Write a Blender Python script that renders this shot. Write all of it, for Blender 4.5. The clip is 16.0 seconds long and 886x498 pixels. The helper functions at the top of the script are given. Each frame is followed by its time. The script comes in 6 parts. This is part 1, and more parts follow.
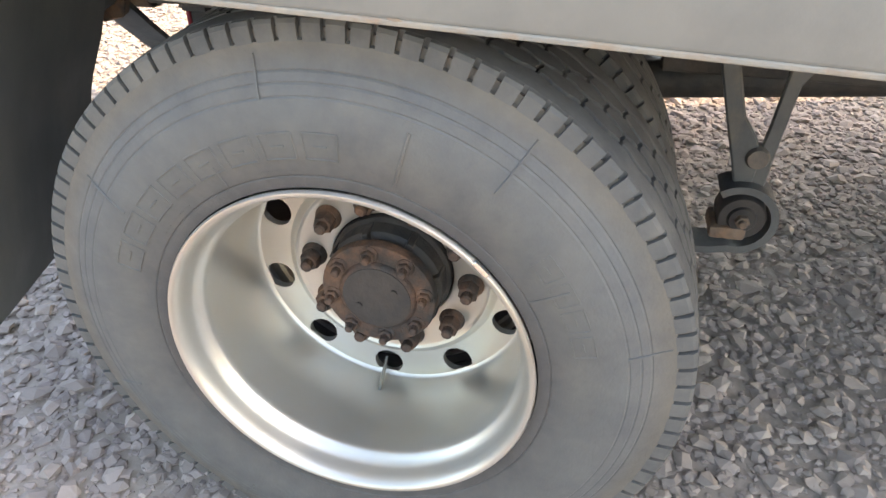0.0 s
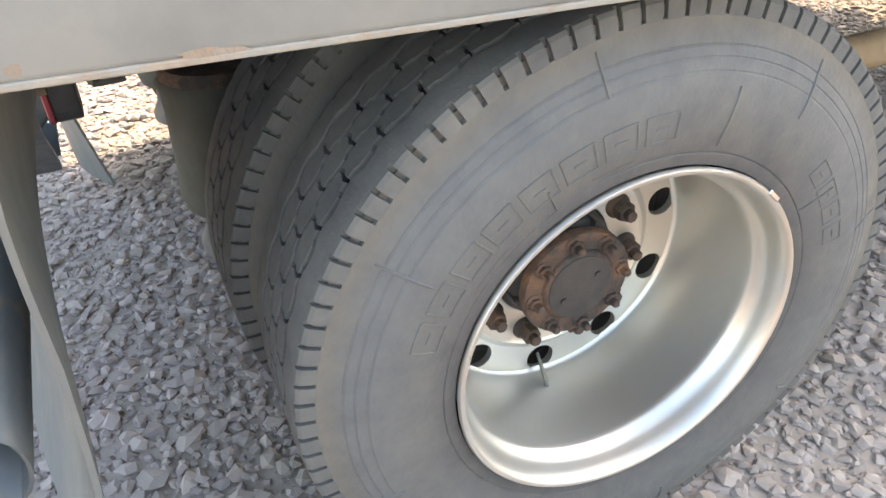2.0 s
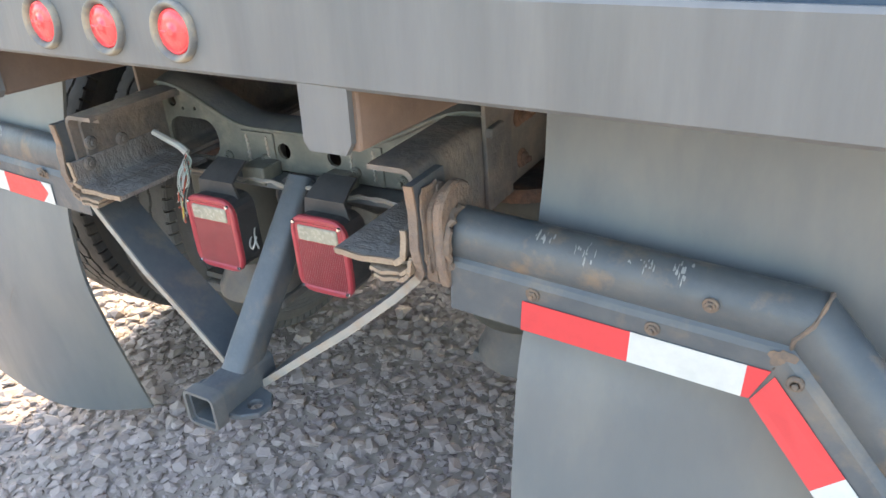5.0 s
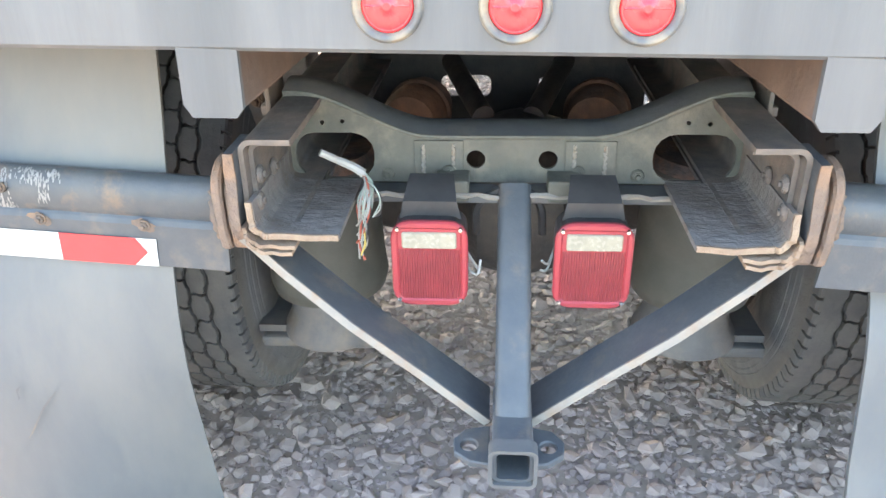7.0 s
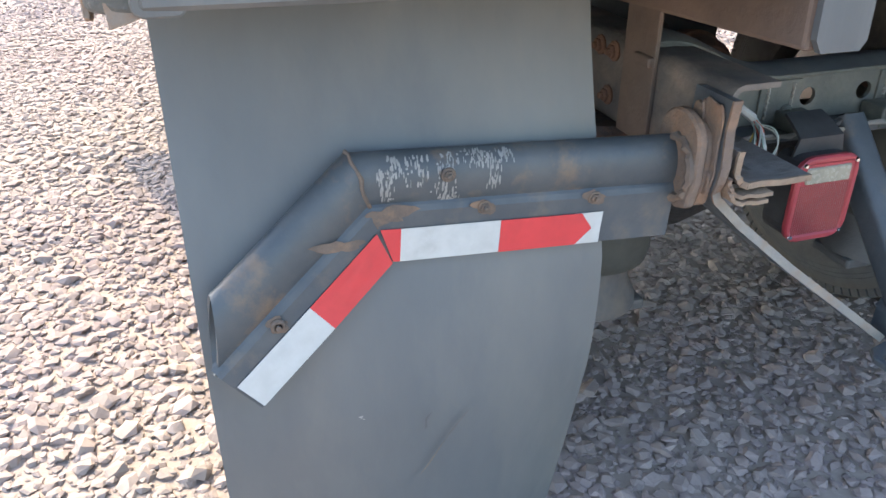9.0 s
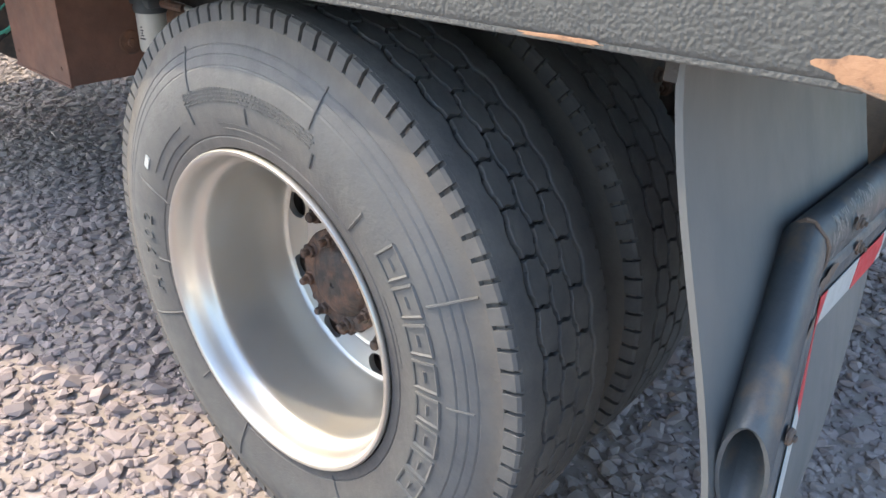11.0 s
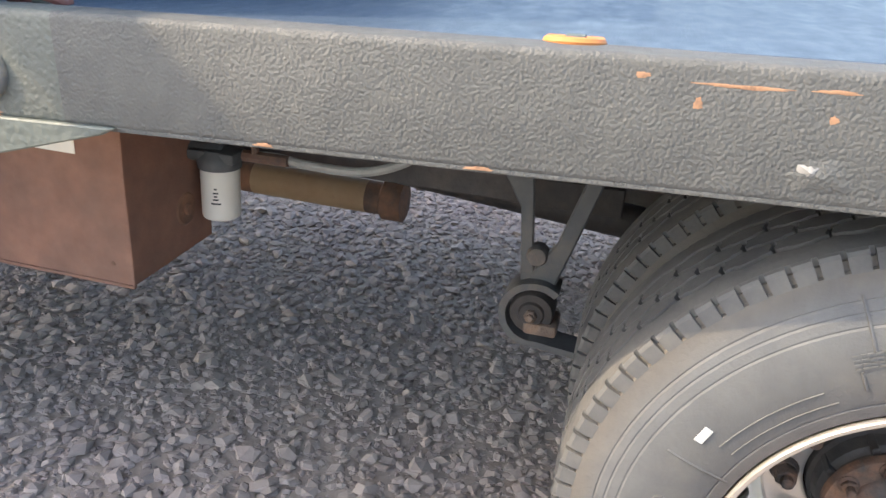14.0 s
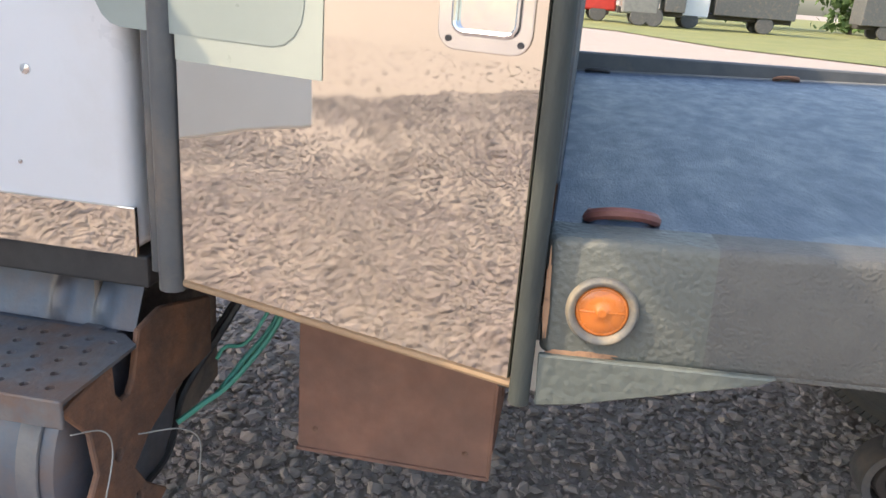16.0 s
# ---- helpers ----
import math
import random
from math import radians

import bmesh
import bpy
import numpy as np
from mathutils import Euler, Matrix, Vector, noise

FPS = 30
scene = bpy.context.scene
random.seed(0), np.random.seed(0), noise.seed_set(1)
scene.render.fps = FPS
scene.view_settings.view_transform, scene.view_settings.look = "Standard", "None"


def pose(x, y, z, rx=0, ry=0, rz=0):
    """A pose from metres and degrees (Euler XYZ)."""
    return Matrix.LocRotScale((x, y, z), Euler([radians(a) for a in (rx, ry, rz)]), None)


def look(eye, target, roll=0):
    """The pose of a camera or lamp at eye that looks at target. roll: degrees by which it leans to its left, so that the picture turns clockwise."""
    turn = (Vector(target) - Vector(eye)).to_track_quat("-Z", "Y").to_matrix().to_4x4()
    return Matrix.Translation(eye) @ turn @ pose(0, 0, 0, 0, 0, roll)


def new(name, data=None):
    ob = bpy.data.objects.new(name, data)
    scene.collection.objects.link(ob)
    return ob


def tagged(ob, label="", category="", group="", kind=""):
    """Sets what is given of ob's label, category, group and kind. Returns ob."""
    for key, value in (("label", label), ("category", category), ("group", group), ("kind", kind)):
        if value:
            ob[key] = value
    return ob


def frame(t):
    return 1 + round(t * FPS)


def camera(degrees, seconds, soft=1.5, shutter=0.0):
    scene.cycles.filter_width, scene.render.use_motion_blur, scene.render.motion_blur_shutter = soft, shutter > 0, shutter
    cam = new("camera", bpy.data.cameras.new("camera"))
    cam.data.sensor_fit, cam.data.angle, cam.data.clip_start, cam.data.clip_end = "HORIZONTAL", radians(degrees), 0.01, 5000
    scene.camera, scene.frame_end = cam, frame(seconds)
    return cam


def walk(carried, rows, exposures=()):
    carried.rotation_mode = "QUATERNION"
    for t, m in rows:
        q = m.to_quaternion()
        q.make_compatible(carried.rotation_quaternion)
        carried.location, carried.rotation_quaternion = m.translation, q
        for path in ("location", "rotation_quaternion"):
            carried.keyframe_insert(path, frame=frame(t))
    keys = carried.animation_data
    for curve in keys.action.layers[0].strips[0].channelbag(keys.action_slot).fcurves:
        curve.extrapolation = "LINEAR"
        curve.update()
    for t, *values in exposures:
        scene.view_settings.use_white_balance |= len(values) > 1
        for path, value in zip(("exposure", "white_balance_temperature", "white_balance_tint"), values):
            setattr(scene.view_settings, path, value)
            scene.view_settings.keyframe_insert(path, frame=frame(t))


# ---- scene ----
cam = camera(60.0, 16.0)
PATH = [
    (0, (1.997, 0.335, 1.293), (0.375, -0.01, 0.174), 0.0),
    (0.5, (2.014, 0.131, 1.266), (0.384, -0.044, 0.12), -0.9),
    (1, (1.897, -0.109, 1.274), (0.268, -0.039, 0.116), -2.2),
    (1.5, (1.88, -0.369, 1.278), (0.288, 0.003, 0.126), -2.7),
    (2, (1.852, -0.583, 1.286), (0.343, 0.071, 0.148), -2.7),
    (2.5, (1.73, -0.767, 1.267), (0.324, 0.108, 0.146), -2.6),
    (3, (1.651, -1.057, 1.273), (0.338, -0.032, 0.165), -2.4),
    (3.5, (1.577, -1.28, 1.314), (0.338, -0.107, 0.271), -2.9),
    (4, (1.336, -1.406, 1.306), (0.18, -0.108, 0.317), -4.1),
    (4.5, (1.15, -1.532, 1.312), (0.079, -0.126, 0.376), -4.8),
    (6.8, (0.074, -1.856, 1.306), (-0.142, -0.093, 0.386), -1.2),
    (7, (-0.026, -1.818, 1.291), (-0.162, -0.048, 0.369), -1.1),
    (7.5, (-0.271, -1.76, 1.276), (-0.219, 0.01, 0.346), -0.7),
    (8, (-0.57, -1.796, 1.274), (-0.368, -0.042, 0.334), -0.7),
    (8.5, (-0.839, -1.742, 1.242), (-0.487, -0.015, 0.296), -0.7),
    (9, (-1.086, -1.648, 1.232), (-0.556, 0.029, 0.279), -0.2),
    (9.5, (-1.353, -1.578, 1.233), (-0.623, 0.021, 0.28), 0.3),
    (10, (-1.542, -1.394, 1.231), (-0.6, 0.091, 0.279), 0.8),
    (10.2, (-1.595, -1.288, 1.235), (-0.566, 0.142, 0.288), 1.0),
    (12.3, (-2.007, -0.416, 1.218), (-0.345, 0.126, 0.247), 5.4),
    (12.5, (-2.032, -0.327, 1.206), (-0.349, 0.132, 0.228), 5.6),
    (13, (-2.113, -0.093, 1.257), (-0.382, 0.21, 0.302), 6.2),
    (13.5, (-2.098, 0.184, 1.279), (-0.328, 0.51, 0.408), 5.3),
    (14, (-2.048, 0.478, 1.314), (-0.269, 0.892, 0.498), 4.5),
    (14.5, (-2.087, 0.778, 1.293), (-0.31, 1.233, 0.497), 4.4),
    (15, (-2.108, 1.02, 1.3), (-0.321, 1.462, 0.519), 4.2),
    (15.5, (-2.071, 1.252, 1.321), (-0.253, 1.637, 0.582), 4.2),
    (16, (-2.033, 1.38, 1.407), (-0.164, 1.667, 0.755), 4.5),
]
EXPOSURES = [
    (0, 2.26, 7750, 9), (1.5, 2.3, 7780, 9), (2, 2.46, 7780, 9), (2.5, 2.53, 7800, 9), (3, 2.67, 7800, 9), (4.5, 2.5, 7400, 9), (7, 3.32, 7250, 10), (8.2, 2.9, 7500, 12),
    (9, 1.95, 6450, 9), (10, 1.5, 6000, 8), (12.5, 1.48, 6300, 9), (13, 1.45, 6350, 9), (14, 1.7, 6550, 10), (14.5, 1.82, 6600, 10), (15, 1.85, 6650, 10), (15.5, 1.68, 6650, 10), (16, 1.27, 6650, 11),
]
walk(cam, [(t, look(eye, target, roll)) for t, eye, target, roll in PATH], EXPOSURES)

# ---- world and light ----
SUN_TO = Vector((-0.38, 0.99, 1.0)).normalized()
world = bpy.data.worlds.new("sky")
scene.world = world
world.use_nodes = True
wn = world.node_tree.nodes
sky = wn.new("ShaderNodeTexSky")
sky.sky_type = "NISHITA"
sky.sun_disc = False
sky.dust_density, sky.air_density, sky.altitude = 3.0, 1.2, 0.0
sky.sun_elevation = math.asin(SUN_TO.z)
sky.sun_rotation = math.atan2(SUN_TO.x, SUN_TO.y)
world.node_tree.links.new(sky.outputs[0], wn["Background"].inputs[0])
wn["Background"].inputs[1].default_value = 0.2
sun = new("sun", bpy.data.lights.new("sun", "SUN"))
sun.data.energy, sun.data.angle, sun.data.color = 2.5, radians(0.5), (0.86, 0.69, 0.48)
sun.matrix_world = look((0, 0, 12), Vector((0, 0, 12)) - SUN_TO)


# ---- materials ----
def mat(name, c1, c2=None, rough=0.6, metal=0.0, scale=8.0, bump=0.0, bscale=60.0, c3=None, s3=1.5, w3=0.5, rvar=0.1, stretch=(1, 1, 1), w1=0.5, coat=0.0, island=0.0, flat3=0.12, pebble=0.0, bdetail=4.0, rings=()):
    """Two colours mixed by a fine noise, a third in larger stains, roughness that varies, fine relief."""
    m = bpy.data.materials.new(name)
    m.use_nodes = True
    nt = m.node_tree
    n, ln = nt.nodes, nt.links.new
    b = n["Principled BSDF"]
    co = n.new("ShaderNodeTexCoord")
    mp = n.new("ShaderNodeMapping")
    mp.inputs["Scale"].default_value = stretch
    ln(co.outputs["Object"], mp.inputs["Vector"])

    def tex(sc, detail=6.0, rg=0.6):
        t = n.new("ShaderNodeTexNoise")
        t.inputs["Scale"].default_value, t.inputs["Detail"].default_value, t.inputs["Roughness"].default_value = sc, detail, rg
        ln(mp.outputs[0], t.inputs["Vector"])
        return t

    def ramp(src, lo, hi):
        r = n.new("ShaderNodeMapRange")
        r.inputs["From Min"].default_value, r.inputs["From Max"].default_value = lo, hi
        ln(src, r.inputs["Value"])
        return r.outputs[0]

    def mix(f, a, bb):
        x = n.new("ShaderNodeMix")
        x.data_type = "RGBA"
        if isinstance(f, float):
            x.inputs[0].default_value = f
        else:
            ln(f, x.inputs[0])
        for k, v in ((6, a), (7, bb)):
            if isinstance(v, tuple):
                x.inputs[k].default_value = (*v, 1)
            else:
                ln(v, x.inputs[k])
        return x.outputs[2]

    c2 = c2 or tuple(0.75 * v for v in c1)
    t1 = tex(scale)
    col = mix(ramp(t1.outputs[0], w1 - 0.17, w1 + 0.17), c1, c2)
    if c3:
        t3 = tex(s3, 8.0, 0.65)
        col = mix(ramp(t3.outputs[0], 1 - w3 - flat3, 1 - w3 + flat3), col, c3)
    if island:
        g = n.new("ShaderNodeNewGeometry")
        h = n.new("ShaderNodeHueSaturation")
        mr = n.new("ShaderNodeMapRange")
        mr.inputs["To Min"].default_value, mr.inputs["To Max"].default_value = 1 - island, 1 + island
        ln(g.outputs["Random Per Island"], mr.inputs["Value"])
        ln(mr.outputs[0], h.inputs["Value"])
        ln(col, h.inputs["Color"])
        col = h.outputs[0]
    if rings:  # rubbed-in dirt in rings round the x axis: (radius, tint)
        sep = n.new("ShaderNodeSeparateXYZ")
        ln(co.outputs["Object"], sep.inputs[0])
        cmb = n.new("ShaderNodeCombineXYZ")
        ln(sep.outputs[1], cmb.inputs[1])
        ln(sep.outputs[2], cmb.inputs[2])
        ll = n.new("ShaderNodeVectorMath")
        ll.operation = "LENGTH"
        ln(cmb.outputs[0], ll.inputs[0])
        wob = n.new("ShaderNodeMath")
        wob.operation = "MULTIPLY_ADD"
        wob.inputs[1].default_value, wob.inputs[2].default_value = 0.03, -0.015
        ln(tex(9.0, 5.0).outputs[0], wob.inputs[0])
        add = n.new("ShaderNodeMath")
        ln(ll.outputs["Value"], add.inputs[0])
        ln(wob.outputs[0], add.inputs[1])
        cr = n.new("ShaderNodeValToRGB")
        r0, r1 = rings[0][0], rings[-1][0]
        for k, (r, tint) in enumerate(rings):
            el = cr.color_ramp.elements[k] if k < 2 else cr.color_ramp.elements.new(1.0)
            el.position, el.color = (r - r0) / (r1 - r0), (*tint, 1)
        ln(ramp(add.outputs[0], r0, r1), cr.inputs[0])
        mu = n.new("ShaderNodeMix")
        mu.data_type, mu.blend_type = "RGBA", "MULTIPLY"
        mu.inputs[0].default_value = 1.0
        ln(col, mu.inputs[6])
        ln(cr.outputs[0], mu.inputs[7])
        col = mu.outputs[2]
    ln(col, b.inputs["Base Color"])
    tr = tex(scale * 2.3)
    rr = n.new("ShaderNodeMapRange")
    rr.inputs["From Min"].default_value, rr.inputs["From Max"].default_value = 0.3, 0.7
    rr.inputs["To Min"].default_value, rr.inputs["To Max"].default_value = max(rough - rvar, 0.02), min(rough + rvar, 1)
    ln(tr.outputs[0], rr.inputs["Value"])
    ln(rr.outputs[0], b.inputs["Roughness"])
    b.inputs["Metallic"].default_value = metal
    if coat:
        b.inputs["Coat Weight"].default_value = coat
    if bump:
        tb = tex(bscale, bdetail, 0.6)
        bp = n.new("ShaderNodeBump")
        bp.inputs["Strength"].default_value, bp.inputs["Distance"].default_value = bump, 0.35 / bscale
        height = tb.outputs[0]
        if pebble:
            vo = n.new("ShaderNodeTexVoronoi")
            vo.feature = "SMOOTH_F1"
            vo.inputs["Scale"].default_value = pebble
            ln(mp.outputs[0], vo.inputs["Vector"])
            sb = n.new("ShaderNodeMath")
            sb.operation = "MULTIPLY_ADD"
            sb.inputs[1].default_value = -1.1
            ln(vo.outputs["Distance"], sb.inputs[0])
            ln(tb.outputs[0], sb.inputs[2])
            height = sb.outputs[0]
        ln(height, bp.inputs["Height"])
        ln(bp.outputs[0], b.inputs["Normal"])
    return m


RUBBER = mat("tyre_rubber", (0.078, 0.078, 0.079), (0.12, 0.115, 0.107), 0.72, scale=14, bump=0.5, bscale=130, c3=(0.1, 0.103, 0.103), s3=6, w3=0.46, rvar=0.14, flat3=0.22, rings=((0.28, (0.62, 0.57, 0.58)), (0.315, (0.84, 0.82, 0.82)), (0.35, (1.0, 1.0, 0.99)), (0.405, (1.08, 1.1, 1.12)), (0.44, (1.05, 1.08, 1.13)), (0.468, (1.12, 1.05, 0.97)), (0.495, (1.25, 1.1, 0.95))))
TREAD = mat("tread_rubber", (0.075, 0.076, 0.078), (0.112, 0.11, 0.106), 0.82, scale=14, bump=0.35, bscale=150, c3=(0.15, 0.143, 0.13), s3=5, w3=0.36)
# tread rubber darkened, so shade is painted into the groove floors
GROOVESHADE = mat("groove_shade_rubber", (0.04, 0.041, 0.043), (0.058, 0.057, 0.054), 0.9, scale=20, bump=0.3, bscale=140)
# warm patches: yellow stains plus a painted tint for reflected sunlit ground
ALLOY = mat("wheel_alloy", (0.6, 0.588, 0.556), (0.55, 0.543, 0.525), 0.36, 0.76, scale=4, bump=0.012, bscale=60, c3=(0.62, 0.54, 0.42), s3=3.5, w3=0.36, rvar=0.05, flat3=0.25)
RUST = mat("rusty_steel", (0.16, 0.085, 0.055), (0.26, 0.13, 0.075), 0.85, 0.0, scale=18, bump=0.6, bscale=70, c3=(0.09, 0.065, 0.055), s3=7, w3=0.45)
HUBRUST = mat("greasy_dark_rust", (0.085, 0.052, 0.04), (0.2, 0.1, 0.055), 0.66, 0.0, scale=26, bump=0.8, bscale=80, c3=(0.035, 0.03, 0.028), s3=16, w3=0.52)
RUSTBOX = mat("rusted_sheet", (0.22, 0.11, 0.075), (0.27, 0.14, 0.095), 0.8, 0.0, scale=14, bump=0.35, bscale=120, c3=(0.14, 0.085, 0.065), s3=4.5, w3=0.42, flat3=0.2)
SILLBROWN = mat("dull_brown_steel", (0.17, 0.115, 0.085), (0.21, 0.145, 0.108), 0.75, 0.0, scale=9, bump=0.3, bscale=70, c3=(0.11, 0.085, 0.072), s3=5, w3=0.42, flat3=0.2)
GREASE = mat("greasy_black_steel", (0.026, 0.026, 0.028), (0.055, 0.047, 0.042), 0.6, 0.0, scale=16, bump=0.4, bscale=60, c3=(0.1, 0.075, 0.055), s3=5, w3=0.3)
CHASSIS = mat("chassis_black_paint", (0.075, 0.08, 0.085), (0.11, 0.112, 0.11), 0.55, 0.0, scale=10, bump=0.25, bscale=70, c3=(0.2, 0.16, 0.12), s3=4, w3=0.35)
CROSS = mat("dusty_olive_steel", (0.085, 0.09, 0.077), (0.128, 0.126, 0.106), 0.6, 0.0, scale=18, bump=0.4, bscale=70, c3=(0.2, 0.175, 0.14), s3=9, w3=0.36)
BLUEBLACK = mat("blue_black_painted_steel", (0.055, 0.066, 0.077), (0.085, 0.093, 0.098), 0.48, 0.0, scale=12, bump=0.25, bscale=90, c3=(0.16, 0.128, 0.098), s3=11, w3=0.34)
FLAP = mat("mud_flap_rubber", (0.105, 0.114, 0.118), (0.135, 0.14, 0.138), 0.55, 0.0, scale=5, bump=0.1, bscale=180, c3=(0.175, 0.172, 0.155), s3=2.4, w3=0.4, stretch=(1, 1, 0.35))
LINER = mat("sprayed_bed_liner", (0.104, 0.105, 0.098), (0.086, 0.088, 0.084), 0.7, 0.0, scale=20, bump=0.8, bscale=210, c3=(0.142, 0.139, 0.126), s3=4, w3=0.35, pebble=240.0)
RAILGREY = mat("weathered_grey_rail_paint", (0.17, 0.173, 0.168), (0.205, 0.204, 0.193), 0.5, 0.0, scale=4, bump=0.08, bscale=60, c3=(0.135, 0.14, 0.14), s3=3.5, w3=0.42)
WELDRUST = mat("scaled_weld_rust", (0.2, 0.145, 0.11), (0.135, 0.104, 0.086), 0.8, 0.0, scale=30, bump=1.0, bscale=55, c3=(0.28, 0.165, 0.1), s3=14, w3=0.42)
PIPEPAINT = mat("scuffed_blue_black_pipe", (0.055, 0.066, 0.075), (0.085, 0.09, 0.092), 0.46, 0.0, scale=12, bump=0.25, bscale=90, c3=(0.17, 0.122, 0.085), s3=15, w3=0.37, flat3=0.09)
STEPMETAL = mat("worn_blue_grey_step_metal", (0.13, 0.14, 0.16), (0.18, 0.18, 0.18), 0.55, 0.3, scale=14, bump=0.35, bscale=60, c3=(0.19, 0.115, 0.078), s3=9, w3=0.42)
# rail grey copied darker to offset the light on rear plates; vertical streaks
APRON = mat("streaky_toned_down_apron_paint", (0.115, 0.12, 0.122), (0.15, 0.152, 0.147), 0.5, 0.0, scale=5, bump=0.1, bscale=60, c3=(0.08, 0.085, 0.086), s3=6, w3=0.42, flat3=0.2, stretch=(1.5, 1, 0.18))
CHIPPED = mat("chipped_grey_paint_and_rust", (0.22, 0.215, 0.2), (0.28, 0.25, 0.21), 0.6, 0.0, scale=25, bump=0.4, bscale=60, c3=(0.26, 0.18, 0.125), s3=20, w3=0.4)
FRAMERUST = mat("rust_stained_black_frame", (0.085, 0.08, 0.076), (0.125, 0.112, 0.102), 0.7, 0.0, scale=14, bump=0.5, bscale=60, c3=(0.22, 0.17, 0.135), s3=11, w3=0.45, flat3=0.14)
# grey deck liner; blue shade and reflected sky are put into these colours
DECK = mat("sky_tinted_deck_coating", (0.033, 0.055, 0.085), (0.041, 0.064, 0.097), 0.46, 0.0, scale=5, bump=0.5, bscale=110, c3=(0.066, 0.094, 0.135), s3=0.8, w3=0.42, stretch=(1, 2.2, 1), rvar=0.1, flat3=0.26)
CHIP = mat("peach_orange_primer_chip", (0.4, 0.23, 0.13), (0.33, 0.18, 0.1), 0.7, scale=60, bump=0.3, bscale=90, c3=(0.1, 0.07, 0.055), s3=60, w3=0.36)
RED = mat("red_lens", (0.75, 0.03, 0.04), (0.68, 0.03, 0.04), 0.25, scale=20, coat=0.6)
DULLRED = mat("faded_red_lens", (0.26, 0.042, 0.048), (0.2, 0.034, 0.04), 0.4, scale=25, coat=0.3, bump=0.15, bscale=200)
BEZEL = mat("red_plastic_bezel", (0.36, 0.04, 0.052), (0.28, 0.034, 0.044), 0.4, scale=20, coat=0.2)
CLEAR = mat("clear_backup_lens", (0.34, 0.32, 0.25), (0.26, 0.25, 0.2), 0.25, scale=60, bump=0.3, bscale=200)
AMBER = mat("amber_lens", (0.62, 0.18, 0.03), (0.54, 0.15, 0.025), 0.25, scale=30, coat=0.5)
RING = mat("grey_lamp_ring", (0.105, 0.108, 0.104), (0.14, 0.137, 0.126), 0.6, scale=30, bump=0.15, c3=(0.33, 0.27, 0.18), s3=16, w3=0.42)
GREENPAINT = mat("grey_green_paint", (0.1, 0.114, 0.102), (0.128, 0.143, 0.125), 0.55, 0.0, scale=10, bump=0.3, bscale=60, c3=(0.17, 0.13, 0.1), s3=7, w3=0.22, pebble=110.0)
NOSEGREEN = mat("green_tinged_liner", (0.096, 0.106, 0.097), (0.11, 0.119, 0.107), 0.58, 0.0, scale=14, bump=0.65, bscale=120, c3=(0.15, 0.15, 0.132), s3=6, w3=0.3, pebble=130.0)
POSTPAINT = mat("dark_scuffed_post_paint", (0.028, 0.034, 0.032), (0.048, 0.056, 0.05), 0.7, 0.0, scale=14, bump=0.35, bscale=50, c3=(0.13, 0.13, 0.115), s3=9, w3=0.27, stretch=(1, 1, 0.3))
PATCHRUST = mat("flaking_rust_patch", (0.25, 0.2, 0.155), (0.19, 0.165, 0.145), 0.8, 0.0, scale=50, bump=0.6, bscale=80, c3=(0.34, 0.19, 0.09), s3=25, w3=0.38)
REDOXIDE = mat("red_oxide_ring", (0.17, 0.06, 0.05), (0.23, 0.09, 0.07), 0.6, scale=30, bump=0.3, bscale=80)
MIRROR = mat("polished_stainless", (0.8, 0.745, 0.655), (0.74, 0.69, 0.6), 0.034, 1.0, scale=2, bump=0.026, bscale=4.5, rvar=0.012, bdetail=1.5)
CHROME = mat("chrome", (0.8, 0.8, 0.8), (0.7, 0.7, 0.7), 0.12, 1.0, scale=20, rvar=0.05)
WHITE = mat("white_paint", (0.78, 0.79, 0.8), (0.74, 0.745, 0.75), 0.35, 0.0, scale=3, coat=0.3, c3=(0.68, 0.67, 0.64), s3=2, w3=0.3)
FILTERWHITE = mat("white_filter_can", (0.75, 0.72, 0.64), (0.7, 0.67, 0.59), 0.4, 0.0, scale=12, c3=(0.55, 0.5, 0.42), s3=5, w3=0.25)
TAPEWHITE = mat("white_reflective_tape", (0.5, 0.515, 0.5), (0.44, 0.455, 0.44), 0.4, 0.0, scale=40, c3=(0.36, 0.36, 0.34), s3=10, w3=0.3)
TAPERED = mat("red_reflective_tape", (0.6, 0.05, 0.055), (0.52, 0.045, 0.05), 0.4, 0.0, scale=30, c3=(0.42, 0.05, 0.05), s3=8, w3=0.3)
SCUFF = mat("scraped_bare_paint", (0.3, 0.295, 0.28), (0.22, 0.215, 0.205), 0.6, scale=60)
STAIN = mat("rust_bloom", (0.16, 0.117, 0.09), (0.105, 0.088, 0.075), 0.85, scale=40, bump=0.5, bscale=90, c3=(0.24, 0.155, 0.1), s3=30, w3=0.4)
BLACK = mat("black_plastic", (0.03, 0.03, 0.032), (0.045, 0.045, 0.045), 0.55, scale=20, bump=0.1)
BAGRUBBER = mat("air_spring_rubber", (0.055, 0.058, 0.05), (0.08, 0.08, 0.068), 0.7, scale=8, bump=0.2, bscale=90, c3=(0.04, 0.036, 0.03), s3=4, w3=0.3)
TAN = mat("tan_primer", (0.36, 0.25, 0.15), (0.3, 0.2, 0.12), 0.8, scale=10, bump=0.2, c3=(0.15, 0.08, 0.05), s3=6, w3=0.3)
GREENWIRE = mat("green_wire_sheath", (0.08, 0.34, 0.23), (0.1, 0.4, 0.28), 0.45, scale=30)
WIREGREY = mat("grey_wire", (0.35, 0.35, 0.33), (0.28, 0.28, 0.26), 0.5, scale=30)
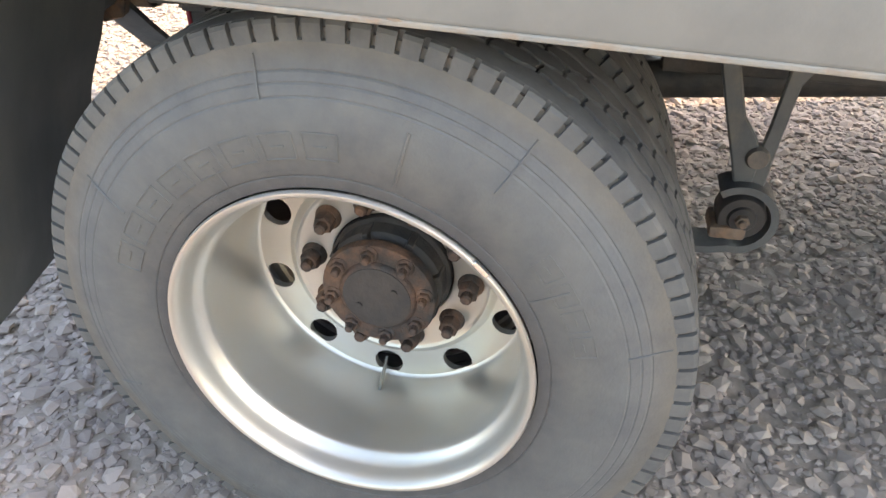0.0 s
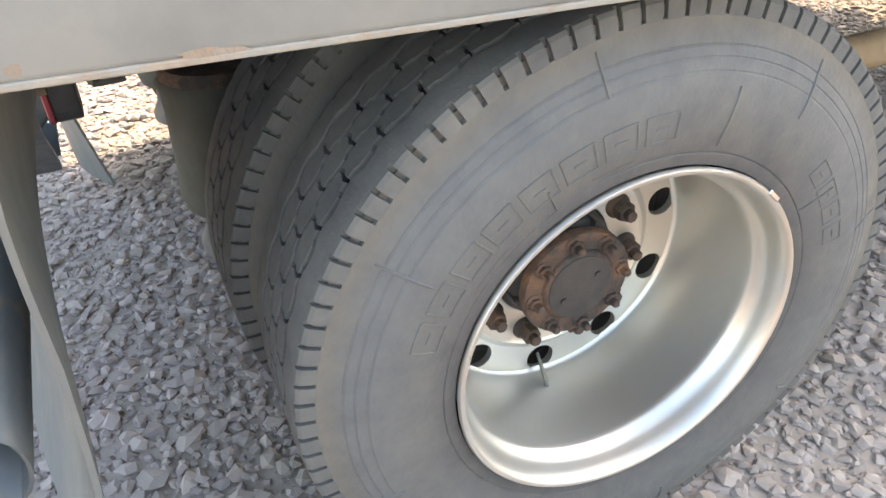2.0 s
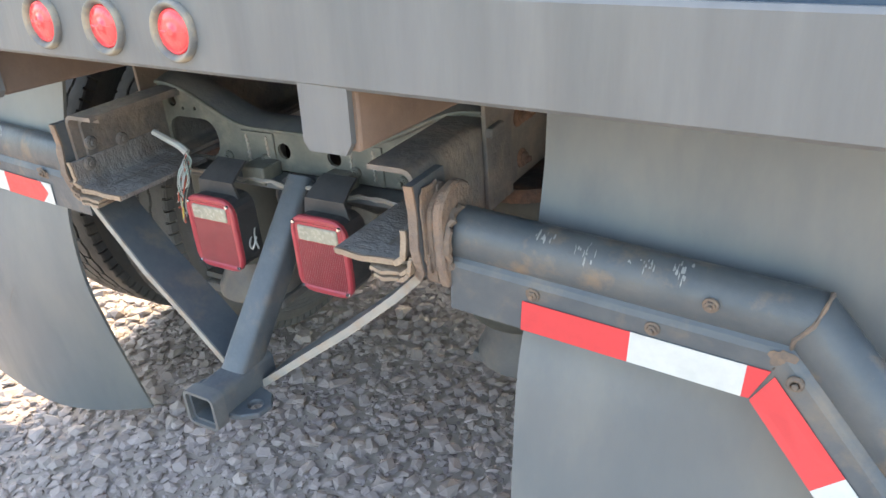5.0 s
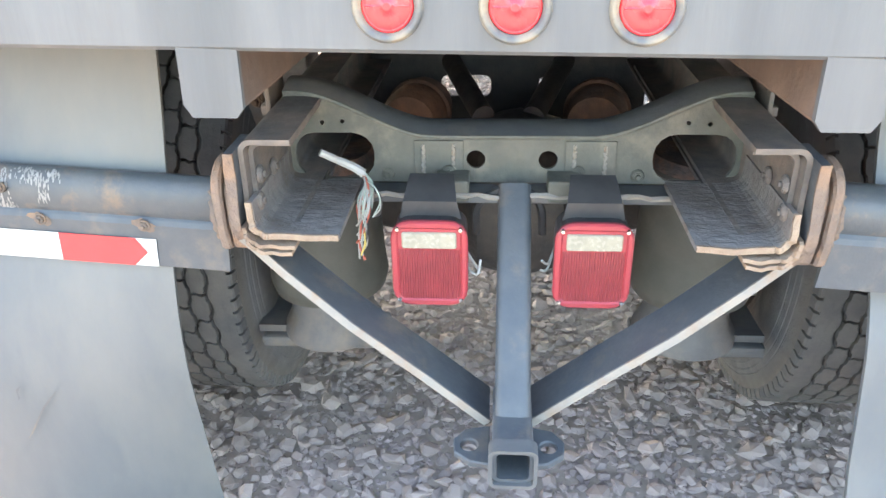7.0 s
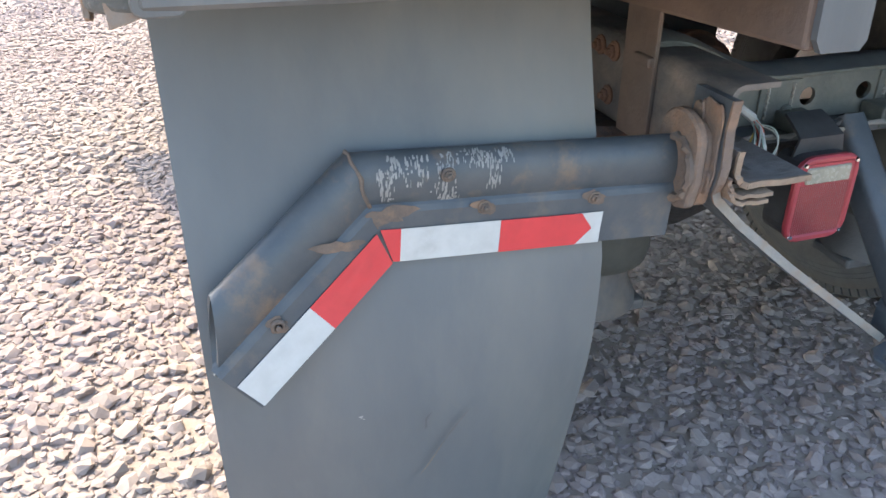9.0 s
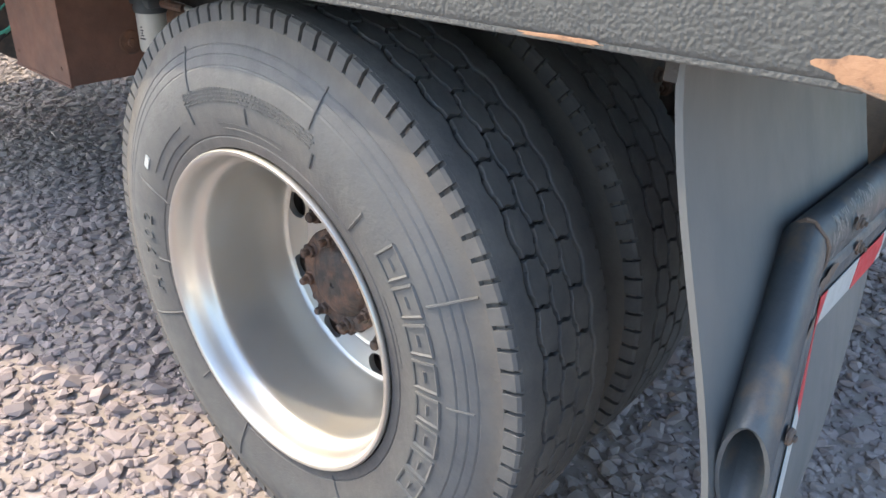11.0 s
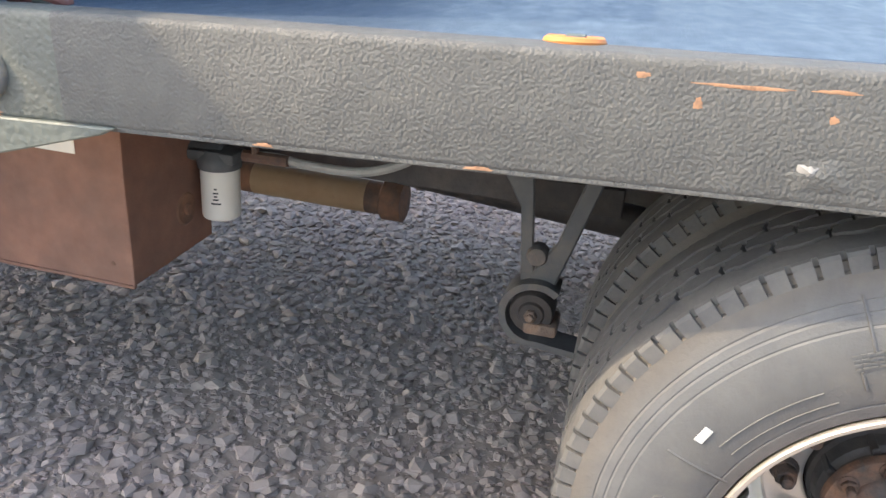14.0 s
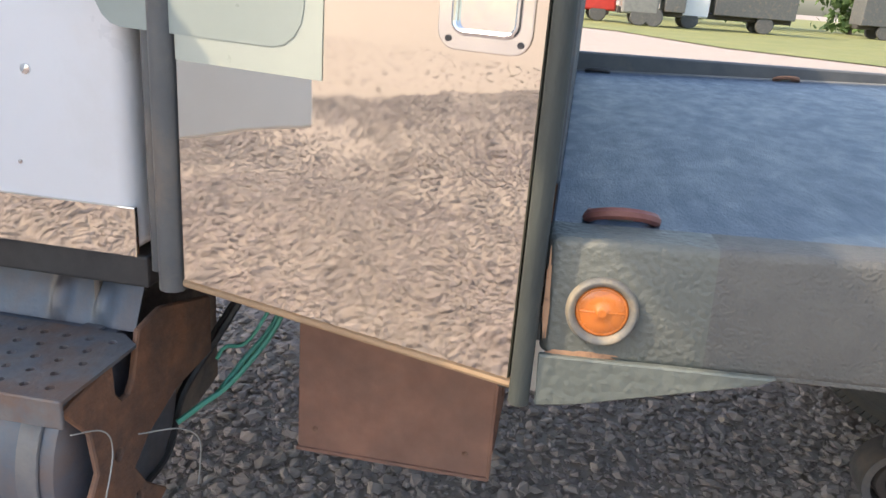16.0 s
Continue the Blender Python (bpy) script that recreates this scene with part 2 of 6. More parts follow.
WIRERED = mat("red_wire", (0.42, 0.09, 0.05), (0.36, 0.08, 0.05), 0.5, scale=30)
WIREPALE = mat("pale_green_wire", (0.3, 0.36, 0.31), (0.24, 0.3, 0.26), 0.5, scale=30)
SHELFSTEEL = mat("grey_scaled_shelf_steel", (0.16, 0.148, 0.142), (0.21, 0.19, 0.175), 0.65, 0.0, scale=22, bump=0.8, bscale=50, c3=(0.12, 0.095, 0.08), s3=12, w3=0.42, stretch=(1, 1.6, 1))
TANRUST = mat("dry_tan_rust", (0.3, 0.225, 0.16), (0.24, 0.17, 0.12), 0.85, 0.0, scale=34, bump=0.9, bscale=70, c3=(0.17, 0.11, 0.08), s3=22, w3=0.38)
WIREYELLOW = mat("yellow_wire", (0.6, 0.45, 0.12), (0.5, 0.38, 0.1), 0.5, scale=30)
TANKBLUE = mat("blue_grey_metal", (0.12, 0.15, 0.195), (0.095, 0.115, 0.145), 0.45, 0.3, scale=8, bump=0.2, bscale=50, c3=(0.18, 0.125, 0.095), s3=5, w3=0.38, flat3=0.16)
ORANGE = mat("orange_primer", (0.6, 0.22, 0.06), (0.5, 0.18, 0.05), 0.6, scale=12)
DECAL = mat("grey_green_decal", (0.3, 0.34, 0.31), (0.28, 0.32, 0.29), 0.35, scale=5)
DECAL2 = mat("pale_green_decal", (0.4, 0.43, 0.37), (0.37, 0.4, 0.35), 0.35, scale=5)
STONE = mat("crushed_stone", (0.27, 0.222, 0.196), (0.335, 0.285, 0.25), 0.88, 0.0, scale=30, bump=0.4, bscale=120, c3=(0.25, 0.2, 0.19), s3=0.7, w3=0.45, island=0.2)
DIRT = mat("gritty_ground", (0.275, 0.225, 0.19), (0.35, 0.295, 0.255), 0.95, 0.0, scale=45, bump=0.6, bscale=90, c3=(0.3, 0.25, 0.21), s3=0.9, w3=0.45)
GRASS = mat("grass", (0.19, 0.19, 0.065), (0.14, 0.155, 0.05), 0.9, scale=0.6, bump=0.5, bscale=8, c3=(0.36, 0.3, 0.17), s3=0.1, w3=0.24)
LEAF = mat("leaves", (0.045, 0.09, 0.025), (0.08, 0.13, 0.035), 0.8, scale=2, island=0.4)
BARK = mat("bark", (0.12, 0.09, 0.065), None, 0.9, scale=10, bump=0.5, bscale=20)
VRED = mat("red_vehicle_paint", (0.5, 0.04, 0.03), None, 0.4, scale=3)
GLASS = mat("dark_window_glass", (0.03, 0.035, 0.04), None, 0.08, scale=3)


# ---- mesh helpers ----
def part(name, bm, material, parent, label="", smooth=False, angle=35, at=None):
    me = bpy.data.meshes.new(name)
    bmesh.ops.recalc_face_normals(bm, faces=bm.faces)
    if smooth:
        for e in bm.edges:
            if len(e.link_faces) == 2 and e.calc_face_angle(0) > radians(angle):
                e.smooth = False
        for f in bm.faces:
            f.smooth = True
    bm.to_mesh(me)
    bm.free()
    me.materials.append(material)
    ob = new(name, me)
    ob.parent = parent
    if at is not None:
        ob.matrix_basis = at
    if label:
        ob["label"] = label
    return ob


def empty(name, parent=None, at=None, label=""):
    ob = new(name)
    ob.empty_display_size = 0.1
    ob.parent = parent
    if at is not None:
        ob.matrix_basis = at
    if label:
        ob["label"] = label
    return ob


def box(bm, lo, hi, bevel=0.0, m=None, segs=2):
    """A box between two corners, its edges rounded."""
    lo, hi = Vector(lo), Vector(hi)
    b = bmesh.new()
    bmesh.ops.create_cube(b, size=1)
    bmesh.ops.scale(b, vec=hi - lo, verts=b.verts)
    bmesh.ops.translate(b, vec=(lo + hi) / 2, verts=b.verts)
    if bevel:
        bmesh.ops.bevel(b, geom=b.edges[:], offset=bevel, segments=segs, affect="EDGES", profile=0.5)
    join(bm, b, m)
    return bm


def join(bm, b, m=None):
    if m is not None:
        bmesh.ops.transform(b, matrix=m, verts=b.verts)
    me = bpy.data.meshes.new("tmp")
    b.to_mesh(me)
    b.free()
    bm.from_mesh(me)
    bpy.data.meshes.remove(me)


def lathe(bm, profile, segs=64, closed=False, m=None):
    """Turns (radius, x) points round the x axis."""
    b = bmesh.new()
    rings = []
    for r, x in profile:
        if r < 1e-6:
            rings.append([b.verts.new((x, 0, 0))])
        else:
            rings.append([b.verts.new((x, r * math.cos(2 * math.pi * k / segs), r * math.sin(2 * math.pi * k / segs))) for k in range(segs)])
    pairs = list(zip(rings, rings[1:])) + ([(rings[-1], rings[0])] if closed else [])
    for a, c in pairs:
        for k in range(segs):
            j = (k + 1) % segs
            vs = [a[k % len(a)], a[j % len(a)], c[j % len(c)], c[k % len(c)]]
            vs = list(dict.fromkeys(vs))
            if len(vs) > 2:
                b.faces.new(vs)
    join(bm, b, m)
    return bm


def prism(bm, pts, depth, m=None, bevel=0.0, holes=()):
    """A plate in the xy plane with holes, depth thick along z from 0."""
    b = bmesh.new()
    loops = [pts, *holes]
    edges = []
    for lp in loops:
        vs = [b.verts.new((x, y, 0)) for x, y in lp]
        edges += [b.edges.new((vs[k], vs[(k + 1) % len(vs)])) for k in range(len(vs))]
    bmesh.ops.triangle_fill(b, use_beauty=True, use_dissolve=False, edges=edges, normal=(0, 0, 1))
    ret = bmesh.ops.extrude_face_region(b, geom=b.faces[:])
    bmesh.ops.translate(b, vec=(0, 0, depth), verts=[g for g in ret["geom"] if isinstance(g, bmesh.types.BMVert)])
    bmesh.ops.recalc_face_normals(b, faces=b.faces)
    if bevel:
        sharp = [e for e in b.edges if len(e.link_faces) == 2 and e.calc_face_angle(0) > 0.6]
        bmesh.ops.bevel(b, geom=sharp, offset=bevel, segments=1, affect="EDGES")
    join(bm, b, m)
    return bm


def circle(r, cx=0.0, cy=0.0, n=24):
    return [(cx + r * math.cos(2 * math.pi * k / n), cy + r * math.sin(2 * math.pi * k / n)) for k in range(n)]


def rounded(w, h, r, cx=0.0, cy=0.0, n=4):
    out = []
    for sx, sy, a0 in ((1, 1, 0), (-1, 1, 90), (-1, -1, 180), (1, -1, 270)):
        for k in range(n + 1):
            a = radians(a0 + 90 * k / n)
            out.append((cx + sx * (w / 2 - r) + r * math.cos(a), cy + sy * (h / 2 - r) + r * math.sin(a)))
    return out


def tube(bm, pts, r, segs=8, caps=True, m=None):
    """A round bar along points; r may be one radius or one for each point."""
    b = bmesh.new()
    pts = [Vector(p) for p in pts]
    rs = r if isinstance(r, (list, tuple)) else [r] * len(pts)
    rings, side = [], None
    for k, p in enumerate(pts):
        d = (pts[min(k + 1, len(pts) - 1)] - pts[max(k - 1, 0)]).normalized()
        if side is None:
            side = d.orthogonal().normalized()
        side = (side - d * side.dot(d)).normalized()
        up = d.cross(side)
        rings.append([b.verts.new(p + rs[k] * (math.cos(2 * math.pi * j / segs) * side + math.sin(2 * math.pi * j / segs) * up)) for j in range(segs)])
    for a, c in zip(rings, rings[1:]):
        for j in range(segs):
            b.faces.new((a[j], a[(j + 1) % segs], c[(j + 1) % segs], c[j]))
    if caps:
        b.faces.new(rings[0][::-1])
        b.faces.new(rings[-1])
    join(bm, b, m)
    return bm


def curve_pts(pts, n=6):
    """Catmull-Rom through the points."""
    p = [Vector(q) for q in pts]
    p = [2 * p[0] - p[1], *p, 2 * p[-1] - p[-2]]
    out = []
    for k in range(1, len(p) - 2):
        for j in range(n):
            t = j / n
            a, b, c, d = p[k - 1 : k + 3]
            out.append(0.5 * ((2 * b) + (c - a) * t + (2 * a - 5 * b + 4 * c - d) * t * t + (3 * b - a - 3 * c + d) * t**3))
    return [*out, p[-2]]


def sheet(bm, f, nu, nv, thick):
    """A curved sheet f(u, v), given a thickness along its normals."""
    b = bmesh.new()
    g = [[b.verts.new(f(i / nu, j / nv)) for j in range(nv + 1)] for i in range(nu + 1)]
    for i in range(nu):
        for j in range(nv):
            b.faces.new((g[i][j], g[i + 1][j], g[i + 1][j + 1], g[i][j + 1]))
    bmesh.ops.recalc_face_normals(b, faces=b.faces)
    bmesh.ops.solidify(b, geom=b.faces[:], thickness=thick)
    join(bm, b)
    return bm


def hexnut(bm, m, r=0.014, h=0.014, stud=0.006, sh=0.01, washer=0.0):
    """A nut on a stud along +x, with an optional washer under it."""
    if washer:
        lathe(bm, [(0, 0), (washer, 0), (washer, 0.003), (washer * 0.8, 0.006), (0, 0.006)], 12, m=m)
    lathe(bm, [(0, 0), (r, 0), (r, h * 0.85), (r * 0.85, h), (0, h)], 6, m=m)
    lathe(bm, [(0, h), (stud, h), (stud, h + sh * 0.8), (stud * 0.7, h + sh), (0, h + sh)], 8, m=m)


ALONGX = Matrix(((0, 0, 1, 0), (1, 0, 0, 0), (0, 1, 0, 0), (0, 0, 0, 1)))  # plate xy -> world yz, depth along x
ALONGY = Matrix(((1, 0, 0, 0), (0, 0, 1, 0), (0, 1, 0, 0), (0, 0, 0, 1)))  # plate xy -> world xz, depth along y


def rand_rot():
    return Euler([random.uniform(0, 6.28) for _ in range(3)]).to_matrix()


# ---- ground ----
def ground_height(x, y):
    return 0.012 * noise.noise((x * 0.9, y * 0.9, 0)) + 0.006 * noise.noise((x * 3.1, y * 3.1, 5))


def make_ground():
    b = bmesh.new()
    n, half = 120, 6.0
    g = [[None] * (n + 1) for _ in range(n + 1)]
    for i in range(n + 1):
        for j in range(n + 1):
            x, y = -half + 2 * half * i / n, -half + 2 * half * j / n
            edge = min(1, (half - max(abs(x), abs(y))) / 1.0)
            g[i][j] = b.verts.new((x, y, -0.012 + edge * ground_height(x, y)))
    for i in range(n):
        for j in range(n):
            b.faces.new((g[i][j], g[i + 1][j], g[i + 1][j + 1], g[i][j + 1]))
    ring = [g[0][0], g[n][0], g[n][n], g[0][n]]
    out = [b.verts.new((sx * 400, sy * 400, -0.012)) for sx, sy in ((-1, -1), (1, -1), (1, 1), (-1, 1))]
    sides = [[g[i][0] for i in range(n + 1)], [g[n][j] for j in range(n + 1)], [g[n - i][n] for i in range(n + 1)], [g[0][n - j] for j in range(n + 1)]]
    for k in range(4):
        b.faces.new([out[(k + 1) % 4], out[k], *sides[k]])
    ob = part("ground", b, DIRT, None, smooth=True, angle=80)
    return tagged(ob, "grey-brown gritty dirt yard packed with crushed stone", "ground", kind="structure")


def make_gravel(name, count, area, size, label, keep=lambda x, y: True, corners=16):
    """Crushed stones, flat-sided, half bedded in the ground: one object."""
    shapes = []
    for _ in range(16):
        b = bmesh.new()
        for k in range(corners):
            z, a = 1 - 2 * (k + 0.5) / corners, 2.39996 * k
            v = Vector((math.cos(a) * math.sqrt(1 - z * z), math.sin(a) * math.sqrt(1 - z * z), z))
            v += Vector((random.gauss(0, 0.2), random.gauss(0, 0.2), random.gauss(0, 0.2)))
            b.verts.new(v.normalized() * random.uniform(0.8, 1.1))
        bmesh.ops.convex_hull(b, input=b.verts)
        for v in [v for v in b.verts if not v.link_faces]:
            b.verts.remove(v)
        bmesh.ops.triangulate(b, faces=b.faces)
        b.verts.index_update()
        shapes.append((np.array([v.co[:] for v in b.verts]), np.array([[v.index for v in f.verts] for f in b.faces])))
        b.free()
    rng = np.random.default_rng(len(name) + count)
    vs, fs, base = [], [], 0
    x0, y0, x1, y1 = area
    step = math.sqrt((x1 - x0) * (y1 - y0) / count)
    cols = int((x1 - x0) / step)
    for k in range(count):
        x, y = x0 + step * (k % cols + rng.uniform(-0.2, 1.2)), y0 + step * (k // cols + rng.uniform(-0.2, 1.2))
        if not keep(x, y):
            continue
        v, f = shapes[rng.integers(len(shapes))]
        s = size * min(1.9, math.exp(rng.normal(0, 0.3)))
        sc = s * np.array([rng.uniform(0.85, 1.35), rng.uniform(0.65, 1.0), rng.uniform(0.32, 0.55)])
        e = Euler((rng.normal(0, 0.16), rng.normal(0, 0.16), rng.uniform(0, 6.28))).to_matrix()
        w = (v * sc) @ np.array(e).T + (x, y, ground_height(x, y) - 0.012 + sc[2] * rng.uniform(0.15, 0.65))
        vs.append(w)
        fs.append(f + base)
        base += len(v)
    vs, fs = np.concatenate(vs), np.concatenate(fs)
    me = bpy.data.meshes.new(name)
    me.vertices.add(len(vs))
    me.vertices.foreach_set("co", vs.ravel())
    me.loops.add(fs.size)
    me.loops.foreach_set("vertex_index", fs.ravel())
    me.polygons.add(len(fs))
    me.polygons.foreach_set("loop_start", np.arange(0, fs.size, 3))
    me.polygons.foreach_set("use_smooth", np.zeros(len(fs), dtype=bool))
    me.update(calc_edges=True)
    me.materials.append(STONE)
    return tagged(new(name, me), label, "gravel", kind="stuff")


def bare(x, y):
    """Where traffic has ground the stone down to grit, few stones lie."""
    worn = sum(0.55 * math.exp(-((x - cx) ** 2 + (y - cy) ** 2) / r) for cx, cy, r in ((-0.5, 1.0, 0.45), (-0.25, -1.0, 0.09), (0.35, -0.85, 0.12), (0.6, -0.3, 0.08)))
    return worn + noise.noise((x * 0.8 + 3.1, y * 0.8 + 1.7, 2.0)) + 0.4 * noise.noise((x * 2.3, y * 2.3, 7))


make_ground()
make_gravel("gravel", 58000, (-4.2, -2.6, 3.2, 5.0), 0.0186, "loose grey and mauve crushed stones on dirt", lambda x, y: bare(x, y) < 0.34 or random.random() < 0.86, 11)
make_gravel("gravel_fines", 70000, (-3.4, -2.2, 2.6, 4.0), 0.0092, "small chips of crushed stone between larger stones", corners=8)
make_gravel("gravel_far", 36000, (-11, -3, -4.1, 8), 0.022, "crushed stones out across the yard", corners=8)
make_gravel("gravel_ahead", 17000, (-4.2, 5.0, -0.9, 9.5), 0.022, "crushed stones on the ground ahead of the truck", corners=8)
make_gravel("gravel_beyond", 12000, (-13, -5, 14, 18), 0.026, "scattered crushed stones over the yard", lambda x, y: not (-11 < x < 3.2 and -2.6 < y < 5.0) and not (-4.2 < x < -0.9 and y < 9.5), 8)

# ---- truck ----
truck = tagged(empty("flatbed_truck"), "weathered grey flatbed truck with dual rear wheels standing on gravel", "truck")
RX, LX, AZ = 1.188, -1.148, 0.511  # outer sidewall planes and axle height


# -- wheels, built with the outer sidewall at x = 0 and the axle along x --
def tyre_profile():
    """(radius, x): the wall bulges most at mid height and falls away to bead and shoulder, with two moulded steps."""
    half = [(0.285, -0.032), (0.2875, -0.014), (0.2905, -0.0062), (0.298, -0.0048), (0.307, -0.0042), (0.309, -0.0056), (0.311, -0.0038), (0.33, -0.0012), (0.348, 0.0008), (0.366, 0.0014), (0.384, 0.0006), (0.4, -0.0016), (0.414, -0.0046), (0.4165, -0.0068), (0.4185, -0.0064), (0.43, -0.0098), (0.4325, -0.0121), (0.4345, -0.0116), (0.444, -0.0152), (0.4465, -0.0177), (0.4485, -0.0172), (0.458, -0.0208), (0.47, -0.0246), (0.4795, -0.0268), (0.481, -0.0335), (0.4935, -0.0355), (0.495, -0.06)]
    w = 0.285
    return half + [(r, -w - x) for r, x in reversed(half)] + [(0.286, -w + 0.04), (0.286, -0.04)]


def make_tyre(parent):
    bm = bmesh.new()
    lathe(bm, tyre_profile(), 120, closed=True)
    ty = part("tyre", bm, RUBBER, parent, "dusty worn black rubber tyre", smooth=True, angle=24)
    bm = bmesh.new()
    n, nb, rt, rb = 100, 46, 0.508, 0.4955
    # square-cut lugs round the shoulder, with narrow slots between them
    sec = [(-0.0262, 0.478), (-0.027, 0.486), (-0.0288, 0.4995), (-0.0325, 0.5045), (-0.0405, 0.5057), (-0.0405, 0.49), (-0.034, 0.479)]
    for k in range(n):
        for side in (0, 1):
            a0, a1 = 2 * math.pi * (k + 0.11) / n, 2 * math.pi * (k + 0.89) / n
            rows = []
            for a in (a0, (a0 + a1) / 2, a1):
                rows.append([bm.verts.new((x if side == 0 else -0.285 - x, r * math.cos(a), r * math.sin(a))) for x, r in sec])
            for p, q in zip(rows, rows[1:]):
                for j in range(len(sec)):
                    i = (j + 1) % len(sec)
                    bm.faces.new((p[j], p[i], q[i], q[j]))
            bm.faces.new(rows[0][::-1])
            bm.faces.new(rows[-1])
    # shoulder ribs, their inner edge stepped like the block rows
    for f in (lambda x: x, lambda x: -0.285 - x):
        rings = []
        for k in range(4 * nb):
            a = 2 * math.pi * (k + 0.5) / (4 * nb)
            inner = -0.0765 if k % 4 < 2 else -0.083
            line = ((-0.0385, 0.4935), (-0.039, 0.5057), (-0.056, 0.5074), (inner + 0.003, 0.508), (inner, 0.5065), (inner - 0.0012, rb))
            rings.append([bm.verts.new((f(x), r * math.cos(a), r * math.sin(a))) for x, r in line])
        for k in range(4 * nb):
            p, q = rings[k], rings[(k + 1) % (4 * nb)]
            for j in range(5):
                bm.faces.new((p[j], p[j + 1], q[j + 1], q[j]))
    # three rows of stepped blocks, parted by wavy cuts
    for row, xc in enumerate((-0.1035, -0.1425, -0.1815)):
        xw = (-0.1815 + 0.1035) / -2
        for k in range(nb):
            cut = [0.035 * math.sin(2 * math.pi * (u / 5)) for u in range(6)]
            lo_e = [(-0.345 + 0.69 * u / 5, -0.455 + cut[u]) for u in range(6)]
            hi_e = [(0.345 - 0.69 * u / 5, 0.455 + cut[5 - u]) for u in range(6)]
            outline = [*lo_e, (0.36, -0.27), (0.47, -0.17), (0.47, 0.17), (0.36, 0.27), *hi_e, (-0.36, 0.27), (-0.47, 0.17), (-0.47, -0.17), (-0.36, -0.27)]
            off = 0.25 + 0.5 * (row % 2)
            pts = [(xc - du * xw, 2 * math.pi * (k + off + dv) / nb) for du, dv in outline]
            cx, ca = xc, 2 * math.pi * (k + off) / nb
            top = [bm.verts.new((cx + (x - cx) * 0.965, rt * math.cos(ca + (a - ca) * 0.985), rt * math.sin(ca + (a - ca) * 0.985))) for x, a in pts]
            mid = [bm.verts.new((x, (rt - 0.0012) * math.cos(a), (rt - 0.0012) * math.sin(a))) for x, a in pts]
            low = [bm.verts.new((x, rb * math.cos(a), rb * math.sin(a))) for x, a in pts]
            bm.faces.new(top)
            m_ = len(pts)
            for j in range(m_):
                i = (j + 1) % m_
                bm.faces.new((top[j], mid[j], mid[i], top[i]))
                bm.faces.new((mid[j], low[j], low[i], mid[i]))
    part("tread", bm, TREAD, parent, "worn block tread with grey dust")
    # groove floor band; its darker colour stands in for shade between blocks
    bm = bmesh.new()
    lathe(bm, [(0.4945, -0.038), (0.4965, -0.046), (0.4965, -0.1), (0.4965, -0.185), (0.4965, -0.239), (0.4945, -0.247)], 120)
    part("groove_floor", bm, GROOVESHADE, parent, "tread groove floors darkened for their shade", smooth=True)
    return ty


def make_rim(parent):
    bm = bmesh.new()
    lathe(bm, [(0.278, -0.036), (0.2805, -0.016), (0.2875, -0.007), (0.289, -0.001), (0.2865, 0.003), (0.2815, 0.003), (0.278, -0.001), (0.2745, -0.009), (0.272, -0.02), (0.2705, -0.031), (0.2675, -0.04), (0.2625, -0.047), (0.2585, -0.051), (0.2562, -0.057), (0.256, -0.066), (0.2572, -0.076), (0.259, -0.092), (0.2602, -0.112), (0.2612, -0.14), (0.2615, -0.17), (0.2614, -0.2), (0.2608, -0.215), (0.2592, -0.229), (0.2562, -0.2395), (0.252, -0.2462), (0.247, -0.2484)], 128)
    part("rim_barrel", bm, ALLOY, parent, "polished aluminium rim barrel, dull in places", smooth=True, angle=50)
    bm = bmesh.new()
    # ten sectors, each a web from its hand hole to the sector's border
    R, hr, r0, r1, nr = 0.2255, 0.0275, 0.1925, 0.2765, 32
    hw, hh = radians(18), (r1 - r0) / 2
    border = []
    for k in range(nr):
        t = 2 * math.pi * k / nr
        c, sn = math.cos(t) / (R * hw), math.sin(t) / hh
        q = 1 / max(abs(c), abs(sn))
        border.append([max(-1, min(1, q * c)), max(-1, min(1, q * sn))])
    for cx, cy in ((1, 1), (-1, 1), (-1, -1), (1, -1)):
        min(border, key=lambda v: (v[0] - cx) ** 2 + (v[1] - cy) ** 2)[:] = [cx, cy]
    for sct in range(10):
        a0 = radians(-90 + 36 * sct)
        hc = Vector((0, R * math.cos(a0), R * math.sin(a0)))
        rings = []
        for kind, x in (("h", -0.2615), ("h", -0.2475), ("m", -0.2475), ("b", -0.2475)):
            ring = []
            for k in range(nr):
                t = 2 * math.pi * k / nr
                hp = hc + hr * (math.sin(t) * hc.normalized() + math.cos(t) * Vector((0, -math.sin(a0), math.cos(a0))))
                ang, rad = a0 + border[k][0] * hw, (r0 + r1) / 2 + border[k][1] * hh
                bp = Vector((0, rad * math.cos(ang), rad * math.sin(ang)))
                p = hp if kind == "h" else bp if kind == "b" else hp.lerp(bp, 0.12)
                ring.append(bm.verts.new((x, p.y, p.z)))
            rings.append(ring)
        for p, q in zip(rings, rings[1:]):
            for k in range(nr):
                bm.faces.new((p[k], p[(k + 1) % nr], q[(k + 1) % nr], q[k]))
    bmesh.ops.remove_doubles(bm, verts=bm.verts, dist=0.0004)
    lathe(bm, [(0.1925, -0.2615), (0.1925, -0.2475), (0.188, -0.2455), (0.184, -0.241), (0.178, -0.239), (0.174, -0.2415), (0.172, -0.2425), (0.118, -0.2425), (0.112, -0.245), (0.11, -0.2615)], 96)
    part("rim_disc", bm, ALLOY, parent, "aluminium wheel disc with ten hand holes", smooth=True, angle=40)


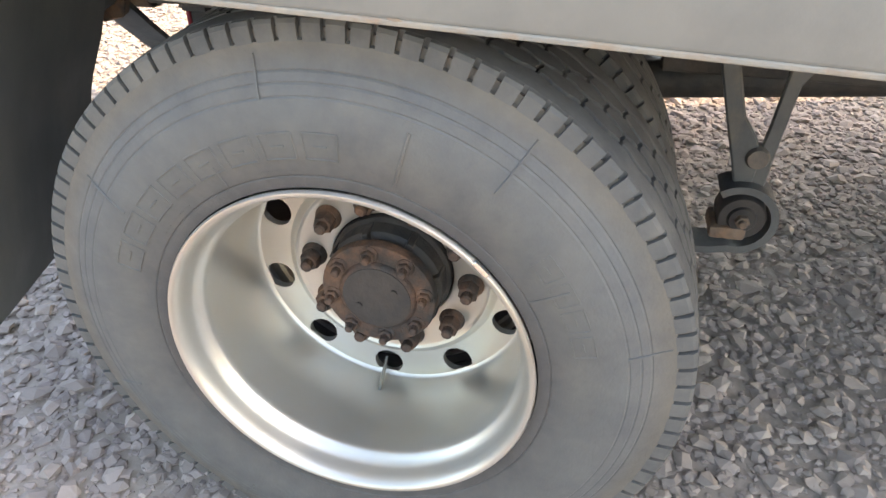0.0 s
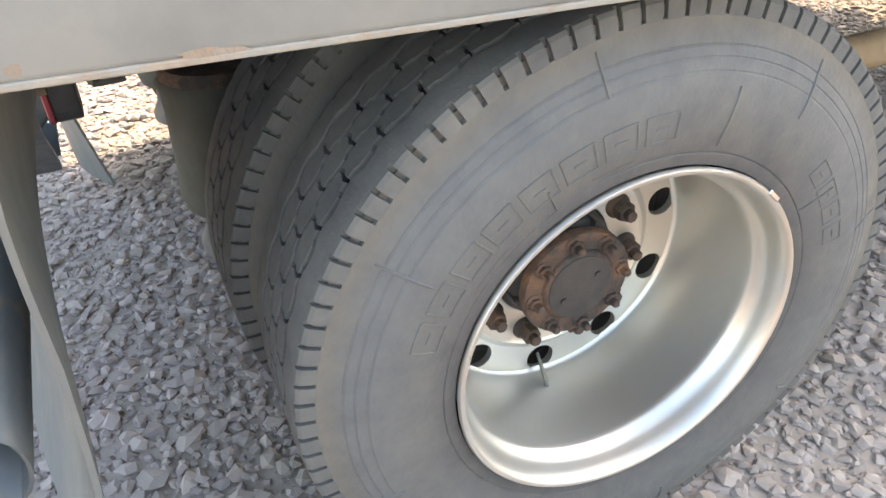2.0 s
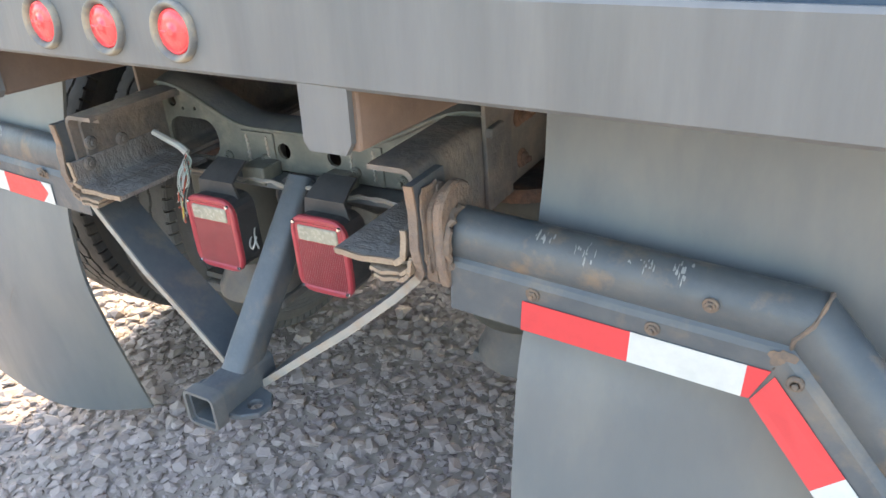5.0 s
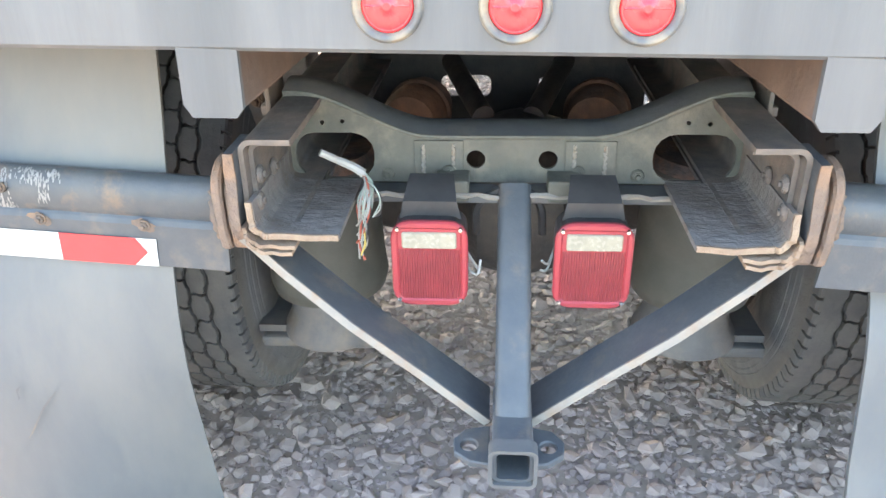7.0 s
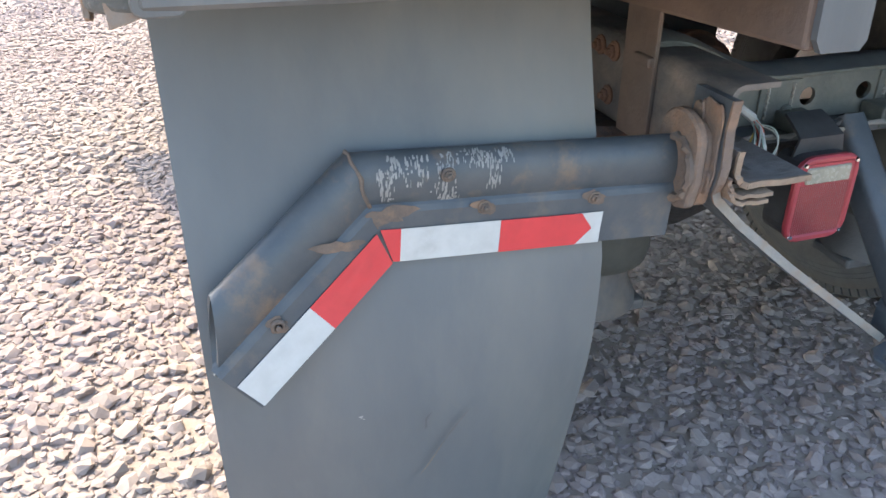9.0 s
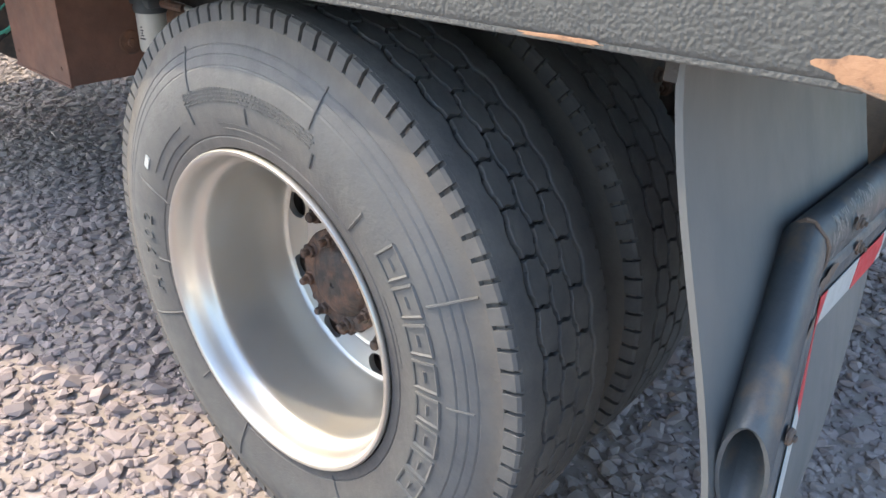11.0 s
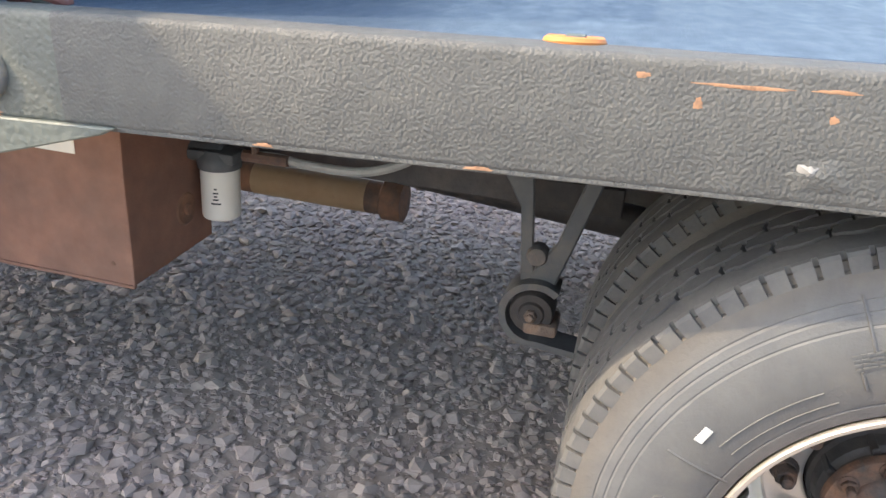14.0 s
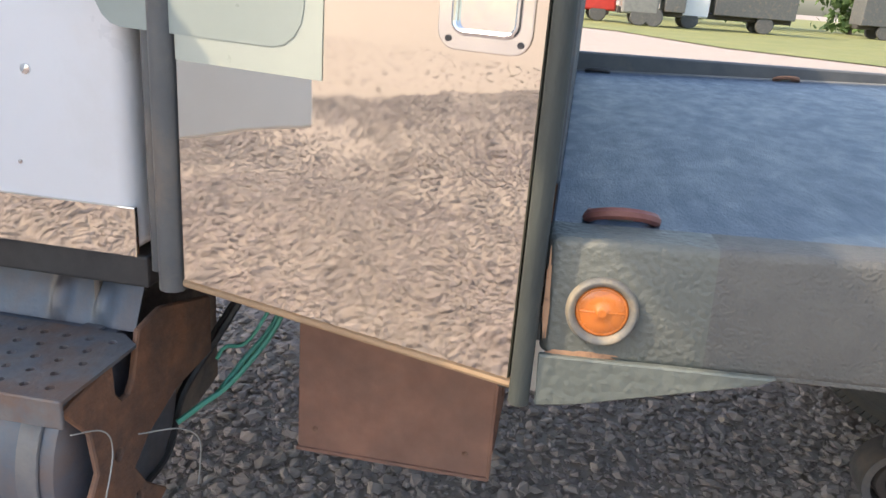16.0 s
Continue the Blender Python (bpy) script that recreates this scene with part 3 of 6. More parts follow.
def make_hub(parent, cap):
    bm = bmesh.new()
    lathe(bm, [(0.1085, -0.262), (0.1085, -0.236), (0.103, -0.23), (0.1, -0.205), (0.09, -0.198), (0.086, -0.186), (0.088, -0.183), (0, -0.183)], 48)
    part("hub", bm, GREASE, parent, "greasy black wheel hub", smooth=True)
    for k in range(8):
        bm = bmesh.new()
        box(bm, (-0.235, -0.006, 0.085), (-0.19, 0.006, 0.104), 0.002, pose(0, 0, 0, 45 * k + 20, 0, 0))
        part("hub_rib", bm, GREASE, parent)
    if not cap:
        bm = bmesh.new()
        lathe(bm, [(0.06, -0.158), (0.059, -0.1545), (0.05, -0.1535), (0.0, -0.153)], 40)
        for k in range(2):
            lathe(bm, [(0.006, -0.154), (0.006, -0.1505), (0, -0.15)], 10, m=Matrix.Translation((0, 0.03 * (-1) ** k, 0.02 * (-1) ** k)))
        part("hub_cover", bm, GREASE, parent, "black greasy hub cover", smooth=True)
    bm = bmesh.new()
    lathe(bm, [(0.0, -0.184), (0.0975, -0.184), (0.1, -0.181), (0.1, -0.169), (0.0975, -0.165), (0.068, -0.1635), (0.066, -0.1595), (0.061, -0.156), *([(0.05, -0.1555), (0.046, -0.158), (0.02, -0.158), (0.0, -0.157)] if not cap else [(0.05, -0.148), (0.03, -0.146), (0.006, -0.146), (0.004, -0.149), (0, -0.149)])], 48)
    flange = part("axle_flange", bm, HUBRUST, parent, "rusty axle shaft flange", smooth=True)
    for k in range(8):
        a = 45 * k + 12
        bm = bmesh.new()
        hexnut(bm, pose(-0.166, 0.0815 * math.cos(radians(a)), 0.0815 * math.sin(radians(a)), 17 * k, 0, 0), 0.0125, 0.014, 0.0075, 0.014, 0.016)
        part("flange_nut", bm, HUBRUST, parent, smooth=True)
    for k in range(10):
        a = -90 + 18 + 36 * k
        bm = bmesh.new()
        m = pose(-0.2425, 0.143 * math.cos(radians(a)), 0.143 * math.sin(radians(a)), 13 * k, 0, 0)
        lathe(bm, [(0, 0), (0.0235, 0), (0.0235, 0.004), (0.019, 0.011), (0, 0.011)], 20, m=m)
        hexnut(bm, m @ Matrix.Translation((0.008, 0, 0)), 0.0185, 0.024, 0.0105, 0.016)
        part("wheel_nut", bm, HUBRUST, parent, smooth=True)


def make_wheel(name, at, spin, outer=True, cap=False, face=1):
    w = empty(name, truck, at, "dual rear wheel with dusty tyre and polished aluminium rim" if outer else "inner dual rear wheel with worn tyre")
    make_tyre(w)
    if outer:
        make_rim(w)
        make_hub(w, cap)
        for ob in w.children:
            if ob.name.split(".")[0] not in ("tyre", "tread", "groove_floor"):
                ob.matrix_basis = pose(0, 0, 0, spin, 0, 0)
    else:
        bm = bmesh.new()
        lathe(bm, [(0.27, -0.03), (0.288, -0.004), (0.277, -0.004), (0.27, -0.06), (0.262, -0.15), (0.25, -0.25), (0.1, -0.26)], 48)
        part("rim_barrel", bm, ALLOY, w, smooth=True)
        bm = bmesh.new()
        lathe(bm, [(0.22, -0.06), (0.22, -0.24), (0.1, -0.25)], 48)
        part("brake_drum", bm, RUST, w, "rusty brake drum", smooth=True)
    return w


right_wheel = make_wheel("wheel", pose(RX - 0.004, 0.011, AZ - 0.001, 0, 0, -1.8), -4)
left_wheel = make_wheel("wheel", pose(LX, -0.008, AZ + 0.003, 0, 0, 180), 4, cap=True)
make_wheel("wheel", pose(RX - 0.335, 0, AZ), 0, outer=False)
make_wheel("wheel", pose(LX + 0.335, 0, AZ, 0, 0, 180), 0, outer=False)

# ---- deck; its own frame leans nose-down, z = 0 is the lower edge of the side rails ----
DK = pose(0, 0, 1.051, -2.45, 0.62, 0)
FRONT, HALF, RAIL_H = 1.385, 1.211, 0.146


def rear(x):
    """The rear edge of the deck, a little out of square."""
    return -0.937 - 0.029 * x


PIVOT = Vector((-HALF, 1.35, 0.0))
DKL = DK @ Matrix.Translation(PIVOT) @ pose(0, 0, 0, 0.3, 0, 0.75) @ Matrix.Translation(-PIVOT)  # the left rail leans in towards the rear


def deck_part(name, bm, m, label="", smooth=False, parent=truck, angle=35, at=None):
    return part(name, bm, m, parent, label, smooth, angle, at or DK)


bed = empty("flatbed", truck, label="steel flatbed deck with sprayed liner")
for sx, m, lb in ((1, RAILGREY, "weathered grey painted steel side rail"), (-1, LINER, "side rail with pebbly grey sprayed liner")):
    bm = bmesh.new()
    xs = sorted((sx * HALF, sx * (HALF - 0.075)))
    rc = 0.04
    BACK = rear(sx * HALF)
    turn = [(HALF - rc + rc * math.cos(radians(v)), BACK + rc + rc * math.sin(radians(v))) for v in range(0, -91, -15)]
    ahead = FRONT if sx > 0 else 1.2
    plan = [(HALF - 0.075, ahead), (HALF - 0.012, ahead), (HALF, ahead - 0.012 * (sx > 0)), *turn, (HALF - 0.075, BACK)]
    prism(bm, [(sx * x, y) for x, y in plan], RAIL_H)
    rim = [e for e in bm.edges if abs(e.verts[0].co.z - e.verts[1].co.z) < 1e-5 and len(e.link_faces) == 2 and e.calc_face_angle(0) > 0.6 and not (sx < 0 and all(abs(v.co.y - 1.2) < 1e-4 for v in e.verts))]
    bmesh.ops.bevel(bm, geom=rim, offset=0.01, segments=3, affect="EDGES", profile=0.5)
    deck_part("side_rail", bm, m, lb, True, bed, 50, DK if sx > 0 else DKL)
    if sx < 0:
        # rail end, tinted slightly greener than the rest of the rail
        bm = bmesh.new()
        prism(bm, [(-HALF + 0.075, ahead), (-HALF, ahead), (-HALF, FRONT - 0.012), (-HALF + 0.012, FRONT), (-HALF + 0.075, FRONT)], RAIL_H)
        rim = [e for e in bm.edges if abs(e.verts[0].co.z - e.verts[1].co.z) < 1e-5 and len(e.link_faces) == 2 and e.calc_face_angle(0) > 0.6 and not (sx < 0 and all(abs(v.co.y - 1.2) < 1e-4 for v in e.verts))]
        bmesh.ops.bevel(bm, geom=rim, offset=0.01, segments=3, affect="EDGES", profile=0.5)
        deck_part("rail_nose", bm, NOSEGREEN, "slightly greener rail end with lumpy surface", True, bed, 50, DKL)
    bm = bmesh.new()
    box(bm, (xs[0] + 0.002, BACK + 0.1, -0.0025), (xs[1] + 0.0008 * sx, FRONT - 0.2, 0.005), 0.002)
    deck_part("lower_edge", bm, CHIPPED if sx > 0 else LINER, "worn lower edge", False, bed, at=DK if sx > 0 else DKL)
bm = bmesh.new()
prism(bm, [(HALF - 0.07, rear(HALF) + 0.02), (HALF - 0.07, FRONT - 0.002), (-HALF + 0.07, FRONT - 0.002), (-HALF + 0.1, rear(-HALF) + 0.02)], 0.0465, Matrix.Translation((0, 0, 0.094)), 0.003)
deck_part("deck_plate", bm, DECK, "deck plate coloured dark blue for shade and reflected sky", False, bed)
for y in (-0.62, -0.3, 0.02, 0.34, 0.66, 0.98, 1.3):
    bm = bmesh.new()
    box(bm, (-HALF + 0.078, y - 0.02, 0.04), (HALF - 0.078, y + 0.02, 0.093), 0.004)
    deck_part("cross_sill", bm, GREASE, "", False, bed)
for sx in (1, -1):
    bm = bmesh.new()
    xs = sorted((sx * 0.345, sx * 0.41))
    BACK = rear(sx * 0.37)
    box(bm, (xs[0], BACK + 0.012, -0.09), (xs[1], 2.0, 0.038), 0.006)
    deck_part("long_sill", bm, SILLBROWN, "dull brown long sill", False, bed)
    # tab that closes the sill at the rear
    bm = bmesh.new()
    pts = [(-0.037, 0.09), (-0.037, -0.078), (-0.028, -0.09), (0.027, -0.09), (0.037, -0.074), (0.037, 0.09)]
    prism(bm, [(p[0] * sx, p[1]) for p in pts], 0.01, Matrix.Translation((sx * 0.371, BACK - 0.002, 0.0)) @ ALONGY)
    deck_part("sill_tab", bm, APRON, "grey sill end tab", False, bed)
# rear apron
bm = bmesh.new()
xa = HALF - 0.078
prism(bm, [(-xa, rear(-xa) - 0.004), (xa, rear(xa) - 0.004), (xa, rear(xa) + 0.014), (-xa, rear(-xa) + 0.014)], 0.113, Matrix.Translation((0, 0, -0.009)), 0.005)
deck_part("rear_apron", bm, APRON, "weathered grey rear apron plate", False, bed)


def marker(at, lens_m, label):
    """A round marker lamp in a rolled steel ring; it faces +x."""
    e = empty("marker_lamp", truck, at, label)
    bm = bmesh.new()
    lathe(bm, [(0.041, 0), (0.041, 0.003), (0.0385, 0.009), (0.0365, 0.0098), (0.033, 0.0075), (0.0302, 0.003), (0.03, 0.0005)], 40)
    part("ring", bm, RING, e, "grey steel guard ring", smooth=True, angle=60)
    bm = bmesh.new()
    lathe(bm, [(0.03, 0.0005), (0.0295, 0.003), (0.027, 0.0042), (0.0262, 0.0038), (0.0254, 0.0045), (0.015, 0.0055), (0.0075, 0.006), (0.006, 0.0082), (0.003, 0.0088), (0, 0.0075)], 40)
    tube(bm, [(0.0052 - 0.0012 * abs(k / 4 - 1), -0.025 + 0.0125 * k / 2, 0.0) for k in range(9)], 0.0016, 6)
    part("lens", bm, lens_m, e, smooth=True, angle=60)
    return e


for x, m in ((-0.152, RED), (-0.009, RED), (0.134, RED), (1.143, DULLRED), (-1.143, DULLRED)):
    marker(DK @ pose(x, rear(x) - 0.004, 0.052 if abs(x) > 1 else 0.045, 0, 0, -91.7), m, "round red rear marker lamp")
marker(DK @ pose(HALF, rear(HALF) + 0.04, 0.06), RED, "round red side marker lamp")
marker(DKL @ pose(-HALF, rear(-HALF) + 0.044, 0.055, 0, 0, 180), RED, "round red side marker lamp")
marker(DKL @ pose(-HALF, 1.318, 0.063, 0, 0, 180), AMBER, "round amber front side marker lamp")

for sx in (-1, 1):
    # end plate that closes the rail, with a torn rusty flange below it
    bm = bmesh.new()
    BACK = rear(sx * HALF)
    xs = sorted((sx * (HALF - 0.002), sx * (HALF - 0.079)))
    prism(bm, rounded(0.05, RAIL_H + 0.002, 0.012, sx * (HALF - 0.067), RAIL_H / 2 - 0.002), 0.014, Matrix.Translation((0, BACK - 0.004, 0)) @ ALONGY, 0.002)
    deck_part("corner_plate", bm, APRON, "grey rail end plate", False, bed, at=DK if sx > 0 else DKL)
    bm = bmesh.new()
    prism(bm, [(BACK - 0.002, 0.02), (BACK - 0.002, -0.004), (BACK + 0.012, -0.009), (BACK + 0.02, -0.005), (BACK + 0.026, -0.011), (BACK + 0.04, -0.006), (BACK + 0.06, -0.003), (BACK + 0.075, 0.001), (BACK + 0.09, 0.004)], 0.006, Matrix.Translation((sx * (HALF - 0.003) - 0.003, 0.03, 0)) @ ALONGX, 0.001)
    deck_part("torn_flange", bm, PATCHRUST, "torn rusty flange", False, bed, at=DK if sx > 0 else DKL)
    bm = bmesh.new()
    prism(bm, [(sx * x, z) for x, z in ((HALF - 0.02, 0.012), (HALF - 0.022, -0.012), (HALF - 0.035, -0.008), (HALF - 0.06, 0.0), (HALF - 0.06, 0.012))], 0.04, Matrix.Translation((0, BACK + 0.004, 0)) @ ALONGY, 0.001)
    deck_part("corner_gusset", bm, PATCHRUST, "chipped grey corner gusset", False, bed, at=DK if sx > 0 else DKL)

# raised far edge of the deck, its shade put into the dark colour
bm = bmesh.new()
prism(bm, [(-0.87, 0.13), (FRONT, 0.13), (FRONT, 0.215), (0.38, 0.186), (-0.87, 0.15)], 0.05, Matrix.Translation((HALF - 0.062, 0, 0)) @ ALONGX, 0.006)
deck_part("raised_edge", bm, CHASSIS, "raised edge strip coloured dark for its shaded face", False, bed)


def ragged(side, y0, y1, z0, z1, m, nm, lb, seed, n=44, bulge=0.0008):
    """A thin flake with a ragged outline on a side rail's outer face."""
    rnd = random.Random(seed)
    b = bmesh.new()
    cy, cz, hy, hz = (y0 + y1) / 2, (z0 + z1) / 2, (y1 - y0) / 2, (z1 - z0) / 2
    ring = []
    p1, p2 = rnd.uniform(0, 6), rnd.uniform(0, 6)
    for k in range(n):
        t = 2 * math.pi * k / n
        f = 0.85 + 0.12 * math.sin(3 * t + p1) + 0.09 * math.sin(7 * t + p2) + rnd.uniform(-0.07, 0.07)
        ring.append((cy + hy * f * math.cos(t), cz + hz * f * math.sin(t)))
    xo = side * (HALF + bulge)
    rim = [b.verts.new((side * (HALF + 0.0002), y, max(z, 0.001))) for y, z in ring]
    mid = b.verts.new((xo, cy, max(cz, 0.002)))
    for k in range(n):
        b.faces.new((mid, rim[k], rim[(k + 1) % n]))
    deck_part(nm, b, m, lb, True, bed, at=DK if side > 0 else DKL)


for k, (y0, y1, z0, z1) in enumerate(((-0.905, -0.78, -0.004, 0.03), (-0.93, -0.86, -0.004, 0.022), (-0.8, -0.7, -0.003, 0.012), (-0.54, -0.47, -0.002, 0.012), (-0.44, -0.4, -0.002, 0.006), (-0.2, -0.15, -0.001, 0.006), (0.1, 0.13, -0.001, 0.007), (-0.66, -0.645, 0.008, 0.02))):
    ragged(1, y0, y1, z0, z1, PATCHRUST, "rust_patch", "flaking orange rust", 70 + k)
for k, (y0, y1, z0, z1) in enumerate(((-0.865, -0.765, -0.003, 0.03), (0.31, 0.42, 0.119, 0.124), (0.25, 0.3, 0.121, 0.126), (0.46, 0.478, 0.122, 0.13), (0.403, 0.414, 0.093, 0.108), (0.268, 0.279, 0.09, 0.1), (-0.2295, -0.2215, 0.015, 0.052), (-0.6, -0.5, -0.001, 0.006), (0.62, 0.66, -0.001, 0.006), (0.9, 0.93, -0.001, 0.006), (1.29, 1.378, 0.0, 0.012))):
    ragged(-1, y0, y1, z0, z1, CHIP, "rust_patch", "flaking orange chip in the liner", 90 + k)
ragged(-1, 0.235, 0.31, 0.012, 0.055, LINER, "liner_lump", "lumpy patch in the liner", 120, 60, 0.006)
ragged(-1, 0.27, 0.3, 0.028, 0.05, SCUFF, "bare_patch", "pale torn spot in the liner", 121, 40, 0.0062)
ragged(-1, 1.3765, 1.3845, 0.012, 0.132, CHIP, "rust_patch", "rust along the rail end", 122)

# green-grey gusset under the front of the rail
for sx in (-1, 1):
    bm = bmesh.new()
    prism(bm, [(1.385, 0.004), (1.385, -0.062), (1.34, -0.056), (1.14, -0.006), (1.12, 0.004)], 0.012, Matrix.Translation((sx * HALF - (0.004 if sx > 0 else 0.008), 0, 0)) @ ALONGX, 0.002)
    deck_part("rail_gusset", bm, GREENPAINT, "grey-green painted gusset", False, bed)

# ---- chassis ----
frame_e = empty("chassis_frame", truck, label="black chassis frame with rust")
for sx in (-1, 1):
    end = -0.793 if sx < 0 else -0.815
    for y0, y1, w, h0, h1, t, lb in ((end, 4.2, 0.078, 0.772, 0.928, 0.008, "rust-stained black steel frame rail"), (end + 0.02, 0.2, 0.066, 0.7815, 0.9195, 0.0075, "rusty inner frame doubler")):
        o, r = 0.4 if t > 0.0078 else 0.3915, 0.02
        outer = [(o - w, h0)] + [(o - r + r * math.cos(radians(v)), h0 + r + r * math.sin(radians(v))) for v in range(-90, 1, 18)] + [(o - r + r * math.cos(radians(v)), h1 - r + r * math.sin(radians(v))) for v in range(0, 91, 18)] + [(o - w, h1)]
        q = r - t
        inner = [(o - w, h1 - t)] + [(o - r + q * math.cos(radians(v)), h1 - r + q * math.sin(radians(v))) for v in range(90, -1, -18)] + [(o - r + q * math.cos(radians(v)), h0 + r + q * math.sin(radians(v))) for v in range(0, -91, -18)] + [(o - w, h0 + t)]
        bm = bmesh.new()
        prism(bm, [(sx * x, z) for x, z in outer + inner], y1 - y0, Matrix.Translation((0, y0, 0)) @ ALONGY)
        part("frame_rail" if t > 0.0078 else "doubler", bm, FRAMERUST, frame_e, lb, True, 30)
    for k, (y, z) in enumerate(((-0.47, 0.9), (-0.46, 0.82), (-0.42, 0.9), (-0.3, 0.83))):
        bm = bmesh.new()
        m = Matrix.Translation((sx * 0.4, y, z)) @ pose(0, 0, 0, 0, 0, 0 if sx > 0 else 180)
        hexnut(bm, m, 0.012, 0.012, 0.006, 0.008, 0.018)
        part("frame_bolt", bm, RUST, frame_e, "rusty frame bolt")
    bm = bmesh.new()
    box(bm, (sx * 0.4045 - 0.004, -0.607, 0.776), (sx * 0.4045 + 0.004, -0.512, 1.0), 0.002)
    box(bm, (sx * 0.41 - 0.008, -0.606, 0.905), (sx * 0.41 + 0.008, -0.557, 0.922), 0.003)
    part("web_strip", bm, SILLBROWN if sx < 0 else FRAMERUST, frame_e, "brown vertical strip on the frame web")
    bm = bmesh.new()
    box(bm, (sx * 0.378 - 0.021, 0.46, 0.704), (sx * 0.378 + 0.021, 4.1, 0.771), 0.004)
    part("frame_reinforcement", bm, GREASE, frame_e, "greasy black channel under the frame rail")
    # torch-cut shelf and two lower plates, each curled up beside the web
    front = -0.815 if sx < 0 else -0.835

    def curled(x0, z0, tip, r, top, near, far, thick):
        """An angle plate: upright leg at x0, a bend of radius r, then a flat shelf out to tip at height z0."""
        line = [(x0, z0 + top), (x0, z0 + r)] + [(x0 - r + r * math.cos(radians(v)), z0 + r - r * math.sin(radians(v))) for v in (20, 40, 60, 80)] + [(x0 - r, z0), ((x0 - r + tip) / 2, z0 - 0.002), (tip, z0)]

        def f(u, v):
            k = u * (len(line) - 1)
            i = min(int(k), len(line) - 2)
            x, z = (line[i][c] + (line[i + 1][c] - line[i][c]) * (k - i) for c in (0, 1))
            wob = 0.0022 * math.sin(k * 2.3 + sx) + 0.0009 * math.sin(k * 5.1)
            return Vector((sx * x, near + wob * (1 - v if far - near > 0.05 else 1) + (far - near) * v, z))

        q = bmesh.new()
        sheet(q, f, 40, 8, thick)
        return q

    part("shelf_plate", curled(0.389, 0.782, 0.256, 0.028, 0.058, front, -0.6, 0.008), SHELFSTEEL, frame_e, "torch-cut rusty shelf plate", True, 40)
    part("shelf_edge", curled(0.3915, 0.7815, 0.257, 0.029, 0.06, front - 0.004, front + 0.001, 0.0095), TANRUST, frame_e, "tan torch-cut edge of the shelf", True, 40)
    for k, (tip, z) in enumerate(((0.322, 0.7675), (0.328, 0.7565))):
        part("shim_plate", curled(0.401 - 0.002 * k, z, tip, 0.03, 0.034, front - 0.006, -0.7, 0.006), TANRUST, frame_e, "tan-rust curled shim plate", True, 40)
    for y, z in ((front + 0.05, 0.865), (front + 0.035, 0.828), (front + 0.12, 0.85)):
        bm = bmesh.new()
        hexnut(bm, Matrix.Translation((sx * 0.3815, y, z)) @ pose(0, 0, 0, 0, 0, 180 if sx > 0 else 0), 0.011, 0.007, 0.005, 0.004, 0.014)
        part("frame_bolt", bm, FRAMERUST, frame_e, "rust-caked frame bolt")
# rear crossmember with a dipped top edge
bm = bmesh.new()
def dip(x):
    t = min(max((abs(x) - 0.135) / 0.235, 0), 1)
    return 0.859 + 0.077 * t * t * (3 - 2 * t)


top = [(0.388 - 0.388 * k / 22, dip(0.388 - 0.388 * k / 22)) for k in range(22)]
prof = [(0.388, 0.775), *top, *[(-x, z) for x, z in reversed(top)], (-0.388, 0.775)]
holes = [circle(0.0165, 0.062, 0.817), circle(0.0165, -0.062, 0.817), circle(0.0115, 0.36, 0.896), circle(0.0115, -0.354, 0.896)]
for s in (-1, 1):
    holes.append(rounded(0.138, 0.084, 0.036, s * 0.307, 0.822))
    holes += [circle(0.004, s * 0.29, 0.884, 8), circle(0.004, s * 0.325, 0.882, 8)]
prism(bm, prof, 0.008, Matrix.Translation((0, -0.572, 0)) @ ALONGY, holes=holes)
part("crossmember", bm, CROSS, frame_e, "dusty olive pressed crossmember with cutouts")
bm = bmesh.new()
sheet(bm, lambda u, v: Vector((-0.386 + 0.772 * u, -0.578 + 0.075 * v, dip(-0.386 + 0.772 * u) + 0.001 + 0.012 * math.sin(v * 2.4))), 44, 5, 0.006)
part("crossmember_lip", bm, CHASSIS, frame_e, "dark rolled top flange", True)
bm = bmesh.new()
tube(bm, [(-0.386 + 0.772 * k / 44, -0.5765, dip(-0.386 + 0.772 * k / 44)) for k in range(45)], 0.0042, 8)
part("crossmember_bead", bm, CROSS, frame_e, "dusty bead along the dipped edge", True)
for xs in ((-0.168, -0.083), (0.09, 0.176)):
    bm = bmesh.new()
    box(bm, (xs[0], -0.5765, 0.774), (xs[1], -0.5715, 0.852), 0.0015)
    part("doubler_plate", bm, CROSS, frame_e, "welded doubler plate")
bm = bmesh.new()
box(bm, (-0.385, -0.625, 0.757), (0.385, -0.565, 0.771), 0.004)
part("crossmember_foot", bm, CHASSIS, frame_e)
bm = bmesh.new()
pts = [(-0.385 + 0.77 * k / 40, -0.628 - 0.002 * math.sin(k * 1.7), 0.7725 + 0.0025 * math.sin(k * 0.9) + 0.002 * math.sin(k * 2.3)) for k in range(41)]
tube(bm, pts, [0.0035 + 0.002 * abs(math.sin(k * 1.3)) for k in range(41)], 6)
part("crossmember_edge", bm, CHIPPED, frame_e, "pale peeling lower edge", True)
for x in (-0.152, -0.1, 0.106, 0.158):
    bm = bmesh.new()
    tube(bm, [(x + 0.0012 * math.sin(k * 4.3), -0.5765, 0.784 + 0.0034 * k) for k in range(19)], [0.0018 + 0.0022 * abs(math.sin(k * 1.9 + x * 40)) for k in range(19)], 6)
    part("weld_seam", bm, CHIPPED, frame_e, "dusty weld seam", True)
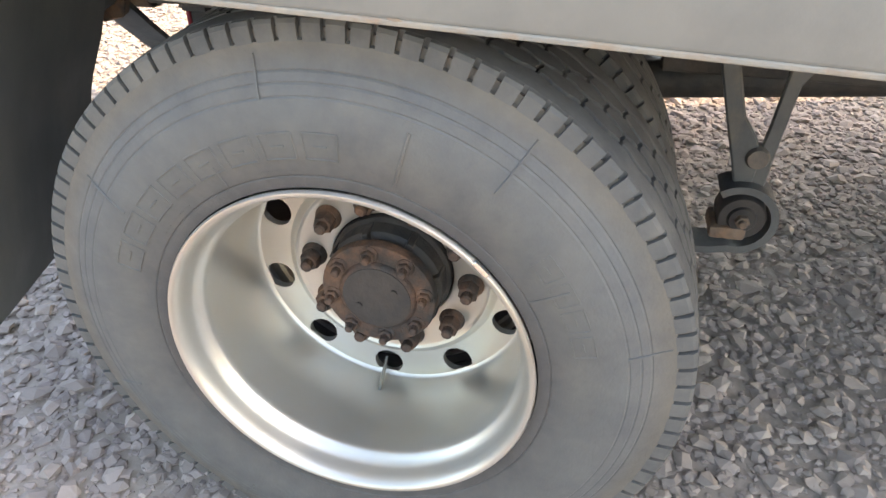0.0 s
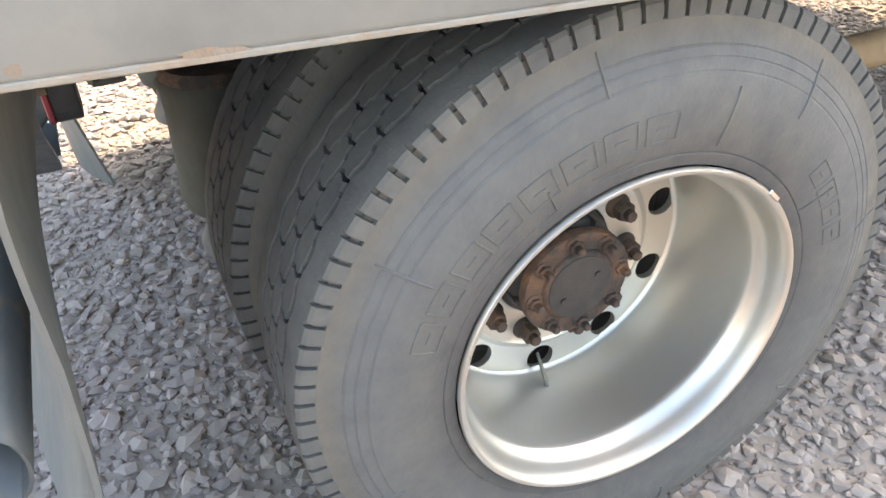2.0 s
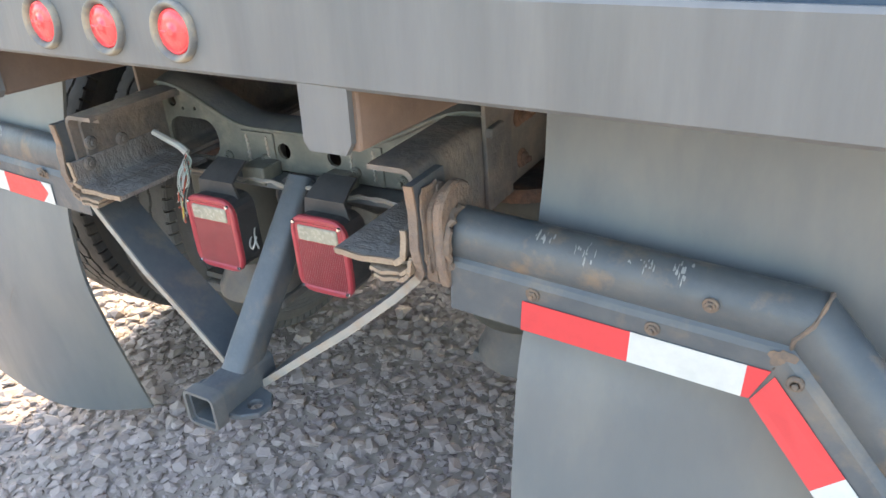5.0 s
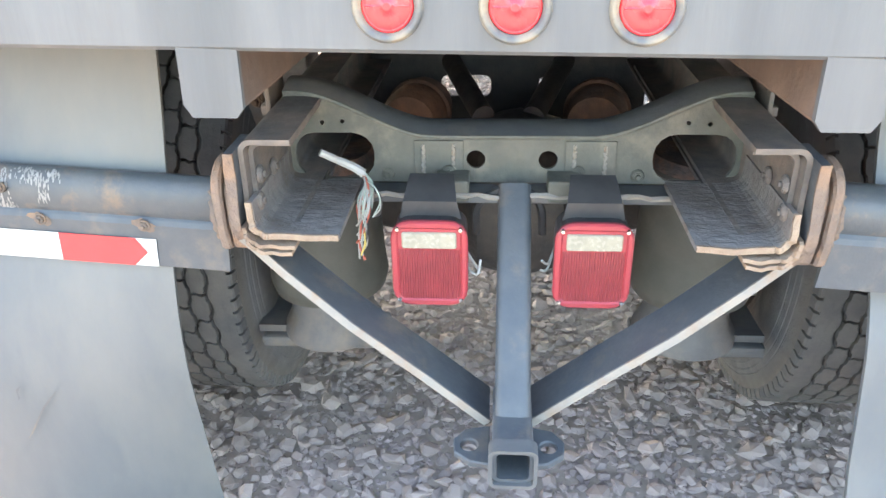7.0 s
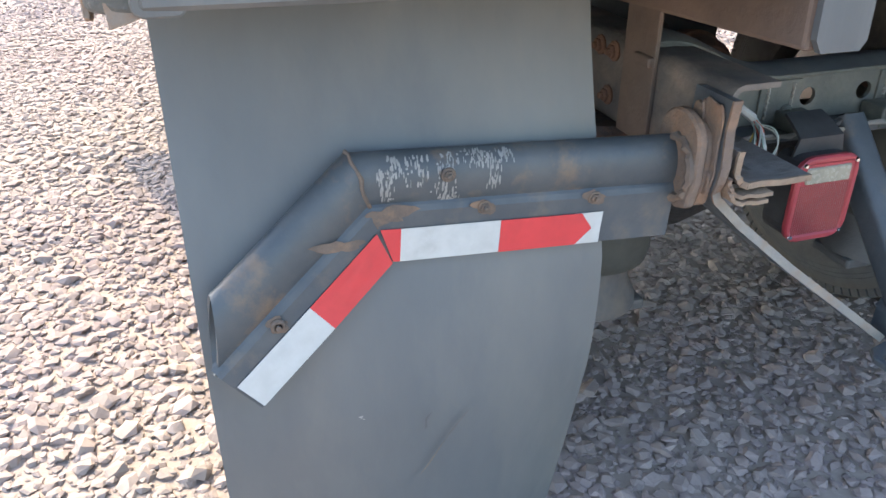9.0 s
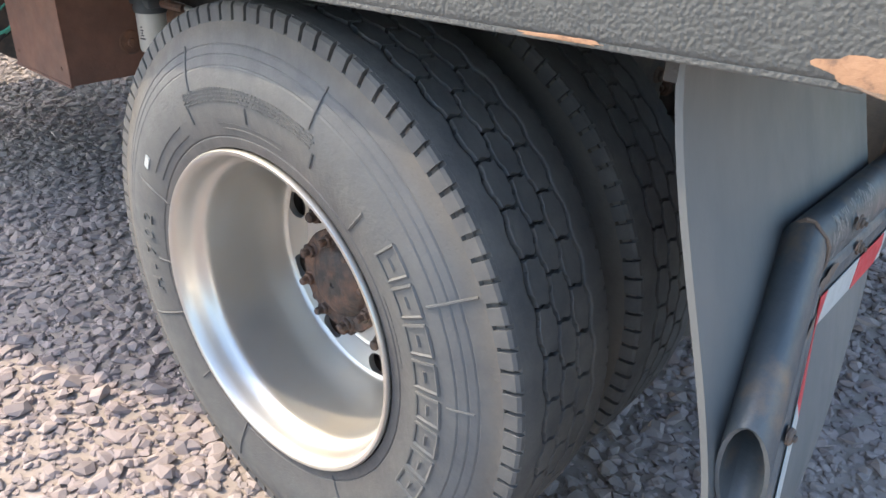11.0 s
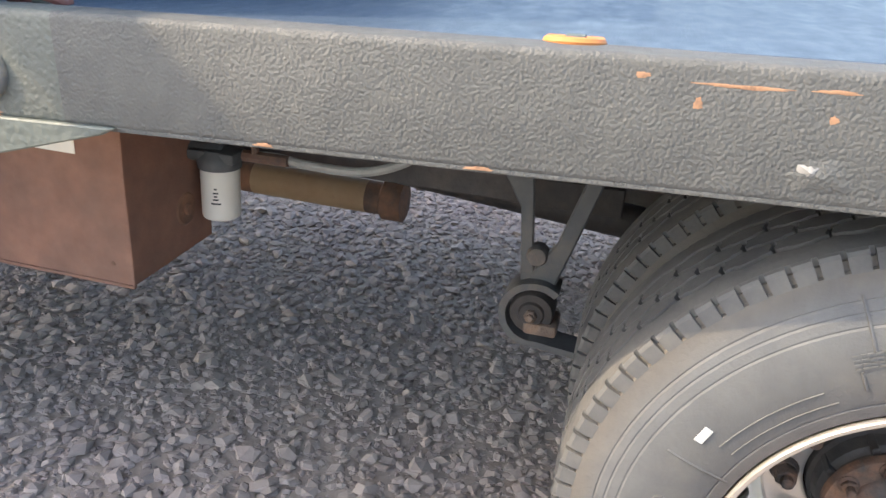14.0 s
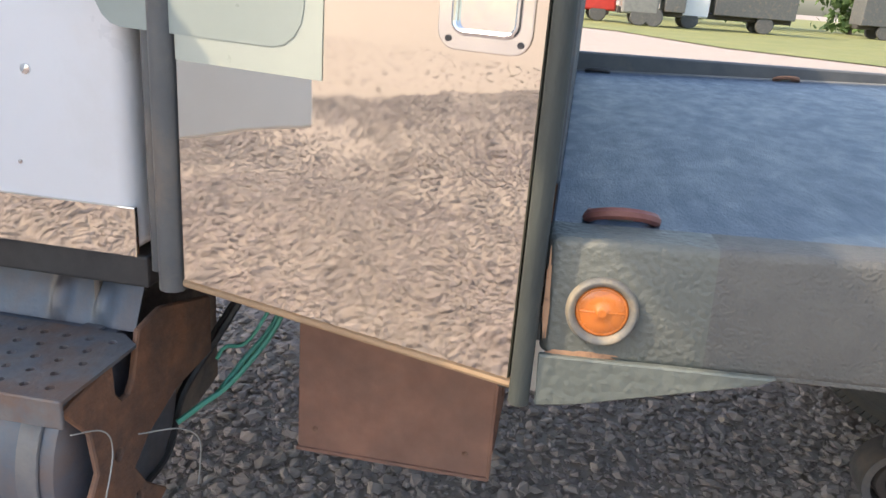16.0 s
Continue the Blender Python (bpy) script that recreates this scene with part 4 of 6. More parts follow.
for x, z in ((-0.108, 0.797), (0.114, 0.797), (-0.215, 0.79), (0.215, 0.79)):
    bm = bmesh.new()
    hexnut(bm, Matrix.Translation((x, -0.576 if abs(x) < 0.2 else -0.572, z)) @ pose(0, 0, 0, 0, 0, -90), 0.0085, 0.008, 0.005, 0.006, 0.012)
    part("crossmember_bolt", bm, CROSS, frame_e, "dusty bolt head")

# ---- tow hitch ----
hitch = empty("tow_hitch", truck, label="blue-black welded tow hitch with square receiver")
bm = bmesh.new()


def square_tube(bm, a, b, w, wall, side=(1, 0, 0)):
    """A hollow square tube from a to b."""
    a, b, s = Vector(a), Vector(b), Vector(side)
    d = (b - a).normalized()
    u = d.cross(s).normalized()
    rings = []
    q = bmesh.new()
    for p in (a, b):
        for h in (w / 2, w / 2 - wall):
            rings.append([q.verts.new(p + s * x + u * y) for x, y in rounded(2 * h, 2 * h, min(0.013, h * 0.5) if h > w / 2 - 0.001 else 0.007)])
    oa, ia, ob_, ib = rings
    for k in range(20):
        j = (k + 1) % 20
        q.faces.new((oa[k], oa[j], ob_[j], ob_[k]))
        q.faces.new((ia[k], ib[k], ib[j], ia[j]))
        q.faces.new((oa[k], ia[k], ia[j], oa[j]))
        q.faces.new((ob_[k], ob_[j], ib[j], ib[k]))
    bmesh.ops.recalc_face_normals(q, faces=q.faces)
    join(bm, q)


square_tube(bm, (0.005, -0.955, 0.479), (0.005, -0.8, 0.482), 0.062, 0.0065)
part("receiver", bm, BLUEBLACK, hitch, "square receiver tube", True, 50)
bm = bmesh.new()
square_tube(bm, (0.005, -0.962, 0.479), (0.005, -0.935, 0.479), 0.073, 0.006)
part("collar", bm, CHASSIS, hitch, "worn receiver collar", True, 50)
bm = bmesh.new()
square_tube(bm, (0.005, -0.87, 0.482), (0.005, -0.6, 0.775), 0.056, 0.006)
part("upright", bm, BLUEBLACK, hitch, "scuffed square upright tube", True, 50)
for sx in (-1, 1):
    # flat strap: welded to the frame rail, then bent inward down to the receiver
    line = [Vector((sx * x, 0, z)) for x, z in ((0.407, 0.915), (0.408, 0.87), (0.4095, 0.82), (0.41, 0.795), (0.407, 0.775), (0.396, 0.758), (0.35, 0.7125), (0.25, 0.628), (0.14, 0.5435), (0.035, 0.462))]
    ys = (-0.862, -0.858, -0.864, -0.86, -0.85, -0.842, -0.836, -0.838, -0.835, -0.835)
    shift = 0.047 if sx < 0 else 0.022
    ys = [y + shift * min(1, max(0, (9 - k) / 4)) for k, y in enumerate(ys)]
    for nm, m, lb, back, wide, th in (("brace", BLUEBLACK, "flat bent steel strap brace", 0.0, 0.085, 0.0065), ("worn_edge", CHIPPED, "pale chipped strap edge", -0.003, 0.0035, 0.0068), ("rusty_edge", WELDRUST, "rust-scaled strap edge", -0.003, 0.004, 0.0072)):
        q = bmesh.new()
        rings = []
        run = {"brace": range(10), "worn_edge": range(4, 10), "rusty_edge": range(6)}[nm]
        for k in run:
            p = line[k]
            d = (line[min(k + 1, len(line) - 1)] - line[max(k - 1, 0)]).normalized()
            nrm = d.cross(Vector((0, 1, 0))).normalized() * th
            rings.append([q.verts.new(p + Vector((0, ys[k] + yy, 0)) + nrm * s) for yy, s in ((back, -1), (back, 1), (back + wide, 1), (back + wide, -1))])
        for r0, r1 in zip(rings, rings[1:]):
            for k in range(4):
                q.faces.new((r0[k], r0[(k + 1) % 4], r1[(k + 1) % 4], r1[k]))
        q.faces.new(rings[0])
        q.faces.new(rings[-1][::-1])
        part(nm, q, m, hitch, lb, True, 40)
    # scaled rust on the strap's outer face, in flakes of uneven outline
    for y0, y1, z0, z1, t in ((-0.855, -0.8, 0.778, 0.908, 0.0035), (-0.815, -0.79, 0.8, 0.9, 0.007), (-0.85, -0.805, 0.77, 0.81, 0.006)):
        rnd = random.Random(int(z1 * 1000) + sx)
        ring = [((y0 + y1) / 2 + (y1 - y0) / 2 * math.copysign(abs(math.cos(v)) ** 0.4, math.cos(v)) * rnd.uniform(0.94, 1.03), (z0 + z1) / 2 + (z1 - z0) / 2 * math.copysign(abs(math.sin(v)) ** 0.4, math.sin(v)) * rnd.uniform(0.94, 1.04)) for v in [2 * math.pi * k / 26 for k in range(26)]]
        bm = bmesh.new()
        prism(bm, ring, t, Matrix.Translation((sx * 0.4165 - (0 if sx > 0 else t), shift, 0)) @ ALONGX, 0.001)
        part("scale_flake", bm, WELDRUST, hitch, "scaled rust on the strap")
    bm = bmesh.new()
    prism(bm, [(sx * x, y) for x, y in ((0.03, -0.93), (0.06, -0.925), (0.085, -0.905), (0.088, -0.875), (0.07, -0.85), (0.03, -0.84))], 0.012, Matrix.Translation((0, 0, 0.448)), 0.002, holes=[circle(0.013, sx * 0.062, -0.888, 16)])
    part("chain_ear", bm, BLUEBLACK, hitch, "safety chain ear")


# ---- tail lamps ----
def tail_lamp(x, tilt):
    e = empty("tail_lamp", truck, pose(x, -0.722, 0.694, 0, tilt, 0), "square red tail lamp with clear reversing window")
    bm = bmesh.new()
    prism(bm, rounded(0.118, 0.148, 0.028), 0.055, Matrix.Translation((0, 0.004, 0)) @ ALONGY, 0.003)
    part("housing", bm, BLACK, e, "black lamp housing")
    bm = bmesh.new()
    prism(bm, rounded(0.124, 0.154, 0.03), 0.013, Matrix.Translation((0, -0.008, 0)) @ ALONGY, 0.003, holes=[rounded(0.1, 0.128, 0.01)])
    part("bezel", bm, BEZEL, e, "red plastic bezel", True)
    bm = bmesh.new()
    ribs = [(-0.05, 0.004), (0.05, 0.004)] + [(0.05 - 0.1 * k / 48, -0.0045 - 0.0016 * (k % 2)) for k in range(49)]
    prism(bm, ribs, 0.094, Matrix.Translation((0, 0, -0.064)))
    part("lens", bm, DULLRED, e, "ribbed dark red lens")
    bm = bmesh.new()
    prism(bm, rounded(0.088, 0.029, 0.004), 0.008, Matrix.Translation((0, -0.0095, 0.0445)) @ ALONGY, 0.002)
    part("reversing_lens", bm, CLEAR, e, "yellowed clear reversing lens")
    bm = bmesh.new()
    box(bm, (-0.05, -0.006, 0.028), (0.05, 0.002, 0.064))
    part("lens_backing", bm, BEZEL, e)
    for sx in (-1, 1):
        for sz in (-1, 1):
            bm = bmesh.new()
            lathe(bm, [(0, 0.003), (0.003, 0.003), (0.0042, 0.001), (0.0042, -0.001)], 10, m=pose(sx * 0.0505, -0.0085, sz * 0.0645, 0, 0, -90))
            part("screw", bm, CHROME, e, "bright screw", True)
    bm = bmesh.new()
    sheet(bm, lambda u, v: Vector(((u - 0.5) * (0.1 - 0.028 * v), 0.025 - 0.003 * v + 0.11 * max(0, v - 0.5), 0.068 + 0.062 * v - 0.02 * max(0, v - 0.8))), 6, 8, 0.005)
    part("bracket", bm, BLACK, e, "black lamp bracket", True)
    return e


tail_lamp(-0.132, 0)
tail_lamp(0.130, 0)
for x in (-0.1, 0.09):
    bm = bmesh.new()
    box(bm, (x - 0.03, -0.63, 0.762), (x + 0.028, -0.575, 0.8), 0.004)
    part("lamp_plate", bm, CROSS, frame_e, "pale lamp mounting plate")


# ---- mud flap bars and flaps ----
def flap_bar(sx, origin, tilt, drop):
    """origin: the inner end, on the skirt's rear face at mid height; runs outward along sx."""
    e = empty("flap_bar", truck, Matrix.Translation(origin) @ pose(0, 0, 0, 0, tilt, 0), "dark blue-black bent pipe bar with red and white tape")
    L, A = 0.4555, radians(42)
    d2 = Vector((sx * math.cos(A), -0.205 if sx < 0 else -0.223, -math.sin(A))).normalized()
    a, b = Vector((0, 0, 0)), Vector((sx * L, 0, 0))
    c = b + d2 * 0.288
    up1, up2 = Vector((0, 0, 1)), Vector((sx * math.sin(A), 0, math.cos(A)))
    up2 = (up2 - d2 * up2.dot(d2)).normalized()
    rear = Vector((0, -1, 0))
    rear2 = (rear - d2 * rear.dot(d2)).normalized()
    upm = (up1 + up2).normalized() / math.cos(A / 2)
    st = ((a, rear, up1), (b, (rear + rear2).normalized(), upm), (c, rear2, up2))
    plumb = up2 - d2 * (up2.x / d2.x)
    st_pipe = (*st[:2], (c, rear2, plumb))

    def sweep(pts, closed, nm, m, lb, stations=st, smooth=True):
        q = bmesh.new()
        rings = [[q.verts.new(p + rr * x + uu * z) for x, z in pts] for p, rr, uu in stations]
        n = len(pts)
        for r0, r1 in zip(rings, rings[1:]):
            for k in range(n if closed else n - 1):
                j = (k + 1) % n
                q.faces.new((r0[k], r0[j], r1[j], r1[k]))
        bmesh.ops.recalc_face_normals(q, faces=q.faces)
        if not closed:
            bmesh.ops.solidify(q, geom=q.faces[:], thickness=-0.005)
        else:
            q.faces.new(rings[0][::-1])
            q.faces.new(rings[-1])
        return part(nm, q, m, e, lb, smooth, 40)

    r, FLAT = 0.041, 0.66 if sx < 0 else 0.92  # the left pipe is squashed to an oval
    arc = [(0.006 + FLAT * r * (math.cos(t) - 1), 0.034 + 1.05 * r * math.sin(t)) for t in [radians(-125 + 360 * k / 20) for k in range(21)]]
    sweep(arc, False, "pipe", PIPEPAINT, "scuffed half-round pipe", st_pipe)
    sk = [(-0.002, 0.014), (0.004, 0.006), (0.0075, -0.002), (0.008, -0.074), (0.001, -0.076), (-0.006, 0.004)]
    sweep(sk, True, "skirt", BLUEBLACK, "flat bolted skirt", smooth=False)
    # tape lies along the lower skirt
    lo, hi = (-0.0735, -0.0255) if sx > 0 else (-0.0735, -0.0245)

    def tape(p0, p1, m, cut=0.0, lift=0.0):
        q = bmesh.new()
        (o0, r0, u0), (o1, r1, u1) = p0, p1
        v = [o0 + r0 * 0.0095 + u0 * lo, o1 + r1 * 0.0095 + u1 * lo, o1 + r1 * 0.0095 + u1 * hi, o0 + r0 * 0.0095 + u0 * hi]
        if cut:
            tip = (v[0] + v[3]) / 2
            dirn = (v[1] - v[0]).normalized()
            v = [v[0] + dirn * cut, v[1], v[2], v[3] + dirn * cut * 0.8, tip + dirn * 0.004]
        nn = len(v)
        up_v = [q.verts.new(x + rear * (0.0008 + lift)) for x in v]
        lo_v = [q.verts.new(x + rear * lift) for x in v]
        q.faces.new(up_v)
        q.faces.new(lo_v[::-1])
        for k in range(nn):
            q.faces.new((up_v[k], lo_v[k], lo_v[(k + 1) % nn], up_v[(k + 1) % nn]))
        return part("tape", q, m, e, "red reflective tape" if m is TAPERED else "white reflective tape")

    def on1(s):
        return (a + Vector((sx * s, 0, 0)), rear, up1)

    def on2(s):
        k = min(1.0, s * 8)
        return (b.lerp(c, s), (rear + rear2).normalized().lerp(rear2, k), upm.lerp(up2, k))

    if drop:
        tape(on1(0.112), on1(0.16), TAPEWHITE, 0.004)
        tape(on1(0.127), on1(0.274), TAPERED, 0.028, 0.0008)
    else:
        tape(on1(0.115), on1(0.27), TAPERED)
    tape(on1(0.274 if drop else 0.27), on1(0.417), TAPEWHITE)
    tape(on1(0.417), st[1], TAPERED)
    tape(on2(0.035), on2(0.51 if drop else 0.545), TAPERED)
    tape(on2(0.51 if drop else 0.545), on2(0.985), TAPEWHITE)
    # bolts along the skirt, one in the pipe and one on the bent leg
    for s, z in ((0.132, -0.002), (0.3, -0.003), (0.355, 0.048)) if sx < 0 else ((0.13, -0.012), (0.297, -0.012), (0.362, 0.044)):
        bm = bmesh.new()
        m = Matrix.Translation((sx * s, -0.0085, z)) @ pose(0, 0, 0, 0, 0, -90)
        lathe(bm, [(0, 0), (0.0105, 0), (0.01, 0.0018), (0.009, 0.0022), (0, 0.0022)], 14, m=m)
        hexnut(bm, m, 0.0072, 0.006, 0.0035, 0.004)
        part("bolt", bm, STAIN, e, "rusty bolt")
    bm = bmesh.new()
    along = 0.66 if sx < 0 else 0.12
    m = Matrix.Translation(b.lerp(c, along) + rear2 * 0.009 + up2 * -0.008) @ pose(0, 0, 0, 0, 0, -90)
    hexnut(bm, m, 0.0075, 0.006, 0.004, 0.004, 0.0105)
    part("bolt", bm, STAIN, e, "rusty bolt")
    def onleg(s, leg):
        return on1(s * L) if leg == 1 else on2(s)

    # scraped paint along the crown of the pipe, rust blooms round bolts and elbow
    def on_pipe(s, t, leg):
        o, rr, uu = onleg(s, leg)
        rad = r + 0.0004
        return o + rr * (0.0064 + FLAT * r * (math.cos(t) - 1)) + uu * (0.034 + 1.05 * rad * math.sin(t))

    random.seed(11 if sx < 0 else 12)
    bm = bmesh.new()
    spots = ((1, 0.98, 0.3, 0.5), (1, 0.93, 0.35, 1.0), (1, 0.87, 0.0, 1.0), (1, 0.78, 0.35, 1.1), (1, 0.6, 0.6, 1.2), (1, 0.66, 0.5, 1.1), (1, 0.7, 0.6, 1.2), (1, 0.96, -0.5, 0.3), (1, 0.79, -0.4, 0.5), (1, 0.77, -0.7, -0.3), (1, 0.63, -0.2, 0.5), (2, 0.1, 0.2, 1.1), (2, 0.2, 0.3, 1.0), (2, 0.3, -0.3, 0.7), (2, 0.45, -0.2, 0.4)) if sx < 0 else ((1, 0.42, 0.5, 1.2), (1, 0.6, 0.7, 1.1), (1, 0.7, 0.6, 1.3), (1, 0.3, 0.9, 1.2), (2, 0.15, 0.4, 1.2), (2, 0.35, 0.5, 1.0), (2, 0.55, 0.6, 0.8), (2, 0.85, 0.4, 0.9))
    for leg, s0_, t0, t1 in spots:
        for _ in range(30 if sx < 0 else 12):
            s, t = s0_ + random.gauss(0, 0.018), random.uniform(t0, t1)
            ds, dt = random.uniform(0.0008, 0.0042), random.uniform(0.03, 0.16)
            vs = [bm.verts.new(on_pipe(min(max(s + a * ds, 0.01), 0.99), t + c * dt, leg)) for a, c in ((-1, -0.6), (0.3, -1), (1, -0.2), (0.5, 0.9), (-0.6, 1))]
            bm.faces.new(vs)
    tagged(part("scuff", bm, SCUFF, e), "fine pale flecks of scraped paint", kind="stuff")

    def bloom(centre, nrm, w, h):
        nrm = nrm.normalized()
        side = nrm.cross(Vector((0, 0, 1))).normalized()
        up = side.cross(nrm)
        q = bmesh.new()
        rim = []
        for k in range(22):
            t = 2 * math.pi * k / 22
            f = 0.8 + 0.22 * math.sin(2 * t + w * 900) + 0.12 * math.sin(5 * t) + random.uniform(-0.1, 0.1)
            rim.append(q.verts.new(centre + nrm * 0.0004 + side * (w * f * math.cos(t)) + up * (h * f * math.sin(t))))
        mid = q.verts.new(centre + nrm * 0.0012)
        for k in range(22):
            q.faces.new((mid, rim[k], rim[(k + 1) % 22]))
        part("rust_bloom", q, STAIN, e, "rust bloom in the paint", True)

    if sx < 0:
        for s, z in ((0.132, -0.002), (0.3, -0.003)):
            bloom(Vector((sx * s, -0.008, z)), rear, 0.021, 0.013)
        bloom(b + st[1][1] * 0.008 + upm * -0.004 - Vector((sx * 0.02, 0, 0)), rear, 0.038, 0.018)
        bloom(b.lerp(c, 0.22) + rear2 * 0.008 + up2 * 0.004, rear2, 0.036, 0.012)
        bloom(b.lerp(c, 0.66) + rear2 * 0.008 + up2 * -0.008, rear2, 0.02, 0.013)
    else:
        bloom(Vector((sx * 0.13, -0.008, -0.012)), rear, 0.013, 0.011)
        bloom(b + st[1][1] * 0.008 + upm * -0.004, rear, 0.016, 0.018)
    # weld bead at the mitre
    bm = bmesh.new()
    pts = [b + st[1][1] * (x + 0.001) + upm * z for x, z in arc[3:15]] + [b + st[1][1] * 0.009 + upm * (-0.02)]
    random.seed(3)
    tube(bm, [p + Vector((random.uniform(-1, 1), 0, random.uniform(-1, 1))) * 0.003 for p in pts], [random.uniform(0.001, 0.0035) for _ in pts], 6)
    part("weld_bead", bm, STAIN, e, "rusty weld bead", True)
    return e


flap_bar(-1, (-0.447, -0.754, 0.768), 3.6, True)
flap_bar(1, (0.448, -0.803, 0.7865), 4.0, False)
# round-topped rusty end plates, two deep, where the pipes are welded to the frame
for sx in (-1, 1):
    yc, zc = (-0.752, 0.846) if sx < 0 else (-0.778, 0.86)
    for x0, x1, rr, lift, m, lb in ((0.405, 0.43, 0.044, -0.006, WELDRUST, "scaled rusty inner flange"), (0.431, 0.447, 0.05, 0.0, WELDRUST, "scaled rusty pipe flange")):
        rnd = random.Random(int(x0 * 1000))
        top = [(yc + rr * math.cos(radians(v)) * rnd.uniform(0.99, 1.01), zc + lift + 0.86 * rr * math.sin(radians(v)) * rnd.uniform(0.99, 1.01)) for v in range(0, 181, 12)]
        low = [(yc - rr, 0.79), (yc - rr + 0.01, 0.75), (yc - 0.01, 0.74), (yc + rr - 0.012, 0.752), (yc + rr, 0.79)]
        bm = bmesh.new()
        prism(bm, top + low, x1 - x0, Matrix.Translation((sx * x0 - (0 if sx > 0 else x1 - x0), 0, 0)) @ ALONGX, 0.0035)
        part("pipe_flange", bm, m, frame_e, lb)
    # caked weld round the pipe's end
    bm = bmesh.new()
    rnd = random.Random(8)
    pts = [Vector((sx * (0.449 + rnd.uniform(-0.003, 0.004)), yc - 0.006 + 0.036 * math.cos(radians(v)), zc - 0.043 + 0.046 * math.sin(radians(v)))) for v in range(60, 290, 11)]
    tube(bm, pts, [rnd.uniform(0.004, 0.0085) for _ in pts], 7)
    part("weld_bead", bm, STAIN, frame_e, "caked weld round the pipe end", True)


def mud_flap(sx, dy):
    e = empty("mud_flap", truck, label="grey-black rubber mud flap, curled at the bottom")
    x_in, x_out = (0.556, 1.14) if sx < 0 else (0.54, 1.112)

    def f(u, v):
        z = 1.085 - (1.0 if sx < 0 else 0.81) * v
        if sx < 0:
            y = -0.648 - 0.132 * math.sin(min(v, 0.62) / 0.62 * math.pi / 2) ** 1.5 + 0.1 * max(0, v - 0.6) ** 1.3
            w = 0.03 * math.sin(math.pi * u) * v
            curl = 0.12 * max(0, 1 - u / 0.5) ** 2 * max(0, v - 0.42)
            x = x_in + (x_out - x_in) * u + 0.05 * max(0, v - 0.42) * (1 - u) - 0.01 * v * (1 - u)
            return Vector((sx * x, y + dy - w + curl, z))
        y_in = np.interp(-z, (-1.085, -0.9, -0.75, -0.65, -0.6, -0.5, -0.4, -0.3, -0.2, -0.085), (-0.652, -0.69, -0.742, -0.787, -0.804, -0.823, -0.843, -0.878, -0.921, -0.975))
        y_out = np.interp(-z, (-1.085, -1.0, -0.915, -0.73, -0.525, -0.085), (-0.69, -0.705, -0.716, -0.724, -0.747, -0.86))
        g = u * u * (3 - 2 * u)
        return Vector((x_in + (x_out - x_in) * u + 0.02 * v * u + 0.008 * v * (1 - u), y_in * (1 - g) + y_out * g + dy, z))

    bm = bmesh.new()
    sheet(bm, f, 18, 36, 0.008)
    for v in bm.verts[:] if sx > 0 else ():
        v.co.y += 0.006 * math.sin(9 * v.co.z) * math.sin(4 * v.co.x)
    part("sheet", bm, FLAP, e, "grey-black rubber sheet", True, 60)
    bm = bmesh.new()
    box(bm, sorted_lo(sx * x_in, sx * x_out, -0.646 + dy, 1.05), sorted_hi(sx * x_in, sx * x_out, -0.63 + dy, 1.1), 0.002)
    part("hanger_strip", bm, GREASE, e, "steel hanger strip")

    def mark(u0, v0, u1, v1, wide, m, nm, lb):
        b = bmesh.new()
        a, c = f(u0, v0), f(u1, v1)
        rows = []
        for k in range(9):
            t = k / 8
            p = f(u0 + (u1 - u0) * t + 0.006 * math.sin(5 * t), v0 + (v1 - v0) * t)
            hw = wide * (0.25 + math.sin(math.pi * t)) * (1 + 0.3 * math.sin(9 * t))
            d = (c - a).normalized().cross(Vector((0, 1, 0))).normalized() * hw
            rows.append((b.verts.new(p + d + Vector((0, -0.0095, 0))), b.verts.new(p - d + Vector((0, -0.0095, 0)))))
        for r0, r1 in zip(rows, rows[1:]):
            b.faces.new((r0[0], r0[1], r1[1], r1[0]))
        part(nm, b, m, e, lb)

    if sx < 0:
        mark(0.375, 0.61, 0.515, 0.72, 0.0016, CHASSIS, "scratch", "dark scratch")
        mark(0.48, 0.6, 0.505, 0.63, 0.0018, CHASSIS, "scratch", "dark scratch")
        mark(0.655, 0.583, 0.66, 0.59, 0.0025, SCUFF, "fleck", "pale fleck")


def sorted_lo(a, b, y, z):
    return (min(a, b), y, z)


def sorted_hi(a, b, y, z):
    return (max(a, b), y, z)


mud_flap(-1, 0.0)
mud_flap(1, 0.0)

# ---- axle and suspension ----
axle = empty("rear_axle", truck, label="greasy rear axle with air suspension")
bm = bmesh.new()
tube(bm, [(-0.9, 0, AZ), (-0.42, 0, AZ), (-0.25, 0, AZ), (0.25, 0, AZ), (0.42, 0, AZ), (0.9, 0, AZ)], [0.07, 0.075, 0.1, 0.1, 0.075, 0.07], 20)
lathe(bm, [(0, -0.17), (0.1, -0.165), (0.19, -0.1), (0.215, 0), (0.19, 0.1), (0.1, 0.165), (0, 0.17)], 28, m=Matrix.Translation((0.03, 0, AZ)))
lathe(bm, [(0.17, 0.0), (0.15, 0.12), (0.09, 0.26), (0.05, 0.36), (0, 0.36)], 24, m=Matrix.Translation((0.03, 0.05, AZ + 0.02)) @ pose(0, 0, 0, 0, 0, 90))
part("axle_housing", bm, GREASE, axle, "greasy axle housing", True)
bm = bmesh.new()
tube(bm, [(0.03, 0.4, AZ + 0.03), (0.02, 1.3, 0.62), (0.0, 4.1, 0.72)], 0.05, 18)
part("drive_shaft", bm, GREASE, axle, "black drive shaft", True)
